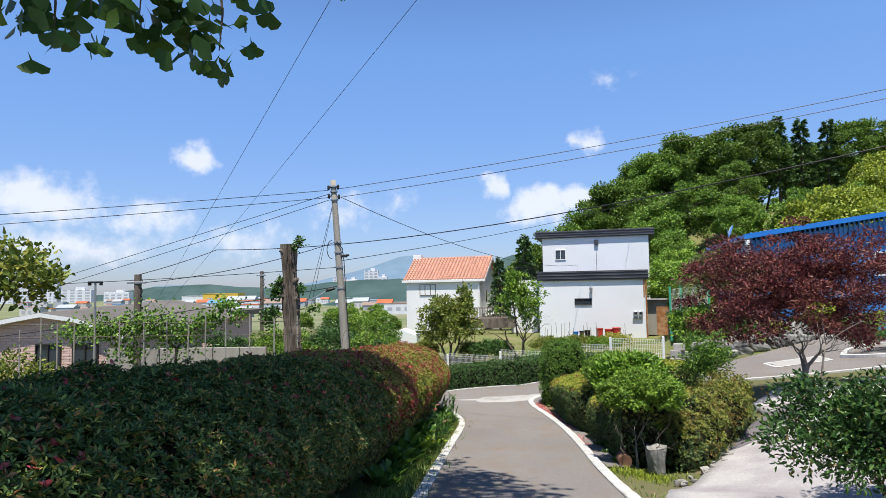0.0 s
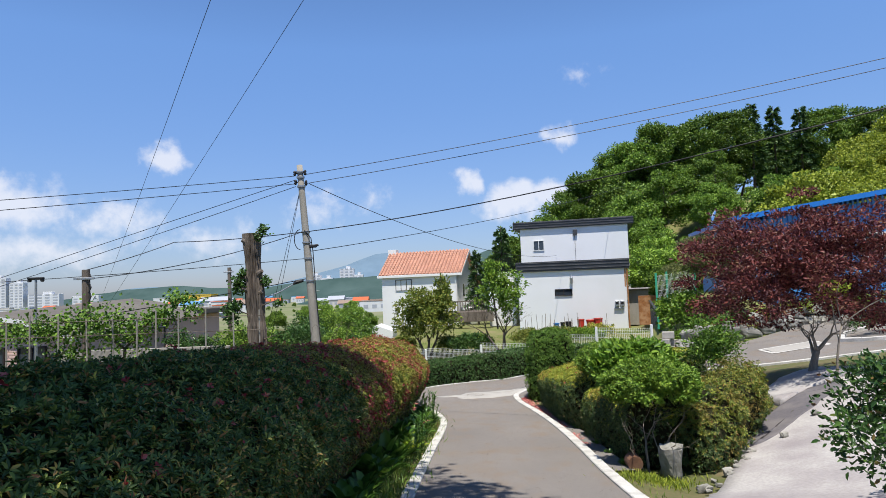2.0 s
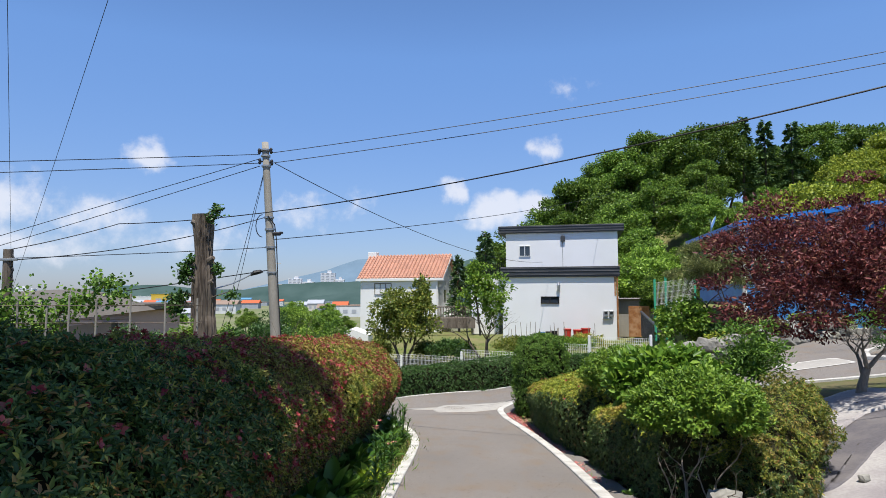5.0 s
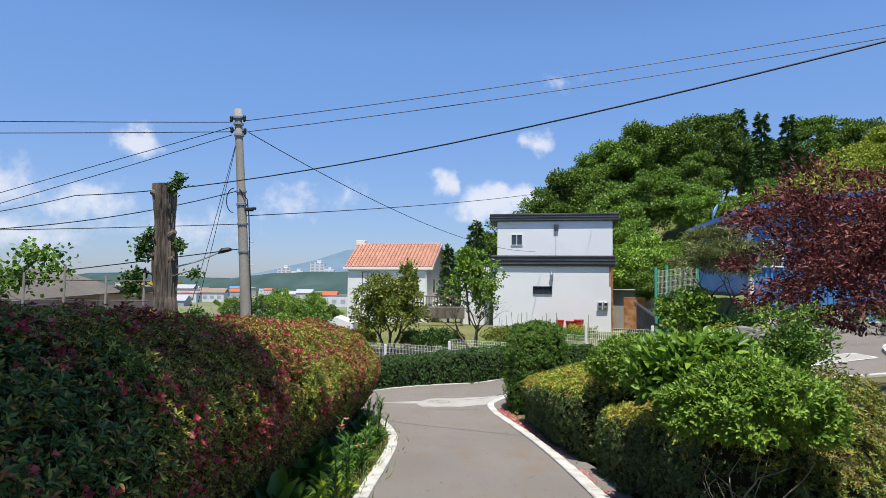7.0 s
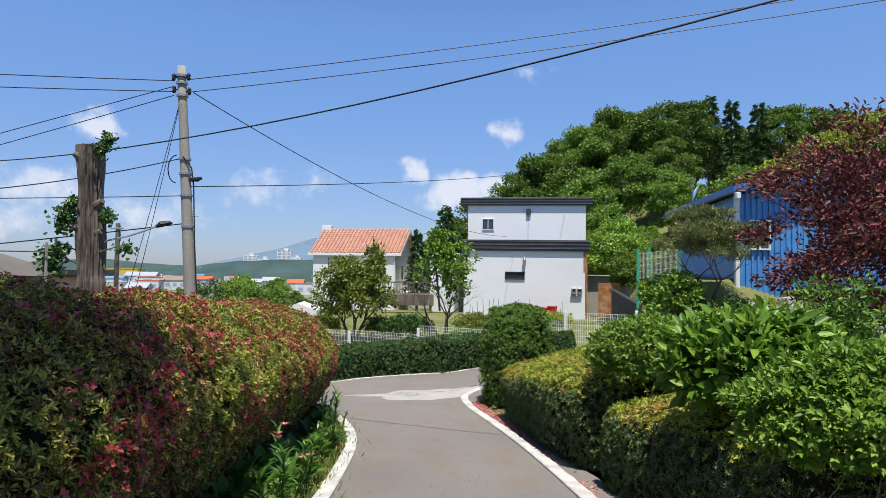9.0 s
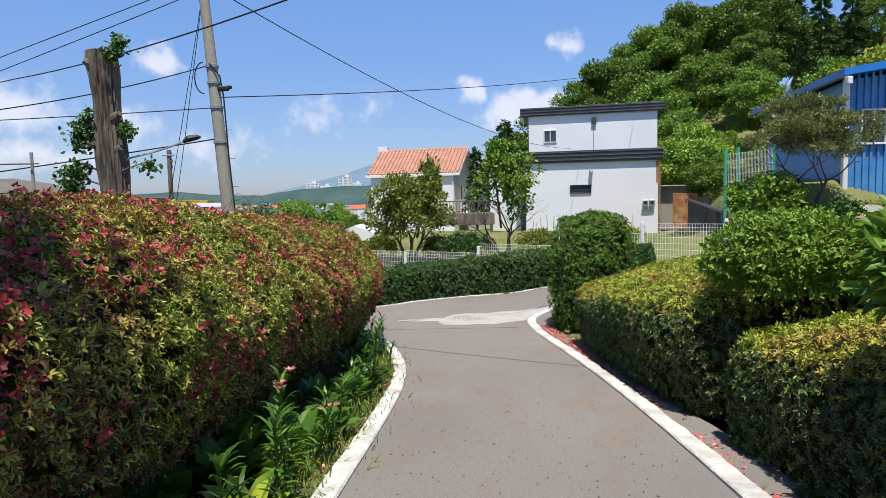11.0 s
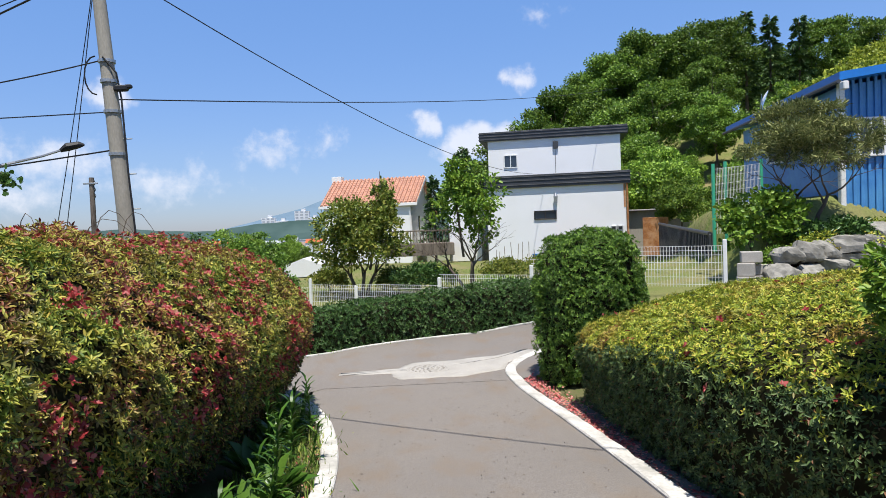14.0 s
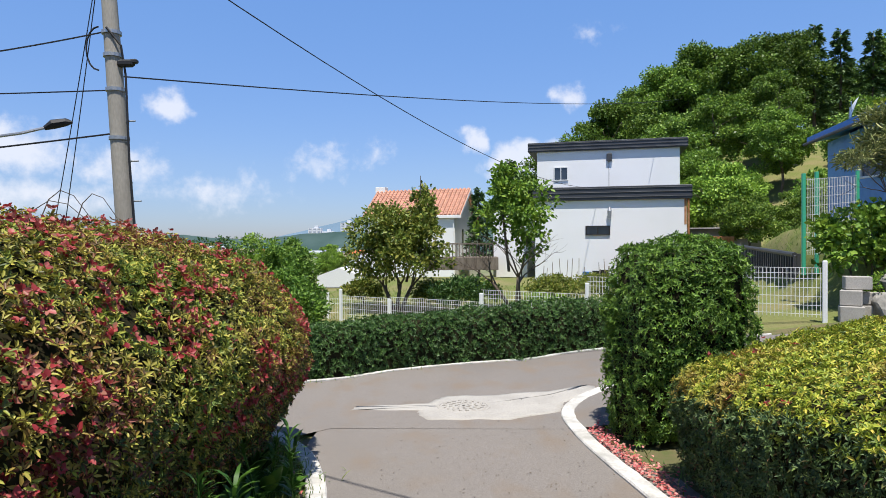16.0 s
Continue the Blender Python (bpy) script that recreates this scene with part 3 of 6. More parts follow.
tagged(cross, "grey asphalt road across the end of the lane", "road", kind="structure")


def strip(name, line, width, height, side, material, label, step=0.15, skirt=0.2):
    """A kerb of a given width along a line, standing a little above the road."""
    c = resample(line, step)
    d = np.gradient(c, axis=0)
    d /= np.linalg.norm(d, axis=1, keepdims=True)
    nrm = np.stack([-d[:, 1], d[:, 0]], -1) * side
    jit = RNG.normal(0, 0.006, len(c))
    rows = []
    for off, h in ((0, -skirt), (0.0, height - 0.012), (0.012, height), (width - 0.012, height), (width, height - 0.012), (width, -skirt)):
        q = c + nrm * (off + jit[:, None] * (off > 0.05))
        rows.append(np.stack([q[:, 0], q[:, 1], land(c[:, 0], c[:, 1]) + h + RNG.normal(0, 0.002, len(c))], -1))
    return tagged(part(name, Shape().sheet(rows), material), label, "kerb", kind="structure")


strip("kerb", KERB_L[:14], 0.17, 0.03, 1, M_KERB, "rough pale concrete edging strip beside the asphalt lane")
strip("kerb", KERB_R[:15], 0.17, 0.03, -1, M_KERB, "pale concrete edging strip curving round the corner")
strip("verge", KERB_R[4:13], 0.50, -0.012, -1, M_ASPHALT, "grey asphalt verge between the kerb and the low hedge")
strip("kerb", FAR_EDGE[1:8], 0.08, 0.03, 1, M_KERB, "narrow pale concrete edging at the foot of the hedge")
strip("kerb", KERB_R[16:], 0.14, 0.02, -1, M_KERB, "pale line of concrete along the upper road")


def under(ob, parent):
    """Makes ob, which was built in world metres, a part of a thing."""
    ob.parent = parent
    ob.matrix_parent_inverse = parent.matrix_basis.inverted()
    return ob


# ---- hedges and bushes ----
def hedge(name, label, line, widths, tops, material, leaf_len, density, core=M_CORE, whorl=6, power=3.2, foot=0.0, rough_amount=0.10, spread=1.12, flowers=None, leaf_w=0.36, group="", tuck=0.05, tuck_height=0.5, end_round=1.0, older=None, tilt=0.0, shady=None):
    """A clipped hedge along a line of the plan: rounded section, shoots with whorls of leaves all over it, a near-black
    sheet within for the inner shade.
    """
    c = resample(line, 0.2)
    s = np.concatenate([[0], np.cumsum(np.linalg.norm(np.diff(c, axis=0), axis=1))])
    key_s = [s[np.argmin(np.hypot(c[:, 0] - q[0], c[:, 1] - q[1]))] for q in line]
    wd, tp = np.interp(s, key_s, widths), np.interp(s, key_s, tops)
    d = unit(np.gradient(c, axis=0))
    nr = np.stack([-d[:, 1], d[:, 0]], -1)
    gz = land(c[:, 0], c[:, 1]) + foot
    end = np.minimum(s, s[-1] - s)
    cap = np.clip(end / np.maximum(wd * 0.5 * end_round, 0.12), 0, 1)
    cap = np.maximum((1 - (1 - cap) ** 2.4) ** (1 / 2.4), 0.05)

    def surf(i, a):
        """Point and outward direction at row i (may be between rows), angle a of the section from 0 (one foot) to pi (the other)."""
        ca, sa = np.cos(a), np.sin(a)
        ex = 2 / power
        u = np.sign(ca) * np.abs(ca) ** ex
        v = np.abs(sa) ** ex
        w2 = np.interp(i, np.arange(len(s)), wd * cap) / 2
        h = np.interp(i, np.arange(len(s)), (tp - gz) * (0.55 + 0.45 * cap))
        cx, cy = np.interp(i, np.arange(len(s)), c[:, 0]), np.interp(i, np.arange(len(s)), c[:, 1])
        nx, ny = np.interp(i, np.arange(len(s)), nr[:, 0]), np.interp(i, np.arange(len(s)), nr[:, 1])
        gx = np.interp(i, np.arange(len(s)), gz)
        w2 = w2 * (1 - tuck * np.clip(1 - v / tuck_height, 0, 1) ** 1.3)
        p = np.stack([cx + nx * u * w2, cy + ny * u * w2, gx + v * (h - tilt * u * w2)], -1)
        uu = np.sign(ca) * np.abs(ca) ** (2 - ex)
        vv = np.abs(sa) ** (2 - ex)
        q = np.stack([nx * uu, ny * uu, vv * w2 / np.maximum(h, 0.1) + 0.08], -1)
        e = np.interp(i, np.arange(len(s)), np.gradient(wd * cap / 2, s))
        dx, dy = np.interp(i, np.arange(len(s)), d[:, 0]), np.interp(i, np.arange(len(s)), d[:, 1])
        q = unit(q)
        q[:, 0] -= dx * np.clip(e, -2, 2) * 0.7
        q[:, 1] -= dy * np.clip(e, -2, 2) * 0.7
        return p, unit(q)

    base = (float(c[len(c) // 2, 0]), float(c[len(c) // 2, 1]), float(gz[len(c) // 2]))
    ob = thing(name, label, "hedge" if "hedge" in name else "bush", base, group=group)
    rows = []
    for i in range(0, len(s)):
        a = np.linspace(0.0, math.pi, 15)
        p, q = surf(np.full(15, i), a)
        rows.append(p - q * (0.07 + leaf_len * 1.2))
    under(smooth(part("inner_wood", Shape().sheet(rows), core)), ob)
    area = float(np.sum((wd + 2 * (tp - gz)) * np.gradient(s)))
    n = int(area * density)
    i = RNG.random(n) * (len(s) - 1)
    i[: n // 12] = np.where(RNG.random(n // 12) < 0.5, RNG.random(n // 12) * 4, len(s) - 1 - RNG.random(n // 12) * 4)
    h2, w2 = np.interp(i, np.arange(len(s)), tp - gz), np.interp(i, np.arange(len(s)), wd)
    t = RNG.random(n) * (2 * h2 + w2)                  # evenly along the section's outline
    flat = (t > h2) & (t < h2 + w2)
    f = np.where(t < h2, t / h2, np.where(flat, (t - h2) / w2, (t - h2 - w2) / h2))
    u_ = (2 * f - 1) * 0.97
    a_top = np.arccos(np.sign(u_) * np.abs(u_) ** (power / 2))
    a_side = np.arcsin(np.clip(0.02 + 0.95 * f, 0, 1) ** (power / 2))
    a = np.where(flat, a_top, np.where(t < h2, a_side, math.pi - a_side))
    p, q = surf(i, a)
    p = p + q * (wobble(p, 1.6, rough_amount) + wobble(p, 6.0, rough_amount * 0.6) - np.abs(RNG.normal(0, 0.05 + leaf_len * 0.4, n)))[:, None]
    keep = RNG.random(n) > 0.25 * (wobble(p, 4.0, 1.0) > 0.25)
    p, q = p[keep], q[keep]
    side = np.zeros(len(p), bool)
    done = np.zeros(len(p), bool)
    if shady:                                           # under the tall tree: greener leaves, darkened to deepen its shade, hardly any flowers
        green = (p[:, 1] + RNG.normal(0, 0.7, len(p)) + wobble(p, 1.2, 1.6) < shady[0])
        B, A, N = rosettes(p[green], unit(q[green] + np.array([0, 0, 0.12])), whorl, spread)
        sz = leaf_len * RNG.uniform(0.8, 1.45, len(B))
        under(leaf_sheet("shaded_foliage", B, A, N, sz, sz * leaf_w, shady[1], label="greener leaves under the tree, darkened for its shade"), ob)
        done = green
    if older:                                           # clipped sides: last year's leaves, darkened to carry the side's shade; new shoots on top
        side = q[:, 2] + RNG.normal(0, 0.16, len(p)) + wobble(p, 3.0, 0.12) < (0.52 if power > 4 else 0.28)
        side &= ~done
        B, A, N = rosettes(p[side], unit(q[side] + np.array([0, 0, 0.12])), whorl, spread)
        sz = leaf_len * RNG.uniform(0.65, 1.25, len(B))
        under(leaf_sheet("older_foliage", B, A, N, sz, sz * leaf_w, older, label="older leaves on the sides, darkened for the shade there"), ob)
    side |= done
    B, A, N = rosettes(p[~side], unit(q[~side] + np.array([0, 0, 0.12])), whorl, spread)
    sz = leaf_len * RNG.uniform(0.65, 1.25, len(B))
    under(leaf_sheet("foliage", B, A, N, sz, sz * leaf_w, material), ob)
    if flowers:
        k = RNG.permutation(len(p))[: int(len(p) * flowers)]
        k = k[wobble(p[k], 1.9, 1.0) + 0.25 * wobble(p[k], 7, 1.0) > 0.05]
        k = k[p[k, 2] - land(p[k, 0], p[k, 1]) > 0.75]
        k = k[(p[k, 1] > 9.0) | (RNG.random(len(k)) < 0.12)]
        B, A, N = rosettes(p[k] + q[k] * 0.035, q[k], 5, 1.05)
        sz = 0.029 * RNG.uniform(0.6, 1.3, len(B))
        under(leaf_sheet("blossom", B, A, N, sz, sz * 0.75, L_FLOWER, label="wilting pink-red azalea flowers"), ob)["kind"] = "stuff"
    return ob


def tubes_tree(sh, start, direction, length, radius, depth, rng, tips, spread=0.6, bend=0.15, n=7, kids=3):
    """Limbs: a bent tapering tube that forks, depth times; tips collects the ends."""
    p, d = Vector(start), Vector(direction).normalized()
    pts, rad = [p.copy()], [radius]
    for k in range(4):
        d = (d + Vector(rng.normal(0, bend, 3)) + Vector((0, 0, 0.04))).normalized()
        p = p + d * length / 4
        pts.append(p.copy())
        rad.append(radius * (1 - 0.42 * (k + 1) / 4))
    sh.tube(pts, rad, n)
    if depth == 0:
        tips.append(p.copy())
        return
    for k in range(kids):
        side = d.orthogonal().normalized()
        side.rotate(Matrix.Rotation(2 * math.pi * (k + rng.random() * 0.6) / kids, 3, d))
        nd = (d + side * spread * (0.7 + 0.6 * rng.random())).normalized()
        tubes_tree(sh, pts[-1] if k else pts[3], nd, length * rng.uniform(0.6, 0.8), rad[-1] * 0.75, depth - 1, rng, tips, spread, bend, max(4, n - 2), kids)


def crown_points(rng, centre, radii, clumps, per, clump_size, hollow=0.55, flat_base=-0.6, flatten=0.65):
    """Leaf places in clumps scattered over an uneven crown; also the outward way of each."""
    P, Q = [], []
    cs = []
    while len(cs) < clumps:
        v = rng.normal(0, 1, 3)
        v /= np.linalg.norm(v)
        if v[2] < flat_base:
            continue
        r = rng.uniform(hollow, 1.0) * (1 + 0.22 * noise.noise(Vector(v * 2.3 + centre[0])))
        cs.append(v * r)
    for v in cs:
        c = np.array(centre) + v * np.array(radii)
        g = rng.normal(0, 1, (per, 3))
        g = g / np.linalg.norm(g, axis=1, keepdims=True) * (rng.random((per, 1)) ** 0.45)
        g[:, 2] *= flatten
        P.append(c + g * clump_size * rng.uniform(0.7, 1.25))
        Q.append(unit(g + 0.6 * v + np.array([0, 0, 0.35])))
    return np.concatenate(P), np.concatenate(Q)


def leafy_tree(name, label, base, height, radii, trunk_r, material, bark, seed, clumps=40, per=90, clump=0.6, leaf=0.1, leaf_w=0.6, crown_z=0.62, shape="leaf", stems=1, lean=(0, 0), depth=3, category="tree", group="", trunk_len=0.35, spread=0.6, hollow=0.5, flat_base=-0.6, part_name="crown", flatten=0.65, leader=None):
    rng = np.random.default_rng(seed)
    bx, by, bz = base
    ob = thing(name, label, category, base, group=group)
    sh, tips = Shape(), []
    for k in range(stems):
        a = 2 * math.pi * k / stems + rng.random()
        o = Vector((bx, by, bz - 0.15)) + Vector((math.cos(a), math.sin(a), 0)) * (0.0 if stems == 1 else trunk_r * 1.6)
        dr = Vector((lean[0] + (0.35 * math.cos(a) if stems > 1 else 0), lean[1] + (0.35 * math.sin(a) if stems > 1 else 0), 1))
        tubes_tree(sh, o, dr, height * trunk_len, trunk_r, depth, rng, tips, spread=spread, bend=0.12)
    under(smooth(part("trunk", sh, bark)), ob)
    centre = (bx + lean[0] * height * 0.5, by + lean[1] * height * 0.5, bz + height * crown_z)
    P, Q = crown_points(rng, centre, radii, clumps, per, clump, hollow, flat_base, flatten)
    if leader:                                          # one upright branch that stands above the rest
        lx_, ly_, lz_, lr, lh = leader
        P2, Q2 = crown_points(rng, (bx + lx_, by + ly_, bz + lz_), (lr, lr, lh), clumps // 4, per, clump * 0.75, 0.1, -1.1)
        P, Q = np.concatenate([P, P2]), np.concatenate([Q, Q2])
        under(part("limb", Shape().tube([(bx + lx_ * 0.4, by, bz + lz_ * 0.3), (bx + lx_, by + ly_, bz + lz_), (bx + lx_, by + ly_, bz + lz_ + lh)], [0.05, 0.03, 0.01], 6), bark), ob)
    n = len(P)
    A = unit(Q + rng.normal(0, 0.7, (n, 3)) + np.array([0, 0, -0.25]))
    sz = leaf * rng.uniform(0.6, 1.35, n)
    under(leaf_sheet(part_name, P, A, Q + rng.normal(0, 0.6, (n, 3)), sz, sz * leaf_w, material, shape=shape), ob)
    return ob


def bush_of_stems(name, label, at, height, radii, zc, material, leaf, shoots, seed):
    """A rounded leafy bush: forked pale stems that carry a shell of leafy shoots, with gaps."""
    rng = np.random.default_rng(seed)
    x, y = at
    z = float(land(x, y))
    ob = thing(name, label, "shrub" if name == "shrub" else "bush", (x, y, z))
    for k in range(4):
        a = 2 * math.pi * k / 4 + rng.random()
        b = Vector((x + 0.09 * math.cos(a), y + 0.09 * math.sin(a), z - 0.1))
        sh, tips = Shape(), []
        tubes_tree(sh, b, (0.42 * math.cos(a), 0.42 * math.sin(a), 1), height * 0.34, 0.024, 3, rng, tips, spread=0.7, bend=0.12, n=6, kids=2)
        under(smooth(part("stem", sh, M_PALEBARK)), ob)
    v = unit(rng.normal(0, 1, (shoots, 3)))
    v = v[v[:, 2] > -0.55]
    lump = np.array([1 + 0.16 * noise.noise(Vector(q * 2.1 + seed)) + 0.10 * noise.noise(Vector(q * 5 + seed)) for q in v])
    deep = 1 - np.abs(rng.normal(0, 0.16, len(v)))
    p = np.array([x, y, zc]) + v * np.array(radii) * (lump * deep)[:, None]
    keep = np.array([noise.noise(Vector(q * 4.2)) for q in p]) < 0.36
    p, v = p[keep], v[keep]
    B, A, N = [], [], []
    shoot_dir = unit(v * np.array([1, 1, 0.7]) + np.array([0, 0, 0.45]) + rng.normal(0, 0.3, v.shape))
    for k in range(7):
        f = k / 6
        side = unit(np.cross(shoot_dir, rng.normal(0, 1, v.shape)))
        B.append(p + shoot_dir * (leaf * 1.5 * f - leaf))
        A.append(unit(side * (1 - 0.5 * f) + shoot_dir * (0.35 + 0.5 * f) + np.array([0, 0, -0.15])))
        N.append(shoot_dir + np.array([0, 0, 0.5]) + rng.normal(0, 0.2, v.shape))
    B, A, N = np.concatenate(B), np.concatenate(A), np.concatenate(N)
    sz = leaf * rng.uniform(0.65, 1.25, len(B))
    under(leaf_sheet("foliage", B, A, N, sz, sz * 0.48, material), ob)
    return ob


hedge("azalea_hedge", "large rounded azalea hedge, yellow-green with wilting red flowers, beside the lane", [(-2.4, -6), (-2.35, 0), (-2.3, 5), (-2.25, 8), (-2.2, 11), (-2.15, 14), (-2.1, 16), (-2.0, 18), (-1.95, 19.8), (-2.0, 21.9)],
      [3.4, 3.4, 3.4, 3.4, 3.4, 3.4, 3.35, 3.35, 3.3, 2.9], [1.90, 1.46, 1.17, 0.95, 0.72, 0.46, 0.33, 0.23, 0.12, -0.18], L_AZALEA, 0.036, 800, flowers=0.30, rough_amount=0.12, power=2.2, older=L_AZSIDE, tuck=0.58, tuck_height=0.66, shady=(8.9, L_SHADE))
hedge("azalea_hedge", "low clipped hedge with yellow-green top beside the kerb", [(4.3, 15.5), (4.16, 16.5), (4.10, 18), (3.86, 19.5), (3.44, 20.8)], [3.2, 3.4, 3.4, 3.0, 2.3], [-0.20, -0.28, -0.40, -0.66, -0.88], L_YELLOW, 0.036, 680, tilt=0.17, flowers=0.01, power=6.5, rough_amount=0.05, end_round=0.35, tuck=0.13, tuck_height=0.95, older=L_OLD_SHADED)
hedge("clipped_bush", "tall clipped dark green bush at the road corner", [(2.3, 21.75), (3.05, 21.75), (3.85, 21.75)], [1.4, 1.55, 1.4], [0.0, 0.08, 0.0], L_BOX, 0.045, 700, power=4.6, rough_amount=0.11, end_round=0.45, tuck=0.25, tuck_height=0.6)
hedge("road_hedge", "long dark green hedge in front of the white fence", [(-2.6, 25.55), (-1.6, 25.85), (-0.7, 26.65), (1.0, 27.6), (2.9, 28.1), (4.6, 27.95), (6.0, 27.6)], [0.95, 1.0, 1.0, 1.0, 1.0, 1.0, 0.9], [-1.35, -1.38, -1.32, -1.28, -1.15, -1.05, -1.0], L_DARK, 0.055, 360, end_round=0.4, power=5.0, rough_amount=0.10)
bush_of_stems("rounded_bush", "round light green bush on short stems above the low hedge", (3.52, 15.5), 1.1, (0.74, 0.58, 0.44), -0.18, L_LIGHT, 0.05, 2700, 51)
hedge("low_bush", "low clipped azalea block with yellow-green top beside the kerb", [(3.55, 11.7), (3.55, 12.8), (3.52, 13.9), (3.5, 15.15)], [1.5, 1.65, 1.65, 1.6], [-0.18, -0.24, -0.40, -0.60], L_YELLOW, 0.036, 680, power=6.0, rough_amount=0.05, end_round=0.3, tuck=0.13, tuck_height=0.95, older=L_OLD_SHADED, tilt=0.15)
hedge("low_bush", "sprawling azalea bush with reddish lower leaves beside the concrete drive", [(3.75, 11.2), (4.2, 12.0), (4.85, 13.0), (5.5, 14.0), (5.9, 14.6)], [0.9, 1.25, 1.5, 1.5, 1.2], [-0.5, -0.3, -0.16, -0.12, -0.25], L_SPRAWL, 0.042, 520, power=1.9, rough_amount=0.30, tuck=0.3, tuck_height=0.8, older=L_OLD_SHADED)
bush_of_stems("shrub", "light green fine-leaved shrub on pale forked stems above the bushes", (3.15, 11.4), 1.6, (0.70, 0.60, 0.40), -0.06, L_LIGHT, 0.05, 3600, 52)
bush_of_stems("shrub", "bright green shrub with broad drooping leaves behind the fine-leaved shrub", (3.25, 12.7), 1.6, (0.68, 0.62, 0.38), 0.04, L_BROAD, 0.12, 1100, 53)
leafy_tree("shrub", "upright small-leaved green shrub standing behind the bushes", (5.35, 14.7, float(land(5.35, 14.7))), 2.3, (0.58, 0.5, 0.85), 0.02, L_BOX, M_TWIG, 4, clumps=90, per=46, clump=0.22, leaf=0.07, leaf_w=0.42, crown_z=0.62, stems=4, depth=2, category="shrub", part_name="foliage", hollow=0.15)
leafy_tree("shrub", "glossy dark green shrub beside the concrete drive", (4.75, 7.1, float(land(4.75, 7.1))), 1.3, (1.4, 1.1, 0.62), 0.025, L_GLOSSY, M_TWIG, 5, clumps=190, per=110, clump=0.25, leaf=0.062, leaf_w=0.45, crown_z=0.62, stems=4, depth=2, category="shrub", part_name="foliage", hollow=0.3)
leafy_tree("maple_tree", "Japanese maple with dark red leaves and forked trunk", (8.2, 16.4, float(land(8.2, 16.4))), 4.0, (2.75, 2.2, 1.6), 0.11, L_MAPLE, M_PALEBARK, 16, clumps=270, per=140, clump=0.40, leaf=0.085, leaf_w=0.42, crown_z=0.595, stems=1, lean=(-0.02, 0.0), depth=4, spread=0.85, flat_base=-0.9, hollow=0.25, trunk_len=0.17, flatten=0.42)
leafy_tree("persimmon_tree", "small olive-green fruit tree with one tall leader behind the fence", (-1.5, 37, float(land(-1.5, 37))), 4.6, (1.95, 1.7, 1.45), 0.09, L_PERS, M_TWIG, 7, clumps=120, per=70, clump=0.42, leaf=0.14, leaf_w=0.6, crown_z=0.52, stems=3, depth=3, hollow=0.2, trunk_len=0.24, flat_base=-0.92, leader=(0.85, 0.0, 3.35, 0.5, 1.35))
leafy_tree("persimmon_tree", "small airy fruit tree with bright leaves and bare lower limbs", (2.6, 37, float(land(2.6, 37))), 5.0, (1.5, 1.3, 1.6), 0.08, L_LIGHT, M_TWIG, 8, clumps=62, per=42, clump=0.36, leaf=0.16, leaf_w=0.6, crown_z=0.66, stems=3, depth=3, hollow=0.2, trunk_len=0.26, flat_base=-0.92, leader=(-0.5, 0.0, 4.3, 0.35, 0.7))

# ---- the white house at the end ----
def window_unit(parent, name, x, y, z, w, h, frame_mat, depth=0.1, mullions=1, label=""):
    """A frame with panes, set into a wall that looks along -y of its thing."""
    win = part(name, Shape().box((x, y + depth * 0.3, z), (w - 0.02, 0.04, h - 0.02)), GLASS, parent, label)
    fr = Shape()
    t = 0.055
    for sx in (-1, 1):
        fr.box((x + sx * (w / 2 - t / 2), y, z), (t, depth, h), b=0.006)
    for sz in (-1, 1):
        fr.box((x, y, z + sz * (h / 2 - t / 2)), (w - 2 * t, depth, t), b=0.006)
    for k in range(mullions):
        fr.box((x - w / 2 + w * (k + 1) / (mullions + 1), y, z), (t, depth * 0.8, h - 2 * t), b=0.006)
    part("window_frame", fr, frame_mat, win)
    return win


def angle_of(a, b):
    return math.degrees(math.atan2(b[1] - a[1], b[0] - a[0]))


LA, LB, UA, UB = (4.95, 49.5), (12.2, 48.0), (5.84, 58.8), (14.86, 56.8)
house = thing("house", "white two-storey house with dark grey flat roof edges and small windows", "house", (LA[0], LA[1], -2.2), angle_of(LA, LB))
part("wall", Shape().box((3.68, 4.5, 2.2), (7.75, 9, 4.6), b=0.02), M_WHITE, house)
fas = Shape()
fas.box((3.75, 4.6, 4.83), (8.1, 9.5, 0.72), b=0.02)
part("lower_roof", fas, M_FASCIA, house, "dark grey ribbed metal roof edge")
for z in (4.62, 4.86, 5.08):
    part("ridge_strip", Shape().box((3.75, -0.165, z), (8.16, 0.04, 0.035), b=0.008), M_FASCIA, house)
window_unit(house, "window", 3.1, -0.02, 2.88, 1.26, 0.5, M_FRAME, 0.1, 1, "wide low window with dark frame")
wl_ = part("wall_lamp", Shape().tube([(3.7, -0.02, 3.62), (3.7, -0.16, 3.62)], 0.03).tube([(3.7, -0.16, 3.5), (3.7, -0.16, 3.9), (3.7, -0.16, 4.1)], [0.09, 0.12, 0.04], 10), M_STEEL, house, "small grey wall lantern")
for k in range(2):
    mb = part("meter_box", Shape().box((6.83 + 0.36 * k, -0.09, 1.95), (0.3, 0.18, 0.4), b=0.02), M_STEEL, house, "grey electricity meter box")
    part("dial", Shape().box((6.83 + 0.36 * k, -0.19, 2.0), (0.18, 0.012, 0.16), b=0.004), M_BLACK, mb)
part("meter_box", Shape().box((6.9, -0.06, 1.62), (0.55, 0.12, 0.12), b=0.01), M_STEEL, house)
part("downpipe", Shape().tube([(7.62, -0.06, 0.1), (7.62, -0.06, 4.5)], 0.055), M_RUST, house, "rust-stained steel downpipe at the corner")
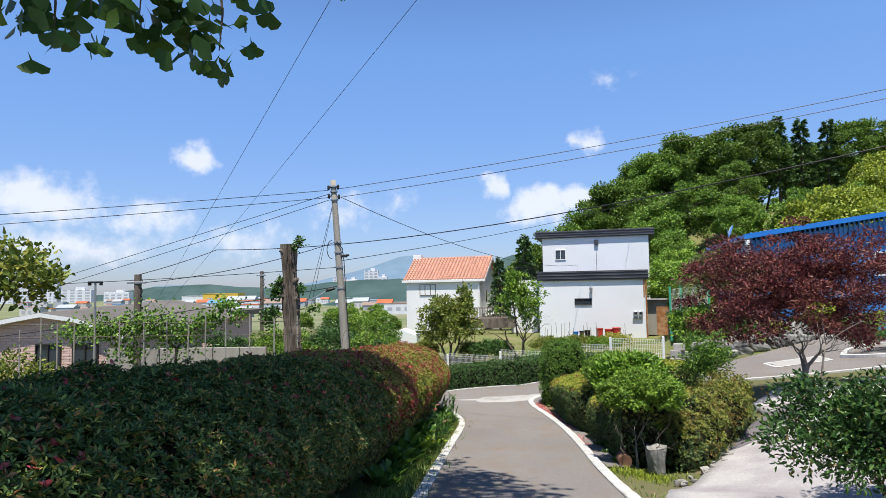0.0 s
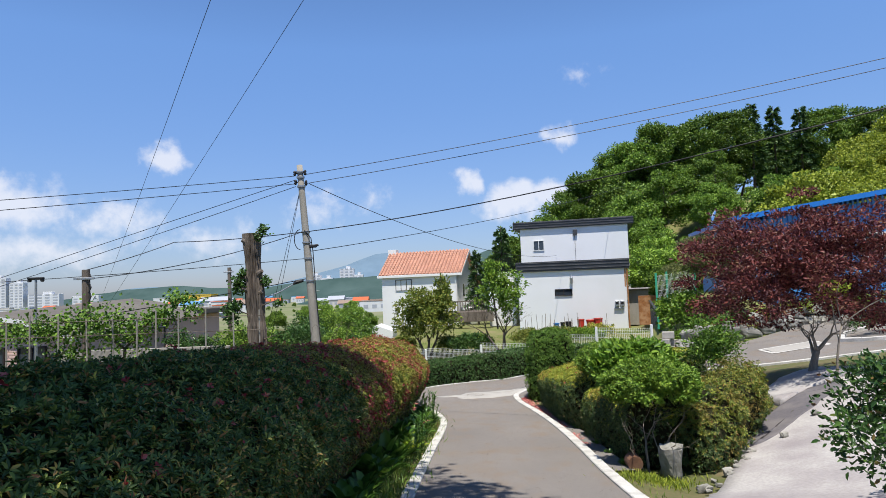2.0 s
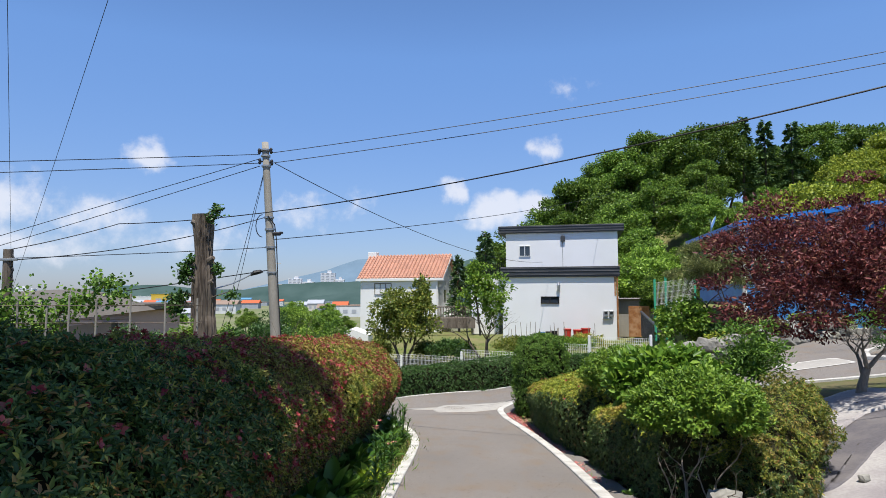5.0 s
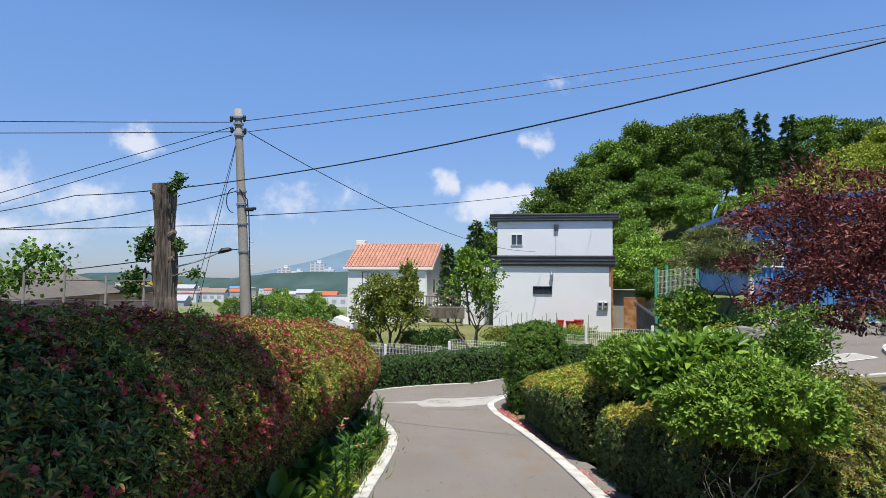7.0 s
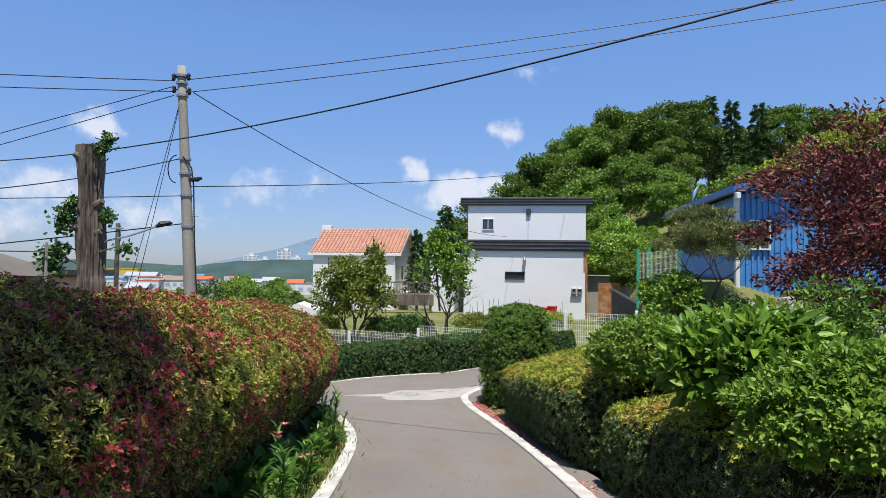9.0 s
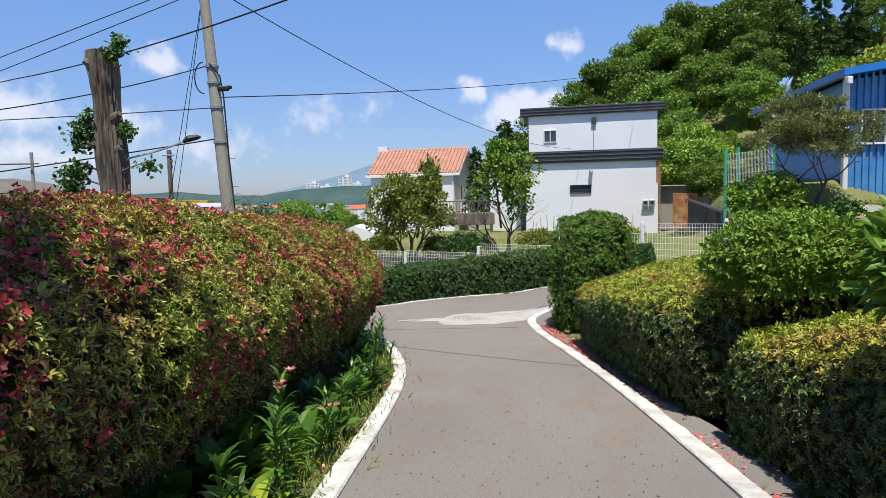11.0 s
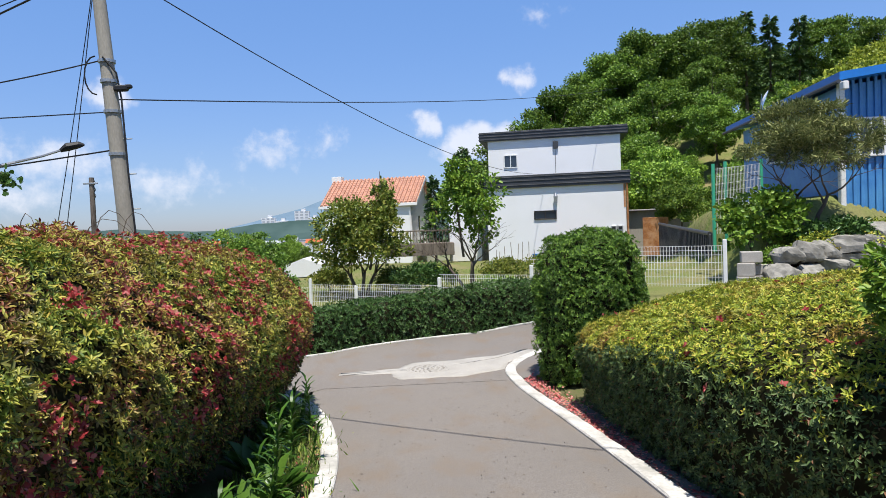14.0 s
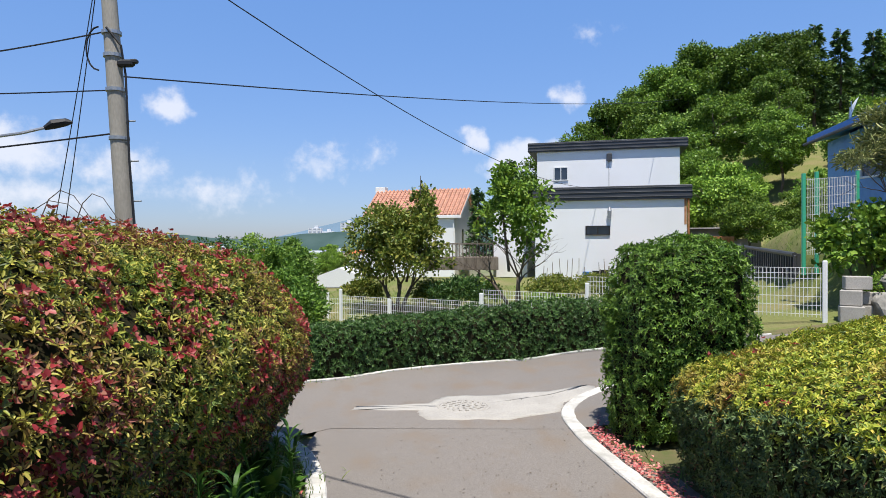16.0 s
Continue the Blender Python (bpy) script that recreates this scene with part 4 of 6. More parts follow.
part("rust_strip", Shape().box((7.48, -0.008, 3.8), (0.11, 0.012, 1.3)), M_RUST, house, "rust streak below the roof edge")
th = angle_of(UA, UB) - angle_of(LA, LB)
mu = pose(*(pose(LA[0], LA[1], 0, 0, 0, angle_of(LA, LB)).inverted() @ Vector((UA[0], UA[1], 0))), 0, 0, th)
part("upper_wall", Shape().box((4.75, 4, 5.2), (9.2, 8, 6.6), b=0.02, m=mu), M_WHITE, house)
part("upper_roof", Shape().box((4.7, 4.3, 8.72), (10.3, 9.0, 0.62), b=0.02, m=mu), M_FASCIA, house, "dark grey ribbed metal roof edge")
for z in (8.5, 8.72, 8.92):
    part("ridge_strip", Shape().box((4.7, -0.215, z), (10.36, 0.04, 0.035), b=0.008, m=mu), M_FASCIA, house)
part("wall_joint", Shape().box((4.9, -0.004, 6.6), (0.03, 0.02, 3.2), m=mu), M_FASCIA, house)
part("drain_outlet", Shape().box((4.93, -0.08, 7.9), (0.35, 0.16, 0.5), b=0.02, m=mu), M_FASCIA, house)
uw = window_unit(house, "window", 0, 0, 0, 0.95, 0.92, M_WFRAME, 0.1, 1, "small white-framed window")
uw.matrix_basis = mu @ pose(1.75, -0.02, 6.9)

# ---- the red-roofed house farther off ----
RA, RB = (-11.0, 86.4), (0.6, 83.0)
red = thing("house", "white house with terracotta tile gable roof among garden trees", "house", (RA[0], RA[1], -4.2), angle_of(RA, RB))
gable = Shape()
for x0, x1 in ((1.35, 11.6),):
    pts = [(x0, 0.0, 0), (x0, 9.5, 0), (x0, 9.5, 6.3), (x0, 4.0, 10.2), (x0, 0, 7.4)]
    o = len(gable.v)
    gable.v += pts + [(x1, *p[1:]) for p in pts]
    gable.f += [(0, 1, 2, 3, 4), (9, 8, 7, 6, 5)] + [(k, (k + 1) % 5 + 0, (k + 1) % 5 + 5, k + 5) for k in range(5)]
part("wall", gable, M_WHITE2, red)
roof = part("roof", Shape().sheet([[(0.9, -0.22, 7.25), (12.3, -0.22, 7.25)], [(0.9, 4.0, 10.38), (12.3, 4.0, 10.38)], [(0.9, 10.3, 5.9), (12.3, 10.3, 5.9)], [(0.9, 10.3, 5.75), (12.3, 10.3, 5.75)], [(0.9, 4.0, 10.2), (12.3, 4.0, 10.2)], [(0.9, -0.22, 7.08), (12.3, -0.22, 7.08)]]), M_TILE, red)
tile_me = None
for r in range(11):
    for k in range(24):
        if tile_me is None:
            t0 = part("roof_tile", Shape().tube([(0, 0, 0), (0, 0.36, 0.268)], [0.20, 0.17], 6, caps=True), M_TILE, roof)
            tile_me = t0.data
        else:
            t0 = new("roof_tile", tile_me)
            t0.parent = roof
        t0.location = (1.15 + 0.474 * k, -0.2 + 0.38 * r, 7.27 + 0.283 * r)
part("eave_board", Shape().box((6.6, -0.27, 7.1), (11.6, 0.14, 0.32), b=0.02), M_WHITE2, red)
for sg in (-1, 1):
    y0, y1, za, zb = (-0.22, 4.0, 7.1, 10.22) if sg < 0 else (4.0, 10.3, 10.22, 5.8)
    part("barge_board", Shape().sheet([[(12.31, y0, za - 0.3), (12.31, y1, zb - 0.3)], [(12.31, y0, za + 0.12), (12.31, y1, zb + 0.12)], [(12.2, y0, za + 0.12), (12.2, y1, zb + 0.12)]]), M_WHITE2, red)
window_unit(red, "window", 4.4, -0.02, 5.95, 2.25, 1.45, M_FRAME, 0.14, 2, "wide dark-framed window")
part("downpipe", Shape().tube([(11.5, -0.1, 0.2), (11.5, -0.1, 7.0)], 0.06), M_WHITE2, red)
for y in (3.0, 5.5):
    part("window", Shape().box((11.62, y, 5.0), (0.08, 0.5, 1.6), b=0.01), GLASS, red, "narrow gable window")
part("chimney", Shape().box((1.4, 4.2, 10.5), (1.2, 1.0, 0.7), b=0.02), M_WHITE2, red)
part("balcony_slab", Shape().box((14.0, 3.2, 2.6), (4.5, 4, 0.25), b=0.02), M_WHITE2, red)

# ---- blue house on the terrace ----
blue = thing("house", "blue corrugated steel house with mono-pitch roof above the road", "house", (12.5, 30.5, 0.4))
bw = Shape()
bw.v += [(0.25, 0, -0.8), (9, 0, -0.8), (9, 0, 4.5), (0.25, 0, 3.35), (1.9, 8.5, -0.8), (9, 8.5, -0.8), (9, 8.5, 4.5), (1.9, 8.5, 3.3)]
bw.f += [(0, 1, 2, 3), (5, 4, 7, 6), (4, 0, 3, 7), (1, 5, 6, 2), (3, 2, 6, 7)]
part("wall", bw, M_BLUE, blue)
for k in range(38):
    x = 0.42 + 0.22 * k
    part("wall_rib", Shape().box((x, -0.025, 1.6 + 0.13 * x / 2), (0.09, 0.05, 4.2 + 0.13 * x), b=0.012), M_BLUE, blue)
rf = Shape()
rf.v += [(-0.1, -0.55, 3.42), (9.4, -0.55, 4.78), (9.4, 9, 4.78), (1.4, 9, 3.35), (-0.1, -0.55, 3.64), (9.4, -0.55, 5.0), (9.4, 9, 5.0), (1.4, 9, 3.57)]
rf.f += [(3, 2, 1, 0), (4, 5, 6, 7), (0, 1, 5, 4), (1, 2, 6, 5), (2, 3, 7, 6), (3, 0, 4, 7)]
part("roof", rf, M_BLUEROOF, blue, "bright blue sheet roof edge")
part("gutter", Shape().tube([(-0.12, -0.55, 3.38), (1.3, 9, 3.3)], 0.06, 8), M_FASCIA, blue, "dark side gutter")
part("corner_post", Shape().box((0.25, -0.06, 1.4), (0.16, 0.16, 4.2), b=0.02), M_WFRAME, blue)
part("camera_box", Shape().box((-0.02, -0.62, 3.25), (0.16, 0.2, 0.22), b=0.02), M_WFRAME, blue)
window_unit(blue, "window", 1.1, -0.07, 1.9, 0.8, 1.1, M_WFRAME, 0.12, 1, "white-framed window")
window_unit(blue, "window", 6.6, -0.07, 2.2, 1.6, 1.1, M_WFRAME, 0.12, 1, "white-framed window")
sw = window_unit(blue, "window", 0, 0, 0, 1.6, 1.0, M_WFRAME, 0.12, 1, "side window in shade")
sw.matrix_basis = pose(0.98, 4.0, 2.1, 0, 0, -79)

dish = thing("satellite_dish", "white satellite dish on the roof corner of the blue house", "satellite dish", (14.9, 38.4, 3.9))
dr = []
for r in np.linspace(0.02, 0.40, 6):
    dr.append([(r * math.cos(a), 0.0 + 0.35 * r * r / 0.55, r * math.sin(a)) for a in np.linspace(0, 2 * math.pi, 19)])
dsh = part("reflector", Shape().sheet(dr), M_WFRAME, dish)
dsh.matrix_basis = pose(0, 0, 1.0, -20, 0, -118)
part("mast", Shape().tube([(0, 0.1, -0.4), (0, 0.1, 0.7), (0, 0.06, 1.0)], 0.03), M_STEEL, dish)
part("feed_arm", Shape().tube([(0, 0, 0.6), (-0.3, -0.5, 1.1)], 0.015), M_STEEL, dish)

# ---- utility pole, stump, lamp ----
pole = thing("utility_pole", "leaning concrete utility pole with steel bands and insulators", "utility pole", (-4.98, 25.8, -2.3))
PT = Vector((-5.55, 25.85, 6.32))
pb = Vector((-4.95, 25.8, -2.5))
under(smooth(part("pole_shaft", Shape().tube([pb.lerp(PT, k / 8) for k in range(9)], [0.185 - 0.075 * k / 8 for k in range(9)], 18), M_POLE)), pole)


def on_pole(z):
    return pb.lerp(PT, (z - pb.z) / (PT.z - pb.z))


for z in (6.05, 5.85, 5.5, 3.75, 3.35, 2.75, 1.9):
    c = on_pole(z)
    under(part("band", Shape().tube([c - Vector((0, 0, 0.03)), c + Vector((0, 0, 0.03))], 0.155 + 0.012 * (6 - z) / 3, 14), M_STEEL), pole)
for z, dx in ((6.02, 0.2), (5.62, 0.2), (6.0, -0.2), (5.66, -0.2)):
    c = on_pole(z)
    q = c + Vector((dx, -0.05, 0))
    under(smooth(part("insulator", Shape().tube([c, q], 0.02, 6).tube([q - Vector((0, 0, .1)), q - Vector((0, 0, .04)), q, q + Vector((0, 0, .04)), q + Vector((0, 0, .1))], [0.03, 0.06, 0.035, 0.06, 0.03], 10), M_BLACK)), pole)
for z in (0.8, 1.5, 2.2):
    c = on_pole(z)
    under(part("step_bolt", Shape().tube([c, c + Vector((0.32, -0.02, 0))], 0.012, 6), M_STEEL), pole)
cl = on_pole(3.2) + Vector((0.24, -0.05, 0))
under(part("cable_clamp", Shape().box(tuple(cl), (0.28, 0.14, 0.12), b=0.03).box(tuple(cl + Vector((0.14, 0, 0.03))), (0.14, 0.1, 0.08), b=0.02), M_BLACK, label="black cable splice box"), pole)
under(part("cable_loop", Shape().tube([on_pole(3.85) + Vector((-0.2 - 0.22 * math.sin(a), -0.05, -0.38 + 0.38 * math.cos(a))) for a in np.linspace(0, math.pi, 9)], 0.015, 6), M_BLACK), pole)
under(part("cable_run", Shape().tube([on_pole(3.8) + Vector((0.0, -0.17, 0)), on_pole(3.5) + Vector((0.2, -0.1, 0)), on_pole(3.0) + Vector((0.22, -0.05, 0)), on_pole(1.5) + Vector((0.2, -0.1, 0)), on_pole(-1.5) + Vector((0.2, -0.1, 0))], 0.02, 6), M_BLACK), pole)

stump = thing("tree_trunk", "tall pollarded bare trunk with rough bark and a few leafy shoots", "tree", (-6.5, 22.9, -2.3))
rows = []
rg = np.random.default_rng(12)
for k, z in enumerate(np.linspace(-2.5, 3.5, 46)):
    f = k / 45
    cx = -6.28 - 0.22 * f
    rr = 0.265 - 0.06 * f + 0.025 * math.sin(f * 21) * (f > 0.5)
    ring = []
    for a in np.linspace(0, 2 * math.pi, 73):
        q = rr + 0.030 * noise.noise(Vector((math.cos(a) * 9, math.sin(a) * 9, z * 1.3))) + 0.062 * abs(math.sin(a * 11 + 2.2 * noise.noise(Vector((math.cos(a) * 2, math.sin(a) * 2, z))))) + 0.05 * max(0, noise.noise(Vector((math.cos(a) * 2, math.sin(a) * 2, z * 2.1 + 7))))
        ring.append((cx + q * math.cos(a), 22.9 + q * math.sin(a), z))
    rows.append(ring)
rows.append([(-6.5, 22.9, 3.46)] * 73)
under(part("trunk", Shape().sheet(rows), M_BARK), stump)
for (dx, z, ln, ang) in ((-0.25, 2.0, 0.35, 160), (0.25, 2.15, 0.3, 30), (-0.25, 3.2, 0.3, 150), (0.22, 1.5, 0.3, -20), (-0.2, 1.6, 0.42, 200)):
    c = Vector((-6.44 + dx * 0.7, 22.78, z))
    e = c + Vector((math.cos(radians(ang)) * ln, -0.12, abs(math.sin(radians(ang))) * ln))
    under(part("limb_stub", Shape().tube([c, c.lerp(e, 0.4), c.lerp(e, 0.6)], [0.11, 0.08, 0.06], 9), M_BARK), stump)
for (cx, cz, rx_, rz_, nn) in ((-7.18, 0.95, 0.30, 0.40, 420), (-7.0, 1.2, 0.2, 0.12, 90), (-6.9, 1.85, 0.26, 0.34, 300), (-6.75, 2.2, 0.15, 0.2, 110), (-6.05, 3.62, 0.24, 0.22, 130), (-6.22, 3.4, 0.1, 0.2, 60), (-6.0, 1.95, 0.12, 0.18, 90), (-5.6, 1.2, 0.26, 0.12, 80), (-5.5, 0.1, 0.4, 0.2, 150)):
    P = np.array([cx, 22.72, cz]) + RNG.normal(0, 0.42, (nn, 3)) * np.array([rx_, 0.25, rz_])
    A = RNG.normal(0, 0.8, (nn, 3)) + np.array([0, 0, -0.9])
    under(leaf_sheet("shoot", P, A, RNG.normal(0, 1, (nn, 3)) + np.array([0, -0.4, 0.6]), 0.10 * RNG.uniform(0.7, 1.3, nn), 0.095, L_GINKGO, shape="fan"), stump)["kind"] = "stuff"
    under(part("twig", Shape().tube([(-6.42, 22.8, cz - 0.2), (cx * 0.5 - 3.21, 22.74, cz - 0.05), (cx, 22.72, cz + 0.08)], [0.025, 0.018, 0.008], 5), M_TWIG), stump)

lamp = thing("street_lamp", "thin curved lamp arm fixed to the bare trunk", "street lamp", (-6.45, 22.8, 1.0))
under(part("lamp_arm", Shape().tube([(-6.5, 22.8, 0.95), (-6.1, 22.9, 1.35), (-5.75, 23.3, 1.5), (-5.6, 23.8, 1.65), (-5.45, 24.1, 1.78)], 0.022, 7), M_STEEL), lamp)
under(part("lamp_head", Shape().tube([(-5.46, 24.1, 1.77), (-5.36, 24.15, 1.84), (-5.18, 24.2, 1.88), (-5.1, 24.22, 1.88)], [0.03, 0.075, 0.06, 0.02], 8), M_BLACK), lamp)


def wire(a, b, sag, r=0.012, label="thin black overhead wire"):
    a, b = Vector(a), Vector(b)
    pts = [a.lerp(b, k / 24) - Vector((0, 0, sag * 4 * (k / 24) * (1 - k / 24))) for k in range(25)]
    return tagged(part("overhead_wire", Shape().tube(pts, r, 5), M_BLACK), label, "wire")


wire((-5.3, 25.8, 5.95), (16, 22.3, 8.6), 0.18)
wire((-5.3, 25.8, 5.6), (16, 22.7, 8.35), 0.18)
wire((-10.4, 25.8, 3.56), (-12.2, 23.0, 2.5), 0.05, 0.014)
wire((-10.4, 25.8, 3.56), (14, 8.0, 5.41), 0.9, 0.014, "thick black overhead cable")
wire((-5.75, 25.8, 5.9), (-40, 9, 2.4), 0.35)
wire((-5.75, 25.8, 5.6), (-40, 9, 2.0), 0.35)
wire((-5.7, 25.8, 5.75), (-20, 28.7, 2.35), 0.0)
wire((-5.7, 25.8, 5.5), (-20, 28.85, 2.03), 0.04)
wire((5.5, -3.9, 7.0), (-9, 18.4, 1.7), 0.1, 0.003)
wire((4.5, 0.5, 6.9), (-9, 18.4, 1.2), 0.1, 0.003)
wire(on_pole(5.6) + Vector((0.3, 0, 0)), (9.0, 58.05, 3.75), 0.95, 0.014)
for gx_ in (-7.6, -7.9):
    wire(on_pole(5.6), (gx_, 27.5, -1.6), 0.15, 0.009, "thin steel guy wire of the leaning pole")
wire(on_pole(2.75), (-40, 20, 2.5), 0.5)
wire(on_pole(3.0), (16, 60, 10.0), 0.4, 0.014)
wire(on_pole(3.8), (-12.2, 23, 2.2), 0.25, 0.014)
wire(on_pole(2.0), (-30, 20, -0.6), 0.4, 0.016)

# ---- white fence ----
FP = [(-3.1, 35.06, -1.5), (-1.42, 33.95, -1.72), (1.28, 32.17, -1.42), (3.82, 30.5, -1.05), (6.06, 29.02, -0.55), (8.0, 27.73, -0.45)]
fence = thing("fence", "white welded wire fence with posts, stepping up the slope", "fence", (*FP[2][:2], float(land(*FP[2][:2]))))
for (x, y, z) in FP:
    g = float(land(x, y)) - 0.1
    under(part("post", Shape().box((x, y, (g + z + 0.1) / 2), (0.09, 0.09, z + 0.1 - g), rz=-33, b=0.015), M_FENCE), fence)
for (a, b) in zip(FP[:-1], FP[1:]):
    a, b = Vector(a), Vector(b)
    zt = max(min(a.z, b.z) + 0.02, a.z) if b.z - a.z < 0.2 else b.z - 0.08
    zt = (a.z + b.z) / 2
    ln = (b.xy - a.xy).length
    sh = Shape()
    nv = int(ln / 0.075)
    hgt = 1.0
    for k in range(1, nv):
        q = a.lerp(b, k / nv)
        sh.tube([(q.x, q.y, zt - hgt), (q.x, q.y, zt)], 0.006, 4, caps=False)
    for h in (0, 0.11, 0.22, 0.4, 0.58, 0.76, 0.94):
        sh.tube([(a.x, a.y, zt - h), (b.x, b.y, zt - h)], 0.0065, 4, caps=False)
    under(part("wire_panel", sh, M_FENCE), fence)["kind"] = "stuff"
low = thing("fence", "lower white wire fence beyond the corner", "fence", (-5.2, 35.8, -2.4))
for k in range(3):
    x = -3.6 - 1.5 * k
    under(part("post", Shape().box((x, 35.5 + 0.3 * k, -2.0), (0.08, 0.08, 0.95), b=0.012), M_FENCE), low)
sh = Shape()
for k in range(48):
    sh.tube([(-3.2 - 0.08 * k, 35.45 + 0.016 * k, -2.5), (-3.2 - 0.08 * k, 35.45 + 0.016 * k, -1.72)], 0.006, 4, caps=False)
for h in (-1.75, -1.9, -2.2, -2.45):
    sh.tube([(-3.1, 35.4, h), (-7, 36.2, h)], 0.007, 4, caps=False)
under(part("wire_panel", sh, M_FENCE), low)["kind"] = "stuff"

# ---- wooded hill ----
protos = []
for k, (mtl, hgt, rad, cl, crown) in enumerate([(L_FOREST, 11, (4.2, 4.2, 4.2), 60, 0.6), (L_FOREST2, 10, (4.0, 4.0, 3.8), 55, 0.6), (L_FOREST, 13, (4.6, 4.4, 5.0), 70, 0.6), (L_FOREST2, 8, (3.4, 3.6, 3.3), 48, 0.58), (L_YTREE, 10, (4.6, 4.6, 4.0), 60, 0.6)]):
    t = leafy_tree("forest_tree", "leafy green deciduous tree on the wooded hill", (0, 0, 0), hgt, rad, 0.2, mtl, M_TWIG, 40 + k, clumps=cl, per=380, clump=1.15, leaf=0.26, leaf_w=0.7, crown_z=crown, shape="clump", depth=2, group="trees on the wooded hill", trunk_len=0.4, flat_base=-0.85)
    protos.append(t)
con = thing("conifer", "dark narrow conifer on the wooded hill", "tree", (0, 0, 0), group="conifers on the wooded hill")
under(part("trunk", Shape().tube([(0, 0, -0.4), (0, 0, 11.5)], [0.2, 0.03], 7), M_TWIG), con)
P, A = [], []
for k in range(46):
    z = 2 + 9.5 * k / 46
    rr = 2.5 * (1 - z / 12.5) + 0.2
    n = 60
    a = RNG.random(n) * 0.5 + k * 2.4
    f = RNG.random(n) ** 0.7
    P.append(np.stack([np.cos(a) * rr * f, np.sin(a) * rr * f, z - 0.35 * rr * f + RNG.normal(0, 0.1, n)], -1))
    A.append(np.stack([np.cos(a), np.sin(a), RNG.normal(-0.2, 0.3, n)], -1))
P, A = np.concatenate(P), np.concatenate(A)
under(leaf_sheet("crown", P, A + RNG.normal(0, 0.35, A.shape), RNG.normal(0, 0.5, A.shape) + np.array([0, 0, 1]), 0.55, 0.22, L_CONIFER, shape="clump"), con)


def plant(k, x, y, s, dz=0.0):
    z = float(land(x, y)) - 0.2 + dz
    src = con if k == "c" else protos[k]
    if src.get("used"):
        o = copy_thing(src, pose(x, y, z, 0, 0, 0) @ Matrix.Diagonal((s, s, s, 1)) @ Matrix.Rotation(x * 1.7 + y, 4, "Z"))
    else:
        src["used"] = 1
        src.matrix_basis = pose(x, y, z) @ Matrix.Diagonal((s, s, s, 1))


rt = np.random.default_rng(5)
TALL = {0: 11.9, 1: 11.0, 2: 13.7, 3: 9.0, 4: 11.0, "c": 11.5}         # height of each kind at scale 1
# trees by the height their tops reach, nearer ones first, then the crest of the wood
for k, x, y, top in [(1, 17.5, 61, 5.2), (3, 16.2, 53, 5.2), (3, 14.8, 46.5, 4.4), (1, 17.8, 47, 6.8), (3, 20.5, 49, 6.8), (1, 23, 54, 9.6), (4, 29, 53, 10.4), (4, 33, 57, 11.4), (4, 37, 53, 10.5), (1, 26, 48, 7.6), (3, 31, 46, 7.2),
                     ("c", 5.6, 78, 8.2), ("c", 2.6, 80, 5.6), (0, 7.5, 82, 8.6), (0, 11, 84, 11.0), (0, 14.5, 85, 13.2), (2, 17.5, 85, 16.4), (0, 21, 86, 17.6), (2, 24.5, 87, 20.4), (2, 28, 88, 23.0), (0, 32, 88, 24.0), (2, 36.5, 88, 24.3),
                     ("c", 40.5, 88, 24.4), ("c", 44, 89, 24.2), ("c", 47, 88, 23.6), (2, 50.5, 89, 24.4), (0, 55.5, 87, 24.6), (4, 45, 72, 17.5), (4, 50, 74, 19.8), (4, 55, 76, 21), (4, 40, 66, 14.0), (1, 35, 72, 15.0), (2, 30, 76, 16.5), (0, 25, 76, 15.2), (0, 20, 74, 12.4), (2, 27, 95, 19), (0, 31.5, 96, 20), (2, 36, 96, 20), (0, 23, 94, 16)]:
    plant(k, x, y, (top - float(land(x, y)) + 0.2) / TALL[k])
for r, (y0, xa, xb, sc) in enumerate([(66, 17, 62, 0.7), (98, 10, 80, 1.0), (112, 18, 100, 1.05), (128, 28, 115, 1.05)]):
    x = xa + rt.random() * 3
    while x < xb:
        plant([0, 2, 1, 0, 3][rt.integers(5)], x, y0 + rt.normal(0, 2), sc * rt.uniform(0.85, 1.1))
        x += rt.uniform(4.0, 5.6)
for o in protos + [con]:
    if "used" in o:
        del o["used"]
for o in list(scene.objects):
    if "used" in o:
        del o["used"]

# ---- ginkgo over the start of the lane ----
gk = thing("ginkgo_tree", "tall ginkgo with fan-shaped leaves overhanging the lane", "tree", (-5.4, -3.0, float(land(-5.4, -3.0))))
sh, tips = Shape(), []
rg = np.random.default_rng(21)
tubes_tree(sh, (-5.4, -3.0, float(land(-5.4, -3.0)) - 0.2), (0.08, 0.12, 1), 5.2, 0.26, 3, rg, tips, spread=0.75, bend=0.08, n=10, kids=4)
BR = [(-4.6, -1.6, 4.7), (-3.2, 0.2, 4.0), (-1.9, 1.3, 3.45), (-1.1, 1.85, 3.05), (-0.5, 2.12, 2.98)]
sh.tube(BR, [0.06, 0.045, 0.028, 0.014, 0.006], 7)
under(smooth(part("trunk", sh, M_BARK)), gk)
P, Q = crown_points(rg, (-2.75, 4.4, 8.8), (3.5, 6.5, 2.1), 290, 150, 0.95, 0.1, -0.9)
P2, Q2 = crown_points(rg, (-4.8, -6.5, 8.0), (5.0, 5.0, 3.0), 70, 110, 1.0, 0.2, -0.9)
P, Q = np.concatenate([P, P2]), np.concatenate([Q, Q2])
under(leaf_sheet("crown", P, Q + rg.normal(0, 0.8, P.shape), Q + rg.normal(0, 0.6, P.shape), 0.2, 0.2, L_GINKGO, shape="fan"), gk)
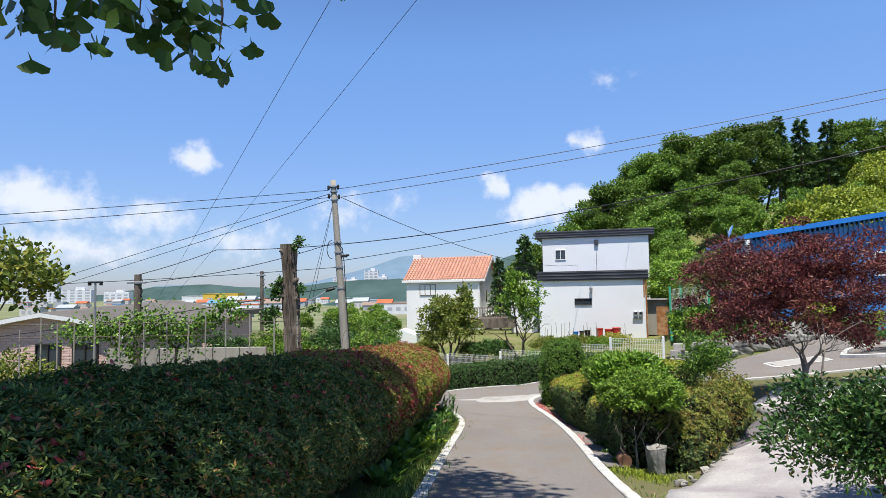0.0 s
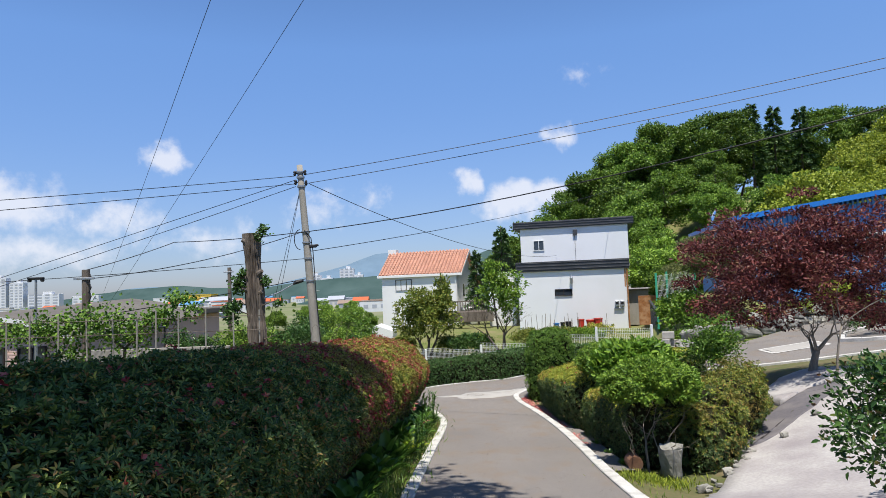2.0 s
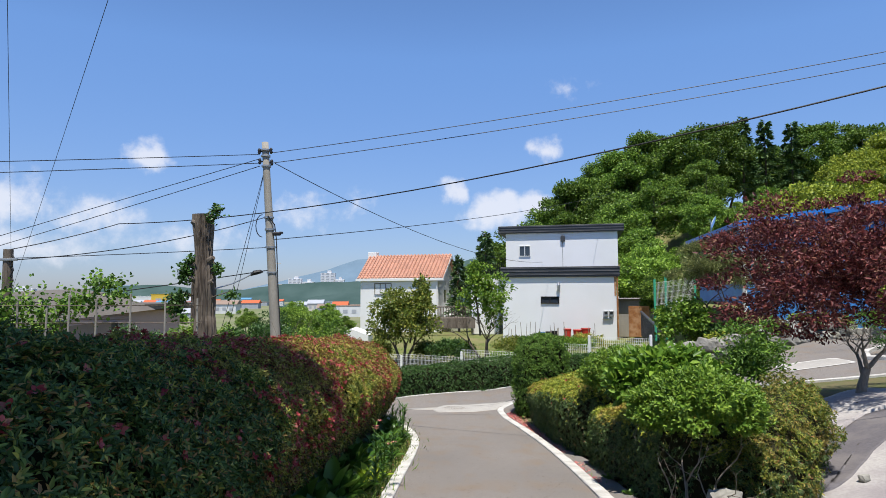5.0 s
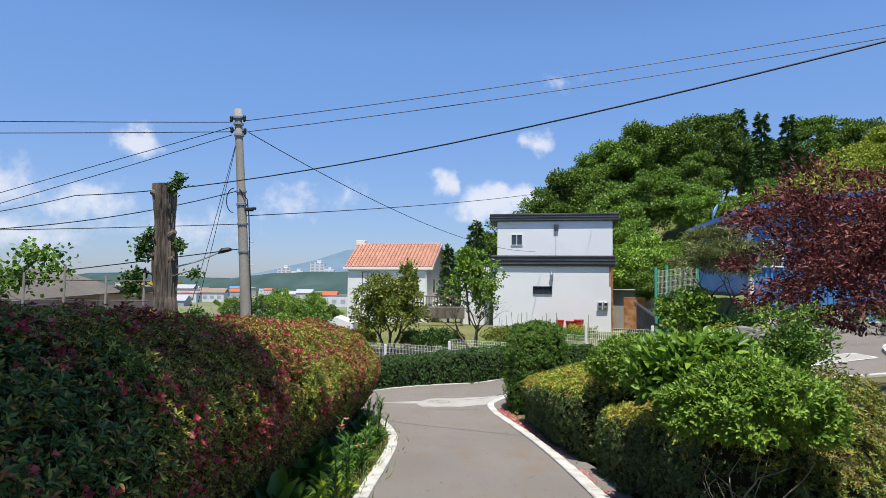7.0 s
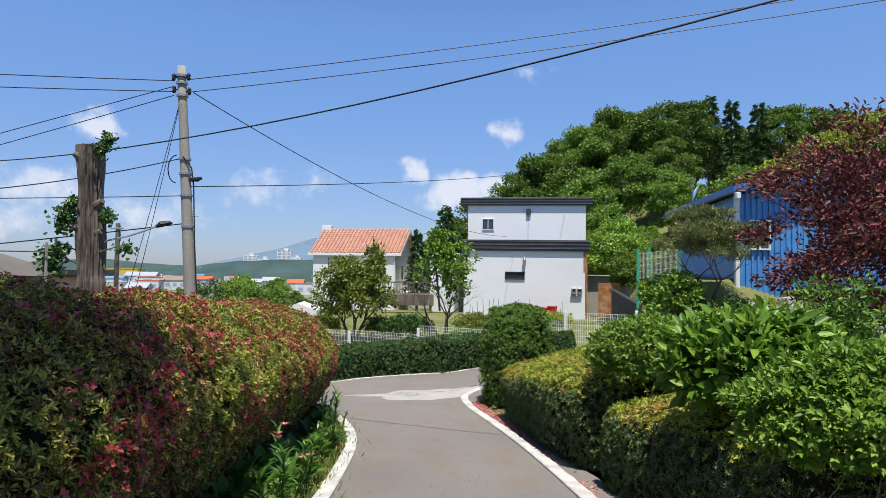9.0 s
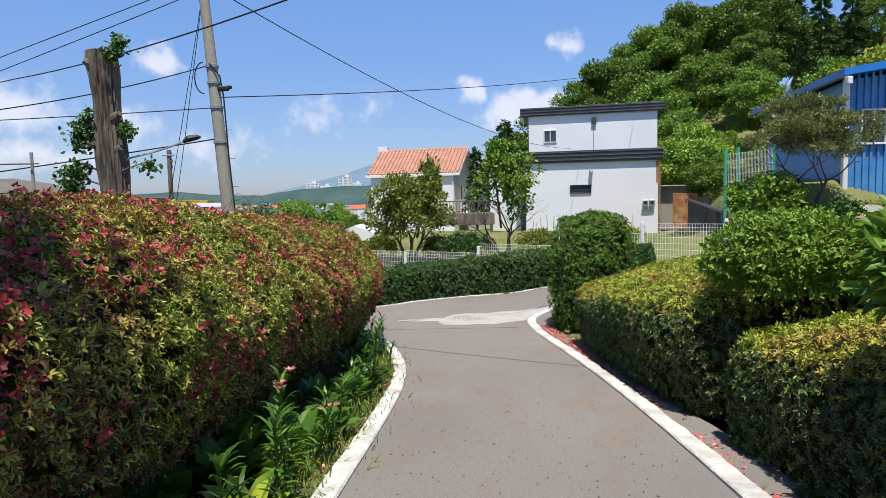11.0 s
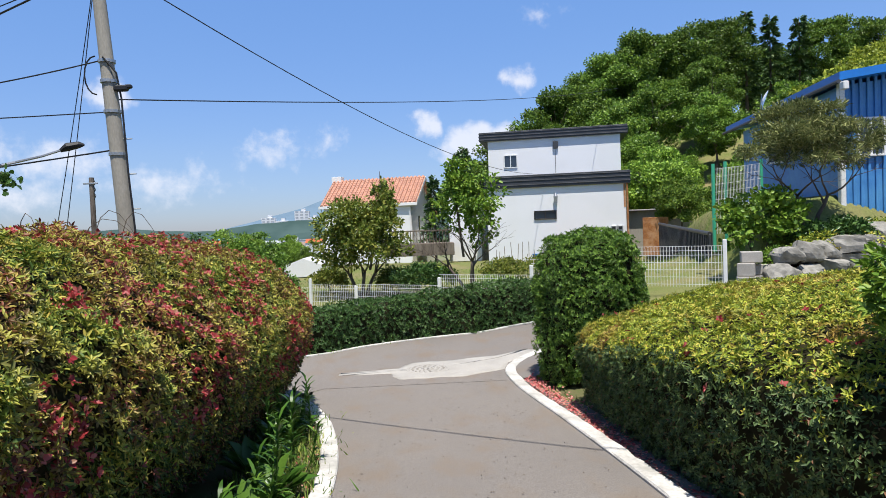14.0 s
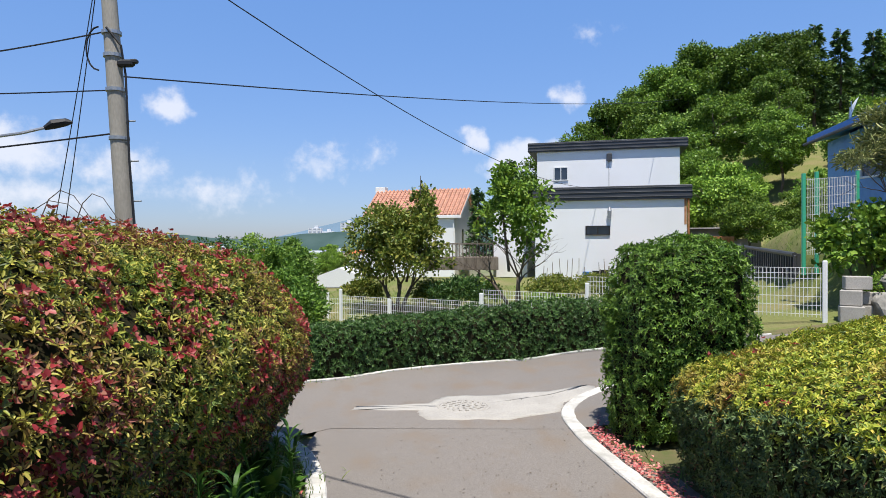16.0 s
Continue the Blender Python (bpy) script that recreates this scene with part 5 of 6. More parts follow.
for (cx, cy, cz, n) in [(-0.95, 1.84, 2.62, 20), (-0.84, 1.92, 2.55, 16), (-0.74, 1.95, 2.66, 18), (-0.62, 2.02, 2.68, 26), (-0.56, 2.05, 2.74, 22), (-0.50, 2.10, 2.62, 24), (-0.41, 2.15, 2.60, 22), (-0.32, 2.16, 2.76, 12), (0.03, 2.2, 2.84, 5), (-1.1, 1.8, 2.75, 20), (-0.7, 1.9, 2.85, 26), (-0.45, 2.05, 2.9, 20)]:
    q = np.array([cx, cy, cz + 0.07]) + rg.normal(0, 1, (n, 3)) * np.array([0.075, 0.075, 0.05])
    a = unit(rg.normal(0, 0.6, (n, 3)) + np.array([0, 0, -0.9]))
    spray = under(leaf_sheet("leaf_spray", q, a, rg.normal(0, 1, q.shape), 0.085 * rg.uniform(0.75, 1.2, n), 0.085, L_GINKGO, shape="fan"), gk)
    spray["kind"] = "stuff"
    under(part("twig", Shape().tube([(cx, cy, cz + 0.3), (cx + 0.02, cy, cz + 0.12), (cx, cy + 0.02, cz)], [0.006, 0.004, 0.002], 5), M_TWIG), gk)

# ---- small things along the lane ----
def patch_sheet(name, outline, lift, material, label, category, curved=False):
    """A flat area of the plan, laid over the ground's shape."""
    if curved:
        o = resample(outline + outline[:1], 0.3)
    else:
        q = np.array(outline + outline[:1], float)
        o = np.concatenate([q[k] + (q[k + 1] - q[k]) * np.linspace(0, 1, 6)[:-1, None] for k in range(len(q) - 1)] + [q[:1]])
        o[:-1] += RNG.normal(0, 0.02, o[:-1].shape)
        o[-1] = o[0]
    c = o.mean(0)
    rows = [drape(c[0] + (o[:, 0] - c[0]) * f, c[1] + (o[:, 1] - c[1]) * f, lift) for f in np.linspace(0.02, 1, 9)]
    rows.append(drape(o[:, 0], o[:, 1], lift - 0.12))
    return tagged(smooth(part(name, Shape().sheet(rows), material)), label, category, kind="structure")


patch_sheet("concrete_patch", [(0.2, 22.78), (0.35, 22.55), (1.3, 22.6), (1.95, 22.95), (2.15, 23.5), (2.75, 24.15), (2.6, 24.5), (1.6, 24.25), (1.2, 24.05), (0.5, 24.0), (0.25, 23.5), (-0.7, 23.3), (-0.75, 23.12), (0.15, 23.1)], 0.009, M_CONCRETE, "pale worn concrete patch in the road", "road")
patch_sheet("concrete_drive", [(2.4, 5.2), (2.5, 7.6), (2.85, 8.9), (3.4, 9.8), (4.6, 11.85), (5.4, 12.75), (6.6, 13.8), (7.75, 14.75), (8.6, 15.9), (10.2, 16.9), (11.4, 15.9), (9.4, 11.5), (7.4, 8), (5.9, 5)], 0.02, M_SLAB, "stained concrete drive sloping up from the lane", "driveway")
M_DSLAB = mat("slate_grey_slab", (0.13, 0.12, 0.125), 0.85, grain=(0.10, 0.09, 0.10), grain_scale=18, stain=(0.21, 0.19, 0.18), stain_scale=1.6, stain_amount=0.7, bump=0.4, bump_scale=30)
patch_sheet("stone_edge", [(4.55, 11.75), (5.2, 12.2), (6.4, 13.25), (7.7, 14.35), (7.95, 14.95), (7.2, 14.95), (6.2, 14.1), (5.2, 13.0)], 0.035, M_DSLAB, "dark stone slab edging of the drive", "paving")
patch_sheet("stone_edge", [(6.5, 14.5), (7.4, 15.0), (8.2, 15.2), (8.9, 16.2), (8.7, 17.0), (7.6, 16.7), (6.7, 15.7)], 0.07, M_SLAB, "pale weathered rock at the foot of the maple", "rock")

mh = thing("manhole_cover", "round cast-iron manhole cover set in the concrete patch", "manhole", (0.75, 23.3, float(land(0.75, 23.3)) + 0.012))
M_IRON = mat("cast_iron", (0.40, 0.375, 0.34), 0.85, 0.0, grain=(0.3, 0.28, 0.25), stain=(0.30, 0.28, 0.25), stain_scale=5)
ring = []
for r, z in ((0.36, -0.03), (0.36, 0.006), (0.325, 0.008), (0.32, 0.0), (0.31, 0.008), (0.02, 0.01)):
    ring.append([(r * math.cos(a), r * math.sin(a), z) for a in np.linspace(0, 2 * math.pi, 33)])
part("cover", Shape().sheet(ring), M_IRON, mh)
for k in range(3):
    for q in range(8 + 5 * k):
        a = 2 * math.pi * q / (8 + 5 * k)
        r = 0.09 + 0.085 * k
        part("stud", Shape().box((r * math.cos(a), r * math.sin(a), 0.014), (0.05, 0.022, 0.012), rz=math.degrees(a) + 45, b=0.003), M_IRON, mh)

# fallen petals and leaf litter inside the right-hand kerb
kp = resample(KERB_R[5:12], 0.1)
n = 2300
i = (RNG.random(n) ** 0.8 * (len(kp) - 1)).astype(int)
P = np.stack([kp[i, 0] + 0.19 + np.abs(RNG.normal(0, 0.13, n)), kp[i, 1] + RNG.normal(0, 0.1, n)], -1)
P = P[(wobble(np.c_[P, P[:, :1] * 0], 0.8, 1.0) > -0.15)]
P = np.c_[P, land(P[:, 0], P[:, 1]) + 0.002]
tagged(leaf_sheet("fallen_petals", P, np.c_[RNG.normal(0, 1, (len(P), 2)), RNG.normal(0.1, 0.15, len(P))], RNG.normal(0, 0.3, P.shape) + np.array([0, 0, 1]), 0.035, 0.028, M_PETAL), "fallen red azalea petals along the kerb", "petals", kind="stuff")
kq = resample(KERB_L[4:13], 0.1)
n = 300
i = (RNG.random(n) * (len(kq) - 1)).astype(int)
P = np.stack([kq[i, 0] - 0.2 - np.abs(RNG.normal(0, 0.12, n)), kq[i, 1]], -1)
P = np.c_[P, land(P[:, 0], P[:, 1]) - 0.03]
tagged(leaf_sheet("fallen_petals", P, np.c_[RNG.normal(0, 1, (len(P), 2)), RNG.normal(0.1, 0.15, len(P))], RNG.normal(0, 0.3, P.shape) + np.array([0, 0, 1]), 0.035, 0.028, M_PETAL), "fallen red petals under the azalea hedge", "petals", kind="stuff")
# specks of litter on the asphalt
n = 900
P = np.stack([RNG.uniform(-0.1, 2.2, n), RNG.uniform(8, 24, n)], -1)
P = np.c_[P, land(P[:, 0], P[:, 1]) + 0.008]
tagged(leaf_sheet("leaf_litter", P, np.c_[RNG.normal(0, 1, (n, 2)), RNG.normal(0, 0.1, n)], RNG.normal(0, 0.2, P.shape) + np.array([0, 0, 1]), 0.022 * RNG.uniform(0.4, 1.5, n), 0.012, M_TWIG, shape="clump"), "dry leaf litter scattered on the asphalt", "litter", kind="stuff")


def grass(name, label, region, n, length, material=L_GRASS):
    x, y = region
    P = np.c_[x, y, land(x, y) - 0.05]
    A = np.c_[RNG.normal(0, 0.45, (n, 2)), np.ones(n)]
    return tagged(leaf_sheet(name, P, A, RNG.normal(0, 1, (n, 3)), length * RNG.uniform(0.5, 1.3, n), 0.012, material, shape="blade"), label, "grass", kind="stuff")


def along(line, n, off, spread, lo, hi):
    k = resample(line, 0.1)
    k = k[(k[:, 1] > lo) & (k[:, 1] < hi)]
    i = (RNG.random(n) * (len(k) - 1)).astype(int)
    return k[i, 0] + off + RNG.normal(0, spread, n), k[i, 1] + RNG.normal(0, 0.1, n)


grass("grass", "weeds and grass between the azalea hedge and the kerb", along(KERB_L, 7500, -0.48, 0.2, 6, 21.5), 7500, 0.15)
grass("grass", "thin grass at the foot of the low hedge", along(KERB_R, 700, 0.42, 0.1, 7, 22), 700, 0.09)
grass("grass", "grass along the foot of the dark hedge", along(FAR_EDGE, 900, 0.0, 0.1, 20, 32), 900, 0.10)
gx, gy = RNG.uniform(-9, 9, 9000), RNG.uniform(33, 46, 9000)
grass("grass", "mown lawn behind the white fence", (gx, gy), 9000, 0.12)


def lily(x, y, h, seed, flower=True):
    """A lily: an upright stem set with narrow leaves."""
    rng = np.random.default_rng(seed)
    z = float(land(x, y)) - 0.04
    ob = thing("lily_plant", "upright lily with narrow green leaves at the hedge foot", "plant", (x, y, z), group="lilies at the hedge foot")
    top = Vector((x + rng.normal(0.05, 0.08), y + rng.normal(-0.03, 0.06), z + h))
    b = Vector((x, y, z))
    under(part("stem", Shape().tube([b, b.lerp(top, 0.5) + Vector((0.01, 0, 0)), top], [0.008, 0.007, 0.005], 6), L_LILY), ob)
    n = int(60 * h)
    f = rng.uniform(0.15, 1.0, n)
    a = rng.random(n) * 2 * math.pi
    P = np.array([b.lerp(top, k) for k in f])
    A = np.stack([np.cos(a), np.sin(a), 0.25 + 0.75 * f + rng.normal(0, 0.15, n)], -1)
    N = np.stack([-np.cos(a), -np.sin(a), np.full(n, 1.2)], -1)
    under(leaf_sheet("leaves", P, A, N, 0.15 * rng.uniform(0.6, 1.2, n), 0.026, L_LILY, shape="blade"), ob)["kind"] = "stuff"
    if flower:
        for q in range(3):
            c = top + Vector((rng.normal(0, 0.05), rng.normal(0, 0.05), rng.uniform(-0.16, 0.0)))
            a = np.linspace(0, 2 * math.pi, 7)[:-1]
            A = np.stack([np.cos(a), np.sin(a), np.full(6, 0.7)], -1)
            under(leaf_sheet("blossom", np.repeat([c], 6, 0), A, np.stack([-np.cos(a), -np.sin(a), np.ones(6)], -1), 0.055, 0.022, M_PETAL, label="small red lily blossom"), ob)
    return ob


for k in range(20):
    y = 12.6 + 8.0 * k / 20 + RNG.normal(0, 0.15)
    lily(float(np.interp(y, kl[:, 1], kl[:, 0])) - RNG.uniform(0.24, 0.55), y, RNG.uniform(0.32, 0.8), 300 + k, k in (4, 6))


def hosta(x, y, s, seed, material=L_LILY):
    rng = np.random.default_rng(seed)
    z = float(land(x, y)) - 0.04
    ob = thing("hosta_plant", "low clump of broad green leaves at the hedge foot", "plant", (x, y, z), group="broad-leaved plants at the hedge foot")
    n = 16
    a = rng.random(n) * 2 * math.pi
    t = rng.uniform(0.35, 1.2, n)
    A = np.stack([np.cos(a) * np.sin(t), np.sin(a) * np.sin(t), np.cos(t)], -1)
    N = np.stack([-np.cos(a) * np.cos(t), -np.sin(a) * np.cos(t), np.sin(t) + 0.4], -1)
    P = np.array([x, y, z]) + A * 0.12 * s
    under(leaf_sheet("leaves", P, A, N, 0.26 * s * rng.uniform(0.7, 1.2, n), 0.16 * s, material), ob)["kind"] = "stuff"
    return ob


for k in range(34):
    y = 9.0 + 11.5 * k / 34 + RNG.normal(0, 0.2)
    hosta(float(np.interp(y, kl[:, 1], kl[:, 0])) - RNG.uniform(0.42, 0.75), y, RNG.uniform(0.6, 1.05), 500 + k, L_HOSTA if k in (12, 13, 16) else L_LILY)
for k in range(12):
    hosta(-0.95 - RNG.uniform(0, 0.5), 10.6 + 0.42 * k, RNG.uniform(1.0, 1.45), 560 + k)
for k in range(6):
    y = 11.5 + 1.1 * k
    hosta(float(np.interp(y, kr[:, 1], kr[:, 0])) + 0.45, y, 0.4, 540 + k)


def rock(x, y, z, s, seed, name="field_stone", label="rough grey field stone in the terrace wall", group="stones of the terrace wall", tilt=0.0):
    """A worn boulder: a lump with flattened, broken faces."""
    rng = np.random.default_rng(seed)
    bm = bmesh.new()
    bmesh.ops.create_cube(bm, size=1.0)
    bmesh.ops.subdivide_edges(bm, edges=bm.edges[:], cuts=5, use_grid_fill=True)
    planes = [Vector(rng.normal(0, 1, 3)).normalized() for _ in range(7)]
    for v in bm.verts:
        p = v.co.lerp(v.co.normalized() * 0.6, 0.3)
        for q in planes:
            d = p.dot(q)
            if d > 0.40:
                p -= q * (d - 0.40) * 0.9
        p *= 1 + 0.14 * noise.noise(p * 3.2 + Vector((seed, 0, 0))) + 0.06 * noise.noise(p * 9 + Vector((seed, 3, 0)))
        v.co = Vector((p.x * s[0] * 1.1, p.y * s[1] * 1.1, p.z * s[2] * 1.1))
    ob = part(name, bm, M_ROCK)
    ob.matrix_basis = pose(x, y, z, rng.normal(0, 6), rng.normal(0, 6) + tilt, rng.uniform(-25, 25))
    return tagged(ob, label, "stone", group)


k = 0
for row in range(2):
    x = 8.9 + 0.25 * row
    while x < 17.5:
        w = RNG.uniform(0.42, 0.95)
        yb = 27.35 + 0.42 * max(0, x - 9.3) + 0.22 * row
        rock(x + w / 2, yb, float(land(x, yb - 0.9)) + 0.14 + 0.4 * row + RNG.uniform(-0.05, 0.08), (w, 0.62, RNG.uniform(0.36, 0.62)), 60 + k)
        x += w * RNG.uniform(0.88, 1.08)
        k += 1
rock(3.27, 11.05, float(land(3.27, 11.05)) + 0.17, (0.32, 0.26, 0.52), 3, "standing_stone", "small pale upright stone at the corner of the drive", "")
stub = thing("log_slice", "cut brown log end beside the upright stone", "log", (2.78, 11.2, float(land(2.78, 11.2)) + 0.02))
part("log_wood", Shape().tube([(0, -0.1, 0.08), (0, 0.12, 0.09)], 0.11, 14), M_LOG, stub)
part("branch_stub", Shape().tube([(0, 0, 0.17), (0.01, 0, 0.27)], 0.02, 6), M_LOG, stub)
for k in range(3):
    rock(5.4 + 0.9 * k, 12.1 + 0.75 * k, float(land(5.4 + 0.9 * k, 12.1 + 0.75 * k)) + 0.06, (0.13, 0.11, 0.09), 90 + k, "small_stone", "small pale stone lying on the drive", "stones on the drive")

n = 900
grass("ground_cover", "bright low ground cover round the upright stone", (RNG.normal(2.95, 0.28, n), RNG.normal(10.75, 0.3, n)), n, 0.10, L_YTREE)
for k in range(16):
    f = k / 15
    x, y = 3.35 + 1.5 * f + RNG.normal(0, 0.08), 9.95 + 2.0 * f + RNG.normal(0, 0.06)
    w = RNG.uniform(0.06, 0.15)
    rock(x, y, float(land(x, y)) + 0.02, (w, w * 0.8, w * 0.7), 400 + k, "small_stone", "small brownish stone along the edge of the drive", "stones along the drive")

# concrete blocks and post where the fence ends
for k, (x, y, z, w, d, h, r) in enumerate([(8.45, 27.62, -1.42, 0.42, 0.36, 0.34, -24), (8.92, 27.8, -1.40, 0.5, 0.36, 0.30, -14), (8.5, 27.7, -1.09, 0.38, 0.34, 0.30, -34), (8.95, 27.85, -1.11, 0.4, 0.34, 0.24, -8), (8.66, 27.78, -0.80, 0.46, 0.34, 0.26, -20)]):
    tagged(part("concrete_block", Shape().box((x, y, z), (w, d, h), rz=r, b=0.012), M_CONCRETE), "broken pale concrete block stacked at the fence end", "block", "stacked blocks")

# ---- terrace in front of the blue house ----
leafy_tree("shrub", "bright green climbing shrub on the green fence", (9.75, 29.3, float(land(9.75, 29.3))), 2.5, (1.05, 0.8, 1.05), 0.03, L_LIGHT, M_TWIG, 31, clumps=60, per=60, clump=0.35, leaf=0.13, leaf_w=0.7, crown_z=0.5, stems=3, depth=2, category="shrub", part_name="foliage")
pine = leafy_tree("pine_tree", "small grey-green pine with flat spreading crown", (11.1, 29.4, float(land(11.1, 29.4))), 3.2, (1.65, 1.15, 1.1), 0.07, L_PINE, M_TWIG, 32, clumps=60, per=240, clump=0.42, leaf=0.17, leaf_w=0.11, crown_z=0.71, stems=2, depth=3, spread=0.8, flat_base=-0.6, flatten=0.42, hollow=0.2)
leafy_tree("shrub", "dark low shrub under the pine", (11.5, 28.9, float(land(11.5, 28.9))), 1.0, (1.2, 0.6, 0.45), 0.02, L_DARK, M_TWIG, 33, clumps=40, per=60, clump=0.25, leaf=0.14, leaf_w=0.5, crown_z=0.5, stems=3, depth=1, category="shrub", part_name="foliage")
for k, (x, y, s, m_) in enumerate([(10.6, 28.3, 0.5, L_YELLOW), (13.2, 29.2, 0.55, L_YTREE), (12.0, 28.6, 0.4, L_YELLOW), (9.3, 28.0, 0.4, L_LIGHT), (14.8, 29.9, 0.6, L_YTREE), (16.2, 30.4, 0.6, L_LIGHT), (9.9, 27.9, 0.33, L_MAPLE), (16.8, 29.0, 0.7, L_LIGHT), (18.2, 29.6, 0.75, L_YTREE), (19.8, 30.2, 0.8, L_LIGHT)]):
    leafy_tree("shrub", "small yellowish shrub planted on the stone terrace" if m_ is not L_MAPLE else "small red-leaved shrub on the stone terrace", (x, y, float(land(x, y)) + 0.1), s * 1.9, (s * 1.1, s, s * 0.6), 0.012, m_, M_TWIG, 70 + k, clumps=30, per=50, clump=0.2, leaf=0.08, leaf_w=0.5, crown_z=0.5, stems=3, depth=1, category="shrub", group="shrubs on the terrace", part_name="foliage")
gf = thing("fence", "green wire mesh fence with round green posts", "fence", (9.3, 31.0, -0.2))
for k, (x, y) in enumerate([(9.25, 30.9), (9.95, 31.6), (11.6, 32.6)]):
    under(part("post", Shape().tube([(x, y, -0.8), (x, y, 1.72 + 0.12 * k)], 0.05, 10), M_GREENP), gf)
sh = Shape()
for k in range(34):
    f = k / 33
    x, y = 9.25 + 2.35 * f, 30.9 + 1.7 * f
    sh.tube([(x, y, -0.3), (x, y, 1.6 + 0.2 * f)], 0.005, 4, caps=False)
for h in range(9):
    sh.tube([(9.25, 30.9, -0.2 + 0.22 * h), (11.6, 32.6, -0.05 + 0.235 * h)], 0.005, 4, caps=False)
under(part("wire_panel", sh, M_FENCE), gf)["kind"] = "stuff"
rail = thing("retaining_wall", "dark slatted retaining wall beside the path", "wall", (11.6, 39.0, -1.8))
W0, W1 = Vector((13.2, 45.4)), Vector((9.9, 32.6))
for k in range(44):
    q = W0.lerp(W1, k / 43)
    under(part("slat", Shape().box((q.x, q.y, -0.85 - 0.25 * k / 43), (0.09, 0.06, 1.5), rz=76, b=0.01), M_FASCIA), rail)
under(part("rail", Shape().tube([(W0.x, W0.y, -0.05), (W1.x, W1.y, -0.33)], 0.07, 8), M_FASCIA), rail)
under(part("backing", Shape().box(((W0.x + W1.x) / 2 + 0.12, (W0.y + W1.y) / 2, -1.1), (13.2, 0.1, 1.6), rz=75.5), M_FASCIA), rail)
tagged(part("rusty_panel", Shape().box((13.3, 46.2, -0.7), (1.3, 0.06, 2.0), rz=-15, b=0.01), M_RUST), "rusty brown sheet leaning beside the path", "panel")
tagged(part("concrete_block", Shape().box((14.9, 47.6, -0.4), (1.7, 1.2, 1.2), rz=-15, b=0.03), M_CONCRETE), "low grey concrete base beside the house", "block")
tagged(part("shed_roof", Shape().box((13.9, 49.5, 0.75), (2.2, 1.6, 0.08), rz=-15, b=0.02), M_SLAB), "flat grey lean-to roof beside the house", "roof")
tagged(part("lean_to", Shape().box((13.9, 49.7, -0.6), (2.0, 1.3, 2.6), rz=-15, b=0.02), M_POLE), "weathered tan lean-to store beside the house", "shed")
# rough grass on the bank below the trees
gx = RNG.uniform(10.5, 18, 6000)
gy = RNG.uniform(33, 46, 6000)
grass("grass", "rough grass on the sloping bank below the trees", (gx, gy), 6000, 0.14)

# ---- speed hump, bed and sapling on the upper road ----
sb = thing("speed_hump", "low speed hump with white painted border", "speed hump", (11.0, 23.6, float(land(11.0, 23.6))))
hump = [drape(np.linspace(10.55, 12.3, 9) + 0.15 * q, np.full(9, 23.0 + 1.3 * q), 0.0) + np.array([0, 0, 0.008 + 0.03 * math.sin(math.pi * q)]) for q in np.linspace(0, 1, 9)]
under(part("hump", Shape().sheet(hump), M_IRON), sb)
for pts in ([(10.5, 22.95), (12.3, 22.95)], [(10.65, 24.3), (12.5, 24.3)], [(10.5, 22.95), (10.65, 24.3)], [(12.3, 22.95), (12.5, 24.3)]):
    c = np.array(pts)
    q = np.linspace(0, 1, 9)
    x, y = c[0, 0] + (c[1, 0] - c[0, 0]) * q, c[0, 1] + (c[1, 1] - c[0, 1]) * q
    dx, dy = (0, 0.07) if pts[0][1] == pts[1][1] else (0.07, 0)
    under(part("painted_line", Shape().sheet([drape(x - dx, y - dy, 0.016), drape(x + dx, y + dy, 0.016)]), M_KERB), sb)
BED = [(12.8, 23.2), (13.4, 22.2), (15.0, 21.8), (17.0, 22.6), (17.5, 24.2), (15.6, 25.2), (13.8, 24.6)]
bc = resample(BED + BED[:1], 0.2)
rows = []
for f, h in ((1.03, -0.1), (1.03, 0.11), (0.93, 0.11), (0.93, -0.05)):
    q = bc.mean(0) + (bc - bc.mean(0)) * f
    rows.append(drape(q[:, 0], q[:, 1], h))
tagged(part("kerb", Shape().sheet(rows), M_KERB), "white kerb ring round a planting bed", "kerb", kind="structure")
leafy_tree("shrub", "low dark shrub in the kerbed planting bed", (15, 23.5, float(land(15, 23.5))), 0.7, (1.7, 1.0, 0.32), 0.02, L_DARK, M_TWIG, 35, clumps=50, per=60, clump=0.25, leaf=0.09, leaf_w=0.5, crown_z=0.45, stems=3, depth=1, category="shrub", part_name="foliage")
leafy_tree("sapling", "thin staked sapling beside the maple", (7.95, 15.0, float(land(7.95, 15.0))), 2.1, (0.25, 0.25, 0.4), 0.03, L_YTREE, M_PALEBARK, 36, clumps=8, per=25, clump=0.15, leaf=0.07, leaf_w=0.6, crown_z=0.8, depth=1, trunk_len=0.6)

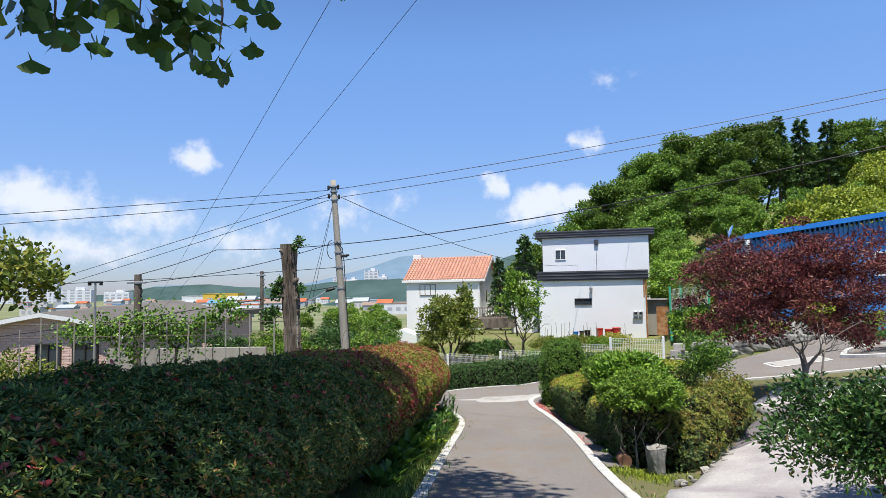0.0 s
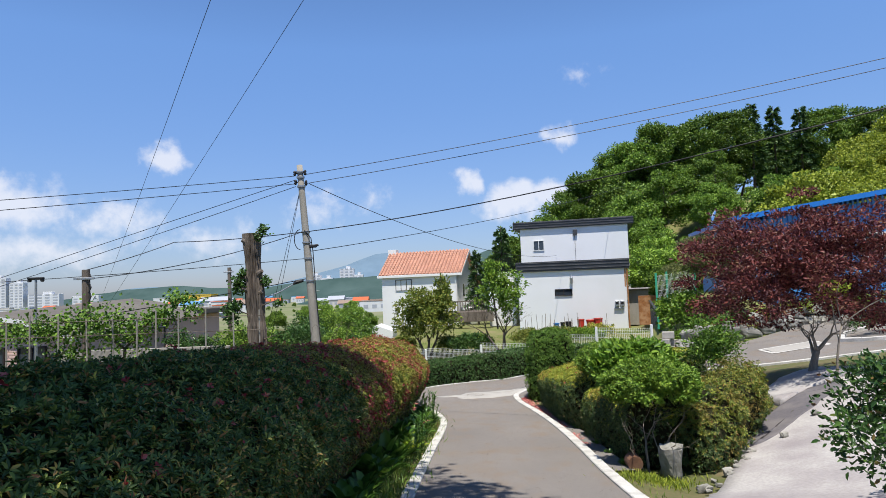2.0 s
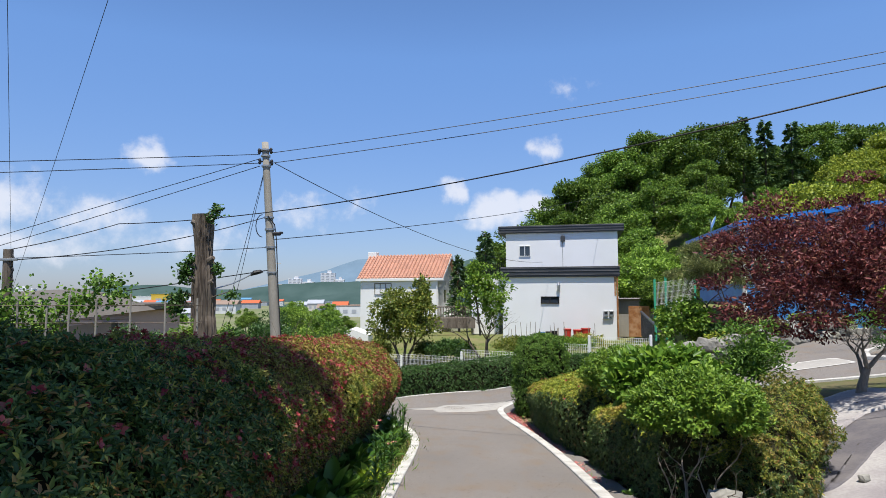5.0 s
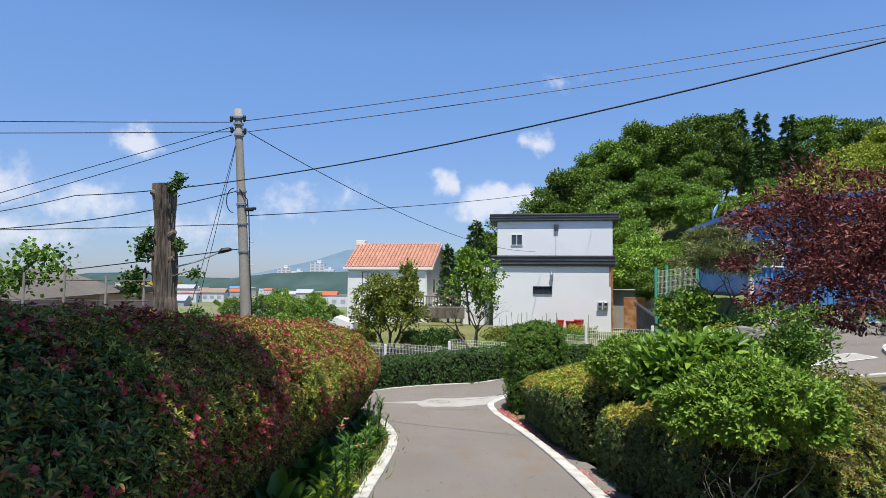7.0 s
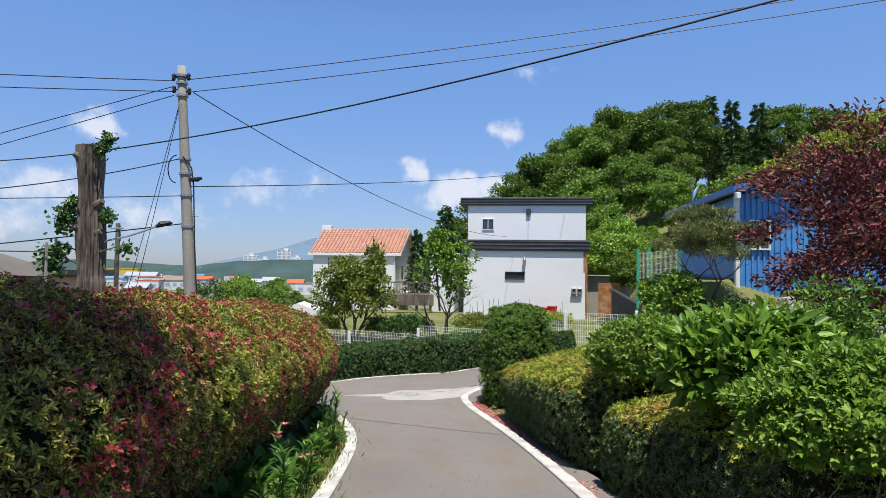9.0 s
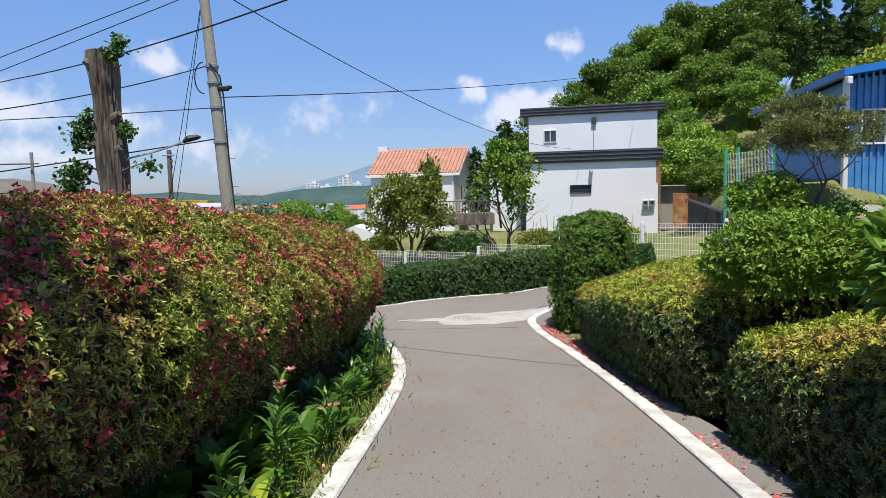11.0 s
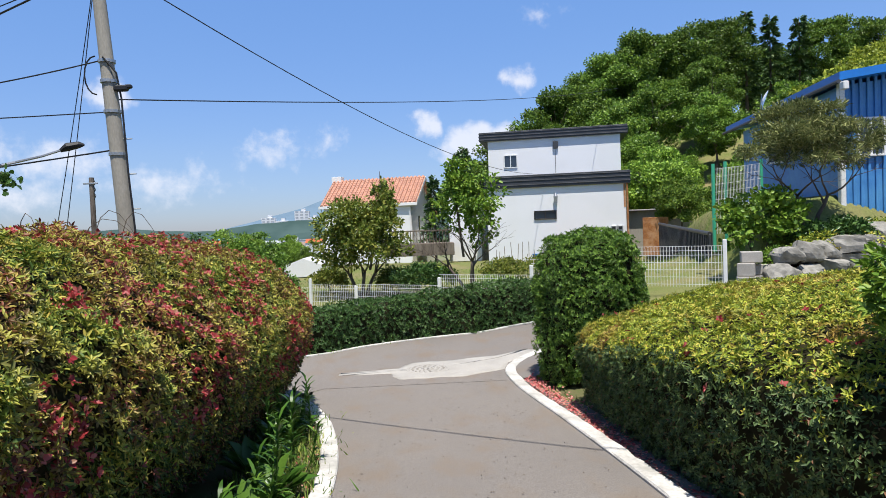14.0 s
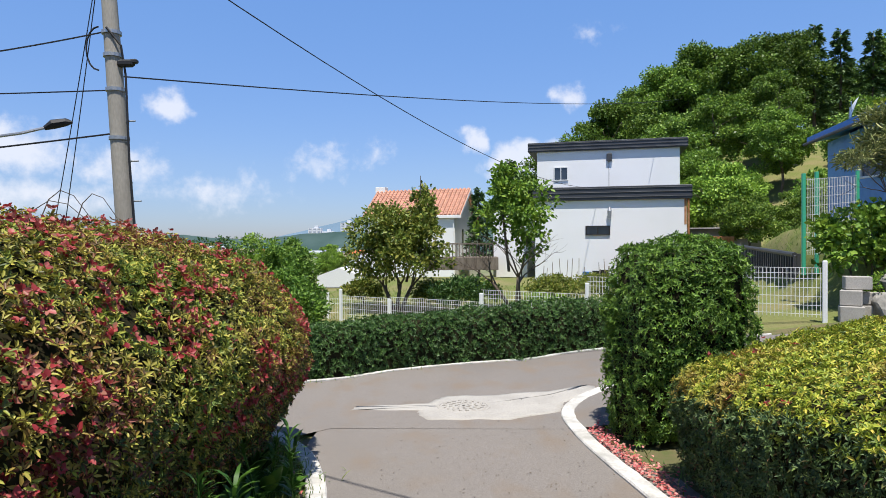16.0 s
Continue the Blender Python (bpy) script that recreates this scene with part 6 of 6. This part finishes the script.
# ---- by the white house ----
hm = pose(LA[0], LA[1], 0, 0, 0, angle_of(LA, LB))
for k, (x, w, h, m_) in enumerate([(4.25, 0.5, 0.65, M_RED), (4.9, 0.55, 0.6, M_RED), (5.45, 0.6, 0.7, M_RED), (3.4, 0.4, 0.5, M_BLACK), (3.0, 0.35, 0.45, M_BLACK), (2.55, 0.4, 0.4, M_BLUEROOF)]):
    p = hm @ Vector((x, -1.3, 0))
    z = float(land(p.x, p.y))
    tub = thing("plastic_tub", ("red" if m_ is M_RED else "black" if m_ is M_BLACK else "blue") + " plastic tub standing at the house wall", "tub", (p.x, p.y, z + 0.1), group="tubs along the house wall")
    part("tub_body", Shape().tube([(0, 0, -0.15), (0, 0, 0.02), (0, 0, h)], [w * 0.4, w * 0.42, w * 0.5], 14), m_, tub)
    part("tub_rim", Shape().tube([(0, 0, h - 0.03), (0, 0, h + 0.03)], w * 0.54, 14), m_, tub)
sh = Shape()
for k in range(22):
    p = hm @ Vector((0.3 + 5.8 * RNG.random(), -1.7, 0))
    z = float(land(p.x, p.y))
    h = RNG.uniform(0.5, 1.3)
    tagged(part("garden_stake", Shape().tube([(p.x, p.y, z - 0.1), (p.x + RNG.normal(0, 0.06), p.y, z + h)], 0.018, 5), M_PALEBARK), "thin garden stake in front of the white house", "stake", "garden stakes")
# timber deck rail between the houses and the roof terrace rail
dk = thing("deck_railing", "brown timber deck railing between the houses", "railing", (1.5, 60, -1.6))
for k in range(20):
    under(part("baluster", Shape().box((-1.5 + 0.24 * k, 60 + 0.03 * k, -0.55), (0.07, 0.07, 1.0), b=0.01), M_BARK), dk)
under(part("rail", Shape().box((0.8, 60.3, 0.0), (5.0, 0.1, 0.1), b=0.01), M_BARK), dk)
under(part("deck", Shape().box((0.8, 61.5, -1.4), (5.2, 3.0, 0.9), b=0.02), M_BARK), dk)
tr = thing("roof_railing", "dark metal railing on the flat roof beside the house", "railing", (3.0, 62, 3.0))
for k in range(14):
    under(part("baluster", Shape().tube([(3.6 + 0.19 * k, 62.4 - 0.07 * k, 2.4), (3.6 + 0.19 * k, 62.4 - 0.07 * k, 3.9)], 0.03, 5), M_BLACK), tr)
under(part("wall", Shape().box((4.9, 63.6, 0.0), (2.6, 3, 5.0), rz=-20, b=0.03), M_WHITE2), tr)

# ---- gardens behind the fence ----
for k, (x, y, h, r, m_) in enumerate([(0.6, 36.2, 1.3, 0.85, L_DARK), (-0.2, 37.8, 1.0, 0.8, L_PERS), (1.5, 38.5, 0.9, 0.9, L_LIGHT), (4.4, 40.5, 0.8, 1.1, L_PERS), (6.5, 41.5, 0.7, 1.2, L_PERS), (-2.9, 39, 1.1, 0.8, L_PERS), (3.3, 34.6, 0.6, 0.9, L_LIGHT), (9.2, 43, 0.7, 1.0, L_YELLOW), (7.6, 38.5, 0.6, 1.1, L_LIGHT)]):
    leafy_tree("shrub", "leafy green garden shrub on the lawn", (x, y, float(land(x, y))), h, (r, r * 0.85, h * 0.5), 0.02, m_, M_TWIG, 110 + k, clumps=45, per=60, clump=0.26, leaf=0.10, leaf_w=0.55, crown_z=0.5, stems=3, depth=1, category="shrub", group="garden shrubs", part_name="foliage")
for k, (x, y, h, r) in enumerate([(-4.0, 32.3, 1.7, 0.95), (-5.2, 31.6, 2.2, 1.1), (-6.8, 31.8, 2.5, 1.3), (-8.5, 31.0, 2.2, 1.2), (-10.2, 32, 2.4, 1.3), (-12, 31, 2.2, 1.4), (-3.4, 30.2, 1.3, 0.7), (-7.4, 27.5, 2.3, 0.9), (-3.8, 27.2, 1.9, 0.7), (-5.4, 37.6, 2.5, 1.1), (-6.8, 38, 2.7, 1.2), (-8.2, 38.2, 2.6, 1.3)]):
    leafy_tree("shrub", "dense green garden bush beyond the azalea hedge", (x, y, float(land(x, y))), h, (r, r * 0.9, h * 0.5), 0.03, [L_BOX, L_FOREST2, L_DARK][k % 3], M_TWIG, 130 + k, clumps=70, per=80, clump=0.32, leaf=0.10, leaf_w=0.55, crown_z=0.5, stems=3, depth=1, category="shrub", group="bushes beyond the hedge", part_name="foliage")
tent = thing("garden_tent", "white plastic garden tent beside the red-roofed house", "tent", (-5.8, 50, float(land(-5.8, 50))))
z0 = float(land(-5.8, 50))
tt = Shape()
tt.v += [(-7, 49, z0), (-4.6, 49, z0), (-4.6, 52, z0), (-7, 52, z0), (-7, 49, z0 + 0.6), (-4.6, 49, z0 + 0.6), (-4.6, 52, z0 + 0.6), (-7, 52, z0 + 0.6), (-5.8, 49, z0 + 1.05), (-5.8, 52, z0 + 1.05)]
tt.f += [(0, 1, 5, 8, 4), (3, 7, 9, 6, 2), (4, 8, 9, 7), (8, 5, 6, 9), (1, 2, 6, 5), (0, 4, 7, 3)]
under(part("tent_cover", tt, M_WFRAME), tent)

# ---- yards on the low side: vines, poles, pink house ----
tre = thing("vine_trellis", "grapevine trained over thin grey trellis posts", "trellis", (-8, 18, -2.3))
for k in range(15):
    x, y = -13.4 + 0.62 * k, 17.6 + 0.25 * math.sin(k)
    under(part("post", Shape().tube([(x, y, -2.4), (x + RNG.normal(0, 0.03), y, 1.12 + RNG.normal(0, 0.08))], 0.02, 6), M_POLE), tre)
for z in (0.98, 0.62):
    under(part("rail", Shape().tube([(-13.6, 17.6, z), (-4.6, 17.8, z - 0.02)], 0.009, 6), M_BARK), tre)
under(part("vine_stem", Shape().tube([(-8.6, 18.3, -2.4), (-8.4, 18.3, 0.2), (-7.8, 18.4, 0.9), (-6.9, 18.6, 1.45)], [0.05, 0.04, 0.03, 0.012], 7).tube([(-8.4, 18.3, 0.2), (-9.4, 18.4, 0.9), (-10.6, 18.3, 1.0)], [0.035, 0.025, 0.012], 6), M_TWIG), tre)
P, Q = [], []
for (cx, cz, rx_, rz_, n) in [(-10.3, 0.8, 0.9, 0.45, 700), (-9.2, 0.9, 0.9, 0.5, 800), (-8.3, 0.6, 0.7, 0.6, 700), (-7.5, 1.0, 0.6, 0.3, 420), (-6.9, 1.45, 0.45, 0.2, 260), (-6.6, 1.15, 0.25, 0.25, 120), (-9.8, 0.1, 0.5, 0.4, 260), (-11.4, 0.7, 0.8, 0.35, 500)]:
    g = RNG.normal(0, 0.5, (n, 3)) * np.array([rx_, 0.45, rz_])
    P.append(np.array([cx, 18.3, cz]) + g)
    Q.append(RNG.normal(0, 0.6, (n, 3)) + np.array([0, -0.4, 0.8]))
P, Q = np.concatenate(P), np.concatenate(Q)
under(leaf_sheet("foliage", P, RNG.normal(0, 1, P.shape) + np.array([0, 0, -0.5]), Q, 0.09 * RNG.uniform(0.6, 1.2, len(P)), 0.085, L_BOX), tre)
leafy_tree("garden_tree", "leafy green tree standing in the lower yard", (-11.0, 14.0, -2.3), 5.4, (1.9, 1.7, 0.95), 0.1, L_PERS, M_TWIG, 37, clumps=50, per=70, clump=0.5, leaf=0.14, leaf_w=0.7, crown_z=0.84, depth=2, trunk_len=0.6)
leafy_tree("shrub", "dark shrub in front of the pink house", (-14.5, 19.5, -2.3), 2.3, (1.8, 1.2, 0.9), 0.04, L_PERS, M_TWIG, 38, clumps=60, per=60, clump=0.4, leaf=0.12, leaf_w=0.6, crown_z=0.6, depth=1, stems=3, category="shrub", part_name="foliage")
for (x, y, z, r, lbl) in ((-12.2, 23.05, 2.52, 0.13, "dark wooden pole with tangled cables"), (-15.2, 45, 3.3, 0.12, "thin wooden utility pole in the fields")):
    up = thing("utility_pole", lbl, "utility pole", (x, y, -2.4))
    part("pole_shaft", Shape().tube([(0, 0, -0.2), (0, 0, z + 2.4)], [r * 1.15, r], 10), M_BARK, up)
    for h in (0.15, 0.5, 0.8):
        part("cable_coil", Shape().tube([(r + 0.03, -0.05, z + 2.4 - h), (r + 0.1, -0.1, z + 2.3 - h), (r + 0.02, -0.12, z + 2.1 - h)], 0.022, 6), M_BLACK, up)
    part("cross_arm", Shape().box((0, -0.12, z + 2.1), (0.7, 0.06, 0.08), b=0.01), M_STEEL, up)
sl = thing("street_lamp", "slim grey yard lamp with small twin head", "street lamp", (-12.55, 21, -2.3))
part("lamp_post", Shape().tube([(0, 0, 0), (0, 0, 4.5)], [0.05, 0.035], 8), M_STEEL, sl)
part("lamp_head", Shape().box((0, 0, 4.52), (0.5, 0.12, 0.07), b=0.02).box((-0.2, 0, 4.45), (0.1, 0.1, 0.08), b=0.02).box((0.2, 0, 4.45), (0.1, 0.1, 0.08), b=0.02), M_BLACK, sl)

pink = thing("house", "low pink brick house with curved brown roof and white eaves", "house", (-16.5, 26, -2.3))
arc = [(-20.5, 0.35), (-19.4, 0.72), (-17.8, 0.98), (-16.3, 0.75), (-14.9, 0.32), (-14.2, 0.0)]
roof_rows = [[(x, 25.6, z + 0.12) for x, z in arc], [(x, 25.6, z - 0.06) for x, z in arc], [(x, 26.0, z - 0.06) for x, z in arc]]
under(part("eave", Shape().sheet(roof_rows), M_WFRAME), pink)
under(part("roof", Shape().sheet([[(x, 25.6, z + 0.13) for x, z in arc], [(x + 1.5, 34, z + 0.5) for x, z in arc]]), M_ROOFBR), pink)
wsh = Shape()
o = len(wsh.v)
wsh.v += [(x, 26.0, -2.4) for x, z in arc] + [(x, 26.0, z - 0.02) for x, z in arc] + [(-14.2, 33, -2.4), (-14.2, 33, -0.02)]
wsh.f += [(k, k + 1, 7 + k, 6 + k) for k in range(5)] + [(5, 12, 13, 11)]
pw = under(part("wall", wsh, M_PINKB), pink)
bme = None
for r in range(24):
    for q in range(12):
        x = -20.2 + 0.5 * q + (0.25 if r % 2 else 0)
        z = -1.9 + 0.11 * r
        if z > np.interp(x, [p[0] for p in arc], [p[1] for p in arc]) - 0.15:
            continue
        if bme is None:
            bk = part("brick", Shape().box((0, 0, 0), (0.48, 0.03, 0.095), b=0.008), M_PINKB)
            bme = bk.data
        else:
            bk = new("brick", bme)
        bk.parent = pw
        bk.location = (x, 25.99, z)
        bk.matrix_parent_inverse = Matrix.Identity(4)
for x in (-17.6, -16.0):
    wu = window_unit(pink, "window", 0, 0, 0, 1.1, 1.2, M_FRAME, 0.12, 1, "dark window with bars")
    wu.matrix_basis = pose(x + 16.5, -0.07, 1.5)
grey = thing("house", "low pale brick outbuilding with flat brown roof", "house", (-18.6, 40.5, -2.4))
part("wall", Shape().box((0, 0, 1.3), (6.6, 5, 2.9), rz=-6, b=0.02), M_PINKB, grey)
part("roof", Shape().box((0, 0, 2.95), (7.6, 6.2, 0.35), rz=-6, b=0.05), M_ROOFBR, grey)
for k in range(12):
    part("siding_board", Shape().box((-0.26, -2.53, 0.3 + 0.21 * k), (6.5, 0.04, 0.18), rz=-6, b=0.008), M_PINKB, grey)
for x in (-0.6, 2.2):
    wu = window_unit(grey, "window", 0, 0, 0, 0.8, 1.4, M_FRAME, 0.12, 0, "dark window with shaded pane")
    wu.matrix_basis = pose(x - 0.26, -2.58 - 0.105 * x, 1.5, 0, 0, -6)
wallb = thing("garden_wall", "grey block wall along the lower yard", "wall", (-11.5, 24.5, -2.3))
for k in range(6):
    under(part("panel", Shape().box((-13.6 + 1.05 * k, 24.4, -1.3), (1.02, 0.12, 2.0), b=0.015), M_POLE), wallb)

# ---- town, fields and hills far off ----
M_TOWN = [mat("town_wall_" + n, c, 0.9, grain=tuple(k * 0.9 for k in c), grain_scale=0.4) for n, c in (("white", (0.62, 0.63, 0.64)), ("cream", (0.55, 0.52, 0.47)), ("grey", (0.36, 0.38, 0.42)), ("rust", (0.50, 0.12, 0.05)), ("blue", (0.10, 0.26, 0.46)), ("brown", (0.26, 0.19, 0.15)), ("yellow", (0.62, 0.42, 0.06)))]


def town_house(x, y, w, d, h, wall, roof_m, pitched=True, win=True):
    z = float(land(x, y)) - 0.5
    ob = thing("town_house", "small far-off building in the valley town", "house", (x, y, z), group="houses of the valley town")
    part("wall", Shape().box((0, 0, h / 2), (w, d, h), b=0.05), wall, ob)
    if pitched:
        r = Shape()
        r.v += [(-w * .55, -d * .55, h), (w * .55, -d * .55, h), (w * .55, d * .55, h), (-w * .55, d * .55, h), (-w * .55, 0, h + d * .28), (w * .55, 0, h + d * .28)]
        r.f += [(0, 1, 5, 4), (2, 3, 4, 5), (0, 4, 3), (1, 2, 5), (3, 2, 1, 0)]
        part("roof", r, roof_m, ob)
    else:
        part("roof", Shape().box((0, 0, h + 0.2), (w * 1.03, d * 1.03, 0.5), b=0.05), roof_m, ob)
    if win:
        for k in range(3):
            part("window", Shape().box((-w * 0.3 + w * 0.3 * k, -d / 2 - 0.03, h * 0.55), (w * 0.16, 0.12, h * 0.3)), M_TOWN[2], ob)
    return ob


for (x, y, w, h, a, b, pt) in [(-205, 600, 46, 6, 0, 3, False), (-190, 580, 22, 5, 4, 4, False), (-262, 640, 36, 13, 6, 6, False), (-290, 640, 26, 11, 0, 0, False), (-235, 620, 26, 7, 0, 2, True)]:
    town_house(x, y, w, w * 0.5, h, M_TOWN[a], M_TOWN[b], pt)
rt = np.random.default_rng(77)
for k in range(95):
    y = rt.uniform(330, 900)
    x = rt.uniform(-0.75, -0.02) * y
    town_house(x, y, rt.uniform(8, 16), rt.uniform(7, 10), rt.uniform(3, 6.5), M_TOWN[rt.integers(0, 3)], M_TOWN[[2, 2, 5, 3, 4, 2][rt.integers(0, 6)]], rt.random() < 0.6)


def apartment(x, y, w, h, n):
    z = float(land(x, y)) - 1
    ob = thing("apartment_block", "tall pale apartment block far across the valley", "apartment block", (x, y, z), group="apartment blocks")
    part("wall", Shape().box((0, 0, h / 2), (w, 14, h), b=0.2), M_APT, ob)
    part("roof_house", Shape().box((w * 0.1, 0, h + 2), (w * 0.3, 8, 5), b=0.2), M_APT, ob)
    for k in range(n):
        for f in range(int(h / 5.2)):
            part("window", Shape().box((-w / 2 + w * (k + 0.5) / n, -7.05, 4 + 5.2 * f), (w / n * 0.6, 0.3, 2.6)), M_TOWN[2], ob)


for (x, w, h, n) in [(-930, 46, 62, 4), (-872, 40, 60, 4), (-832, 26, 50, 3), (-985, 44, 58, 4), (-1045, 40, 52, 3), (-268, 24, 42, 3), (-244, 22, 36, 3), (-207, 26, 52, 3), (-186, 18, 40, 2), (-780, 60, 26, 4), (-700, 50, 20, 4)]:
    apartment(x, 1200, w, h, n)


def ridge(name, label, y, crest, depth, material, base=-16):
    """A far hill: a crest line over the plan, falling away to both sides."""
    xs_ = np.linspace(crest[0][0], crest[-1][0], 150)
    top = np.interp(xs_, [c[0] for c in crest], [c[1] for c in crest])
    top = top + np.array([noise.noise(Vector((x / 130, y, 0))) * 7 + noise.noise(Vector((x / 35, y, 3))) * 3.5 for x in xs_]) * np.clip(top / 50, 0.45, 1)
    rows = []
    for f, g in ((-1, 0), (-0.6, 0.25), (-0.3, 0.62), (0, 1), (0.5, 0.5), (1, 0)):
        rows.append(np.stack([xs_, y + depth * f + 0 * xs_, base + (top - base) * g], -1))
    return tagged(smooth(part(name, Shape().sheet(rows), material)), label, "hill", kind="structure")


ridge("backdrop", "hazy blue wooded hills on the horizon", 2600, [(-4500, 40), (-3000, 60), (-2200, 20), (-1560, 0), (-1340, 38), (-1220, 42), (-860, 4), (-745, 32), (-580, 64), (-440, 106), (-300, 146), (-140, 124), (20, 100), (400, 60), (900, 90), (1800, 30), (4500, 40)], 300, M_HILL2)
ridge("backdrop", "wooded green hill beyond the houses", 620, [(-160, -12), (-120, -2), (-90, 2), (-30, 8), (5, 24), (32, 35), (50, 30), (120, 30), (200, 10)], 90, M_HILL)
ridge("backdrop", "low wooded rise beyond the valley town", 1500, [(-1300, -10), (-900, 4), (-780, 20), (-650, 24), (-500, 12), (-330, 4), (-200, 22), (-120, 30), (50, 10)], 120, M_HILL)
ridge("backdrop", "dark wooded rise in front of the apartment blocks", 1080, [(-460, -13), (-380, 2), (-300, 14), (-220, 20), (-140, 22), (-60, 14), (20, -6)], 70, M_HILL)
for k in range(46):
    y = rt.uniform(110, 520)
    x = rt.uniform(-0.6, -0.03) * y
    s = rt.uniform(0.35, 0.75)
    copy_thing(protos[3 if k % 2 else 1], pose(x, y, float(land(x, y)) - 0.5) @ Matrix.Diagonal((s, s, s, 1)))
for (x, y, s) in [(-13.5, 84, 0.75), (-16.5, 80, 0.7), (-12.5, 78, 0.55), (-19, 84, 0.6), (-22, 80, 0.5), (-9.5, 72, 0.42), (-14, 70, 0.45), (5.5, 92, 0.6), (9, 96, 0.7), (-26, 92, 0.5)]:
    copy_thing(protos[1 if x > -15 else 3], pose(x, y, float(land(x, y)) - 0.3, 0, 0, x * 31) @ Matrix.Diagonal((s, s, s, 1)))

# dry arching stems behind the end of the azalea hedge
for k in range(4):
    x, y = -4.1 + 0.3 * k, 20.4 + 0.15 * k
    z = float(land(x, y))
    r_ = np.random.default_rng(900 + k)
    e = Vector((x + r_.uniform(0.5, 1.3), y + r_.uniform(-0.2, 0.4), z + 2.1))
    m_ = Vector(((x + e.x) / 2 - 0.25, y, z + 3.75 + r_.uniform(-0.2, 0.25)))
    pts = [Vector((x, y, z)).lerp(m_, t) * (1 - t) + m_.lerp(e, t) * t for t in np.linspace(0, 1, 10)]
    tagged(part("dry_stem", Shape().tube(pts, [0.009 - 0.0007 * q for q in range(10)], 5), M_TWIG), "thin dry arching stem behind the hedge", "stem", "dry stems")
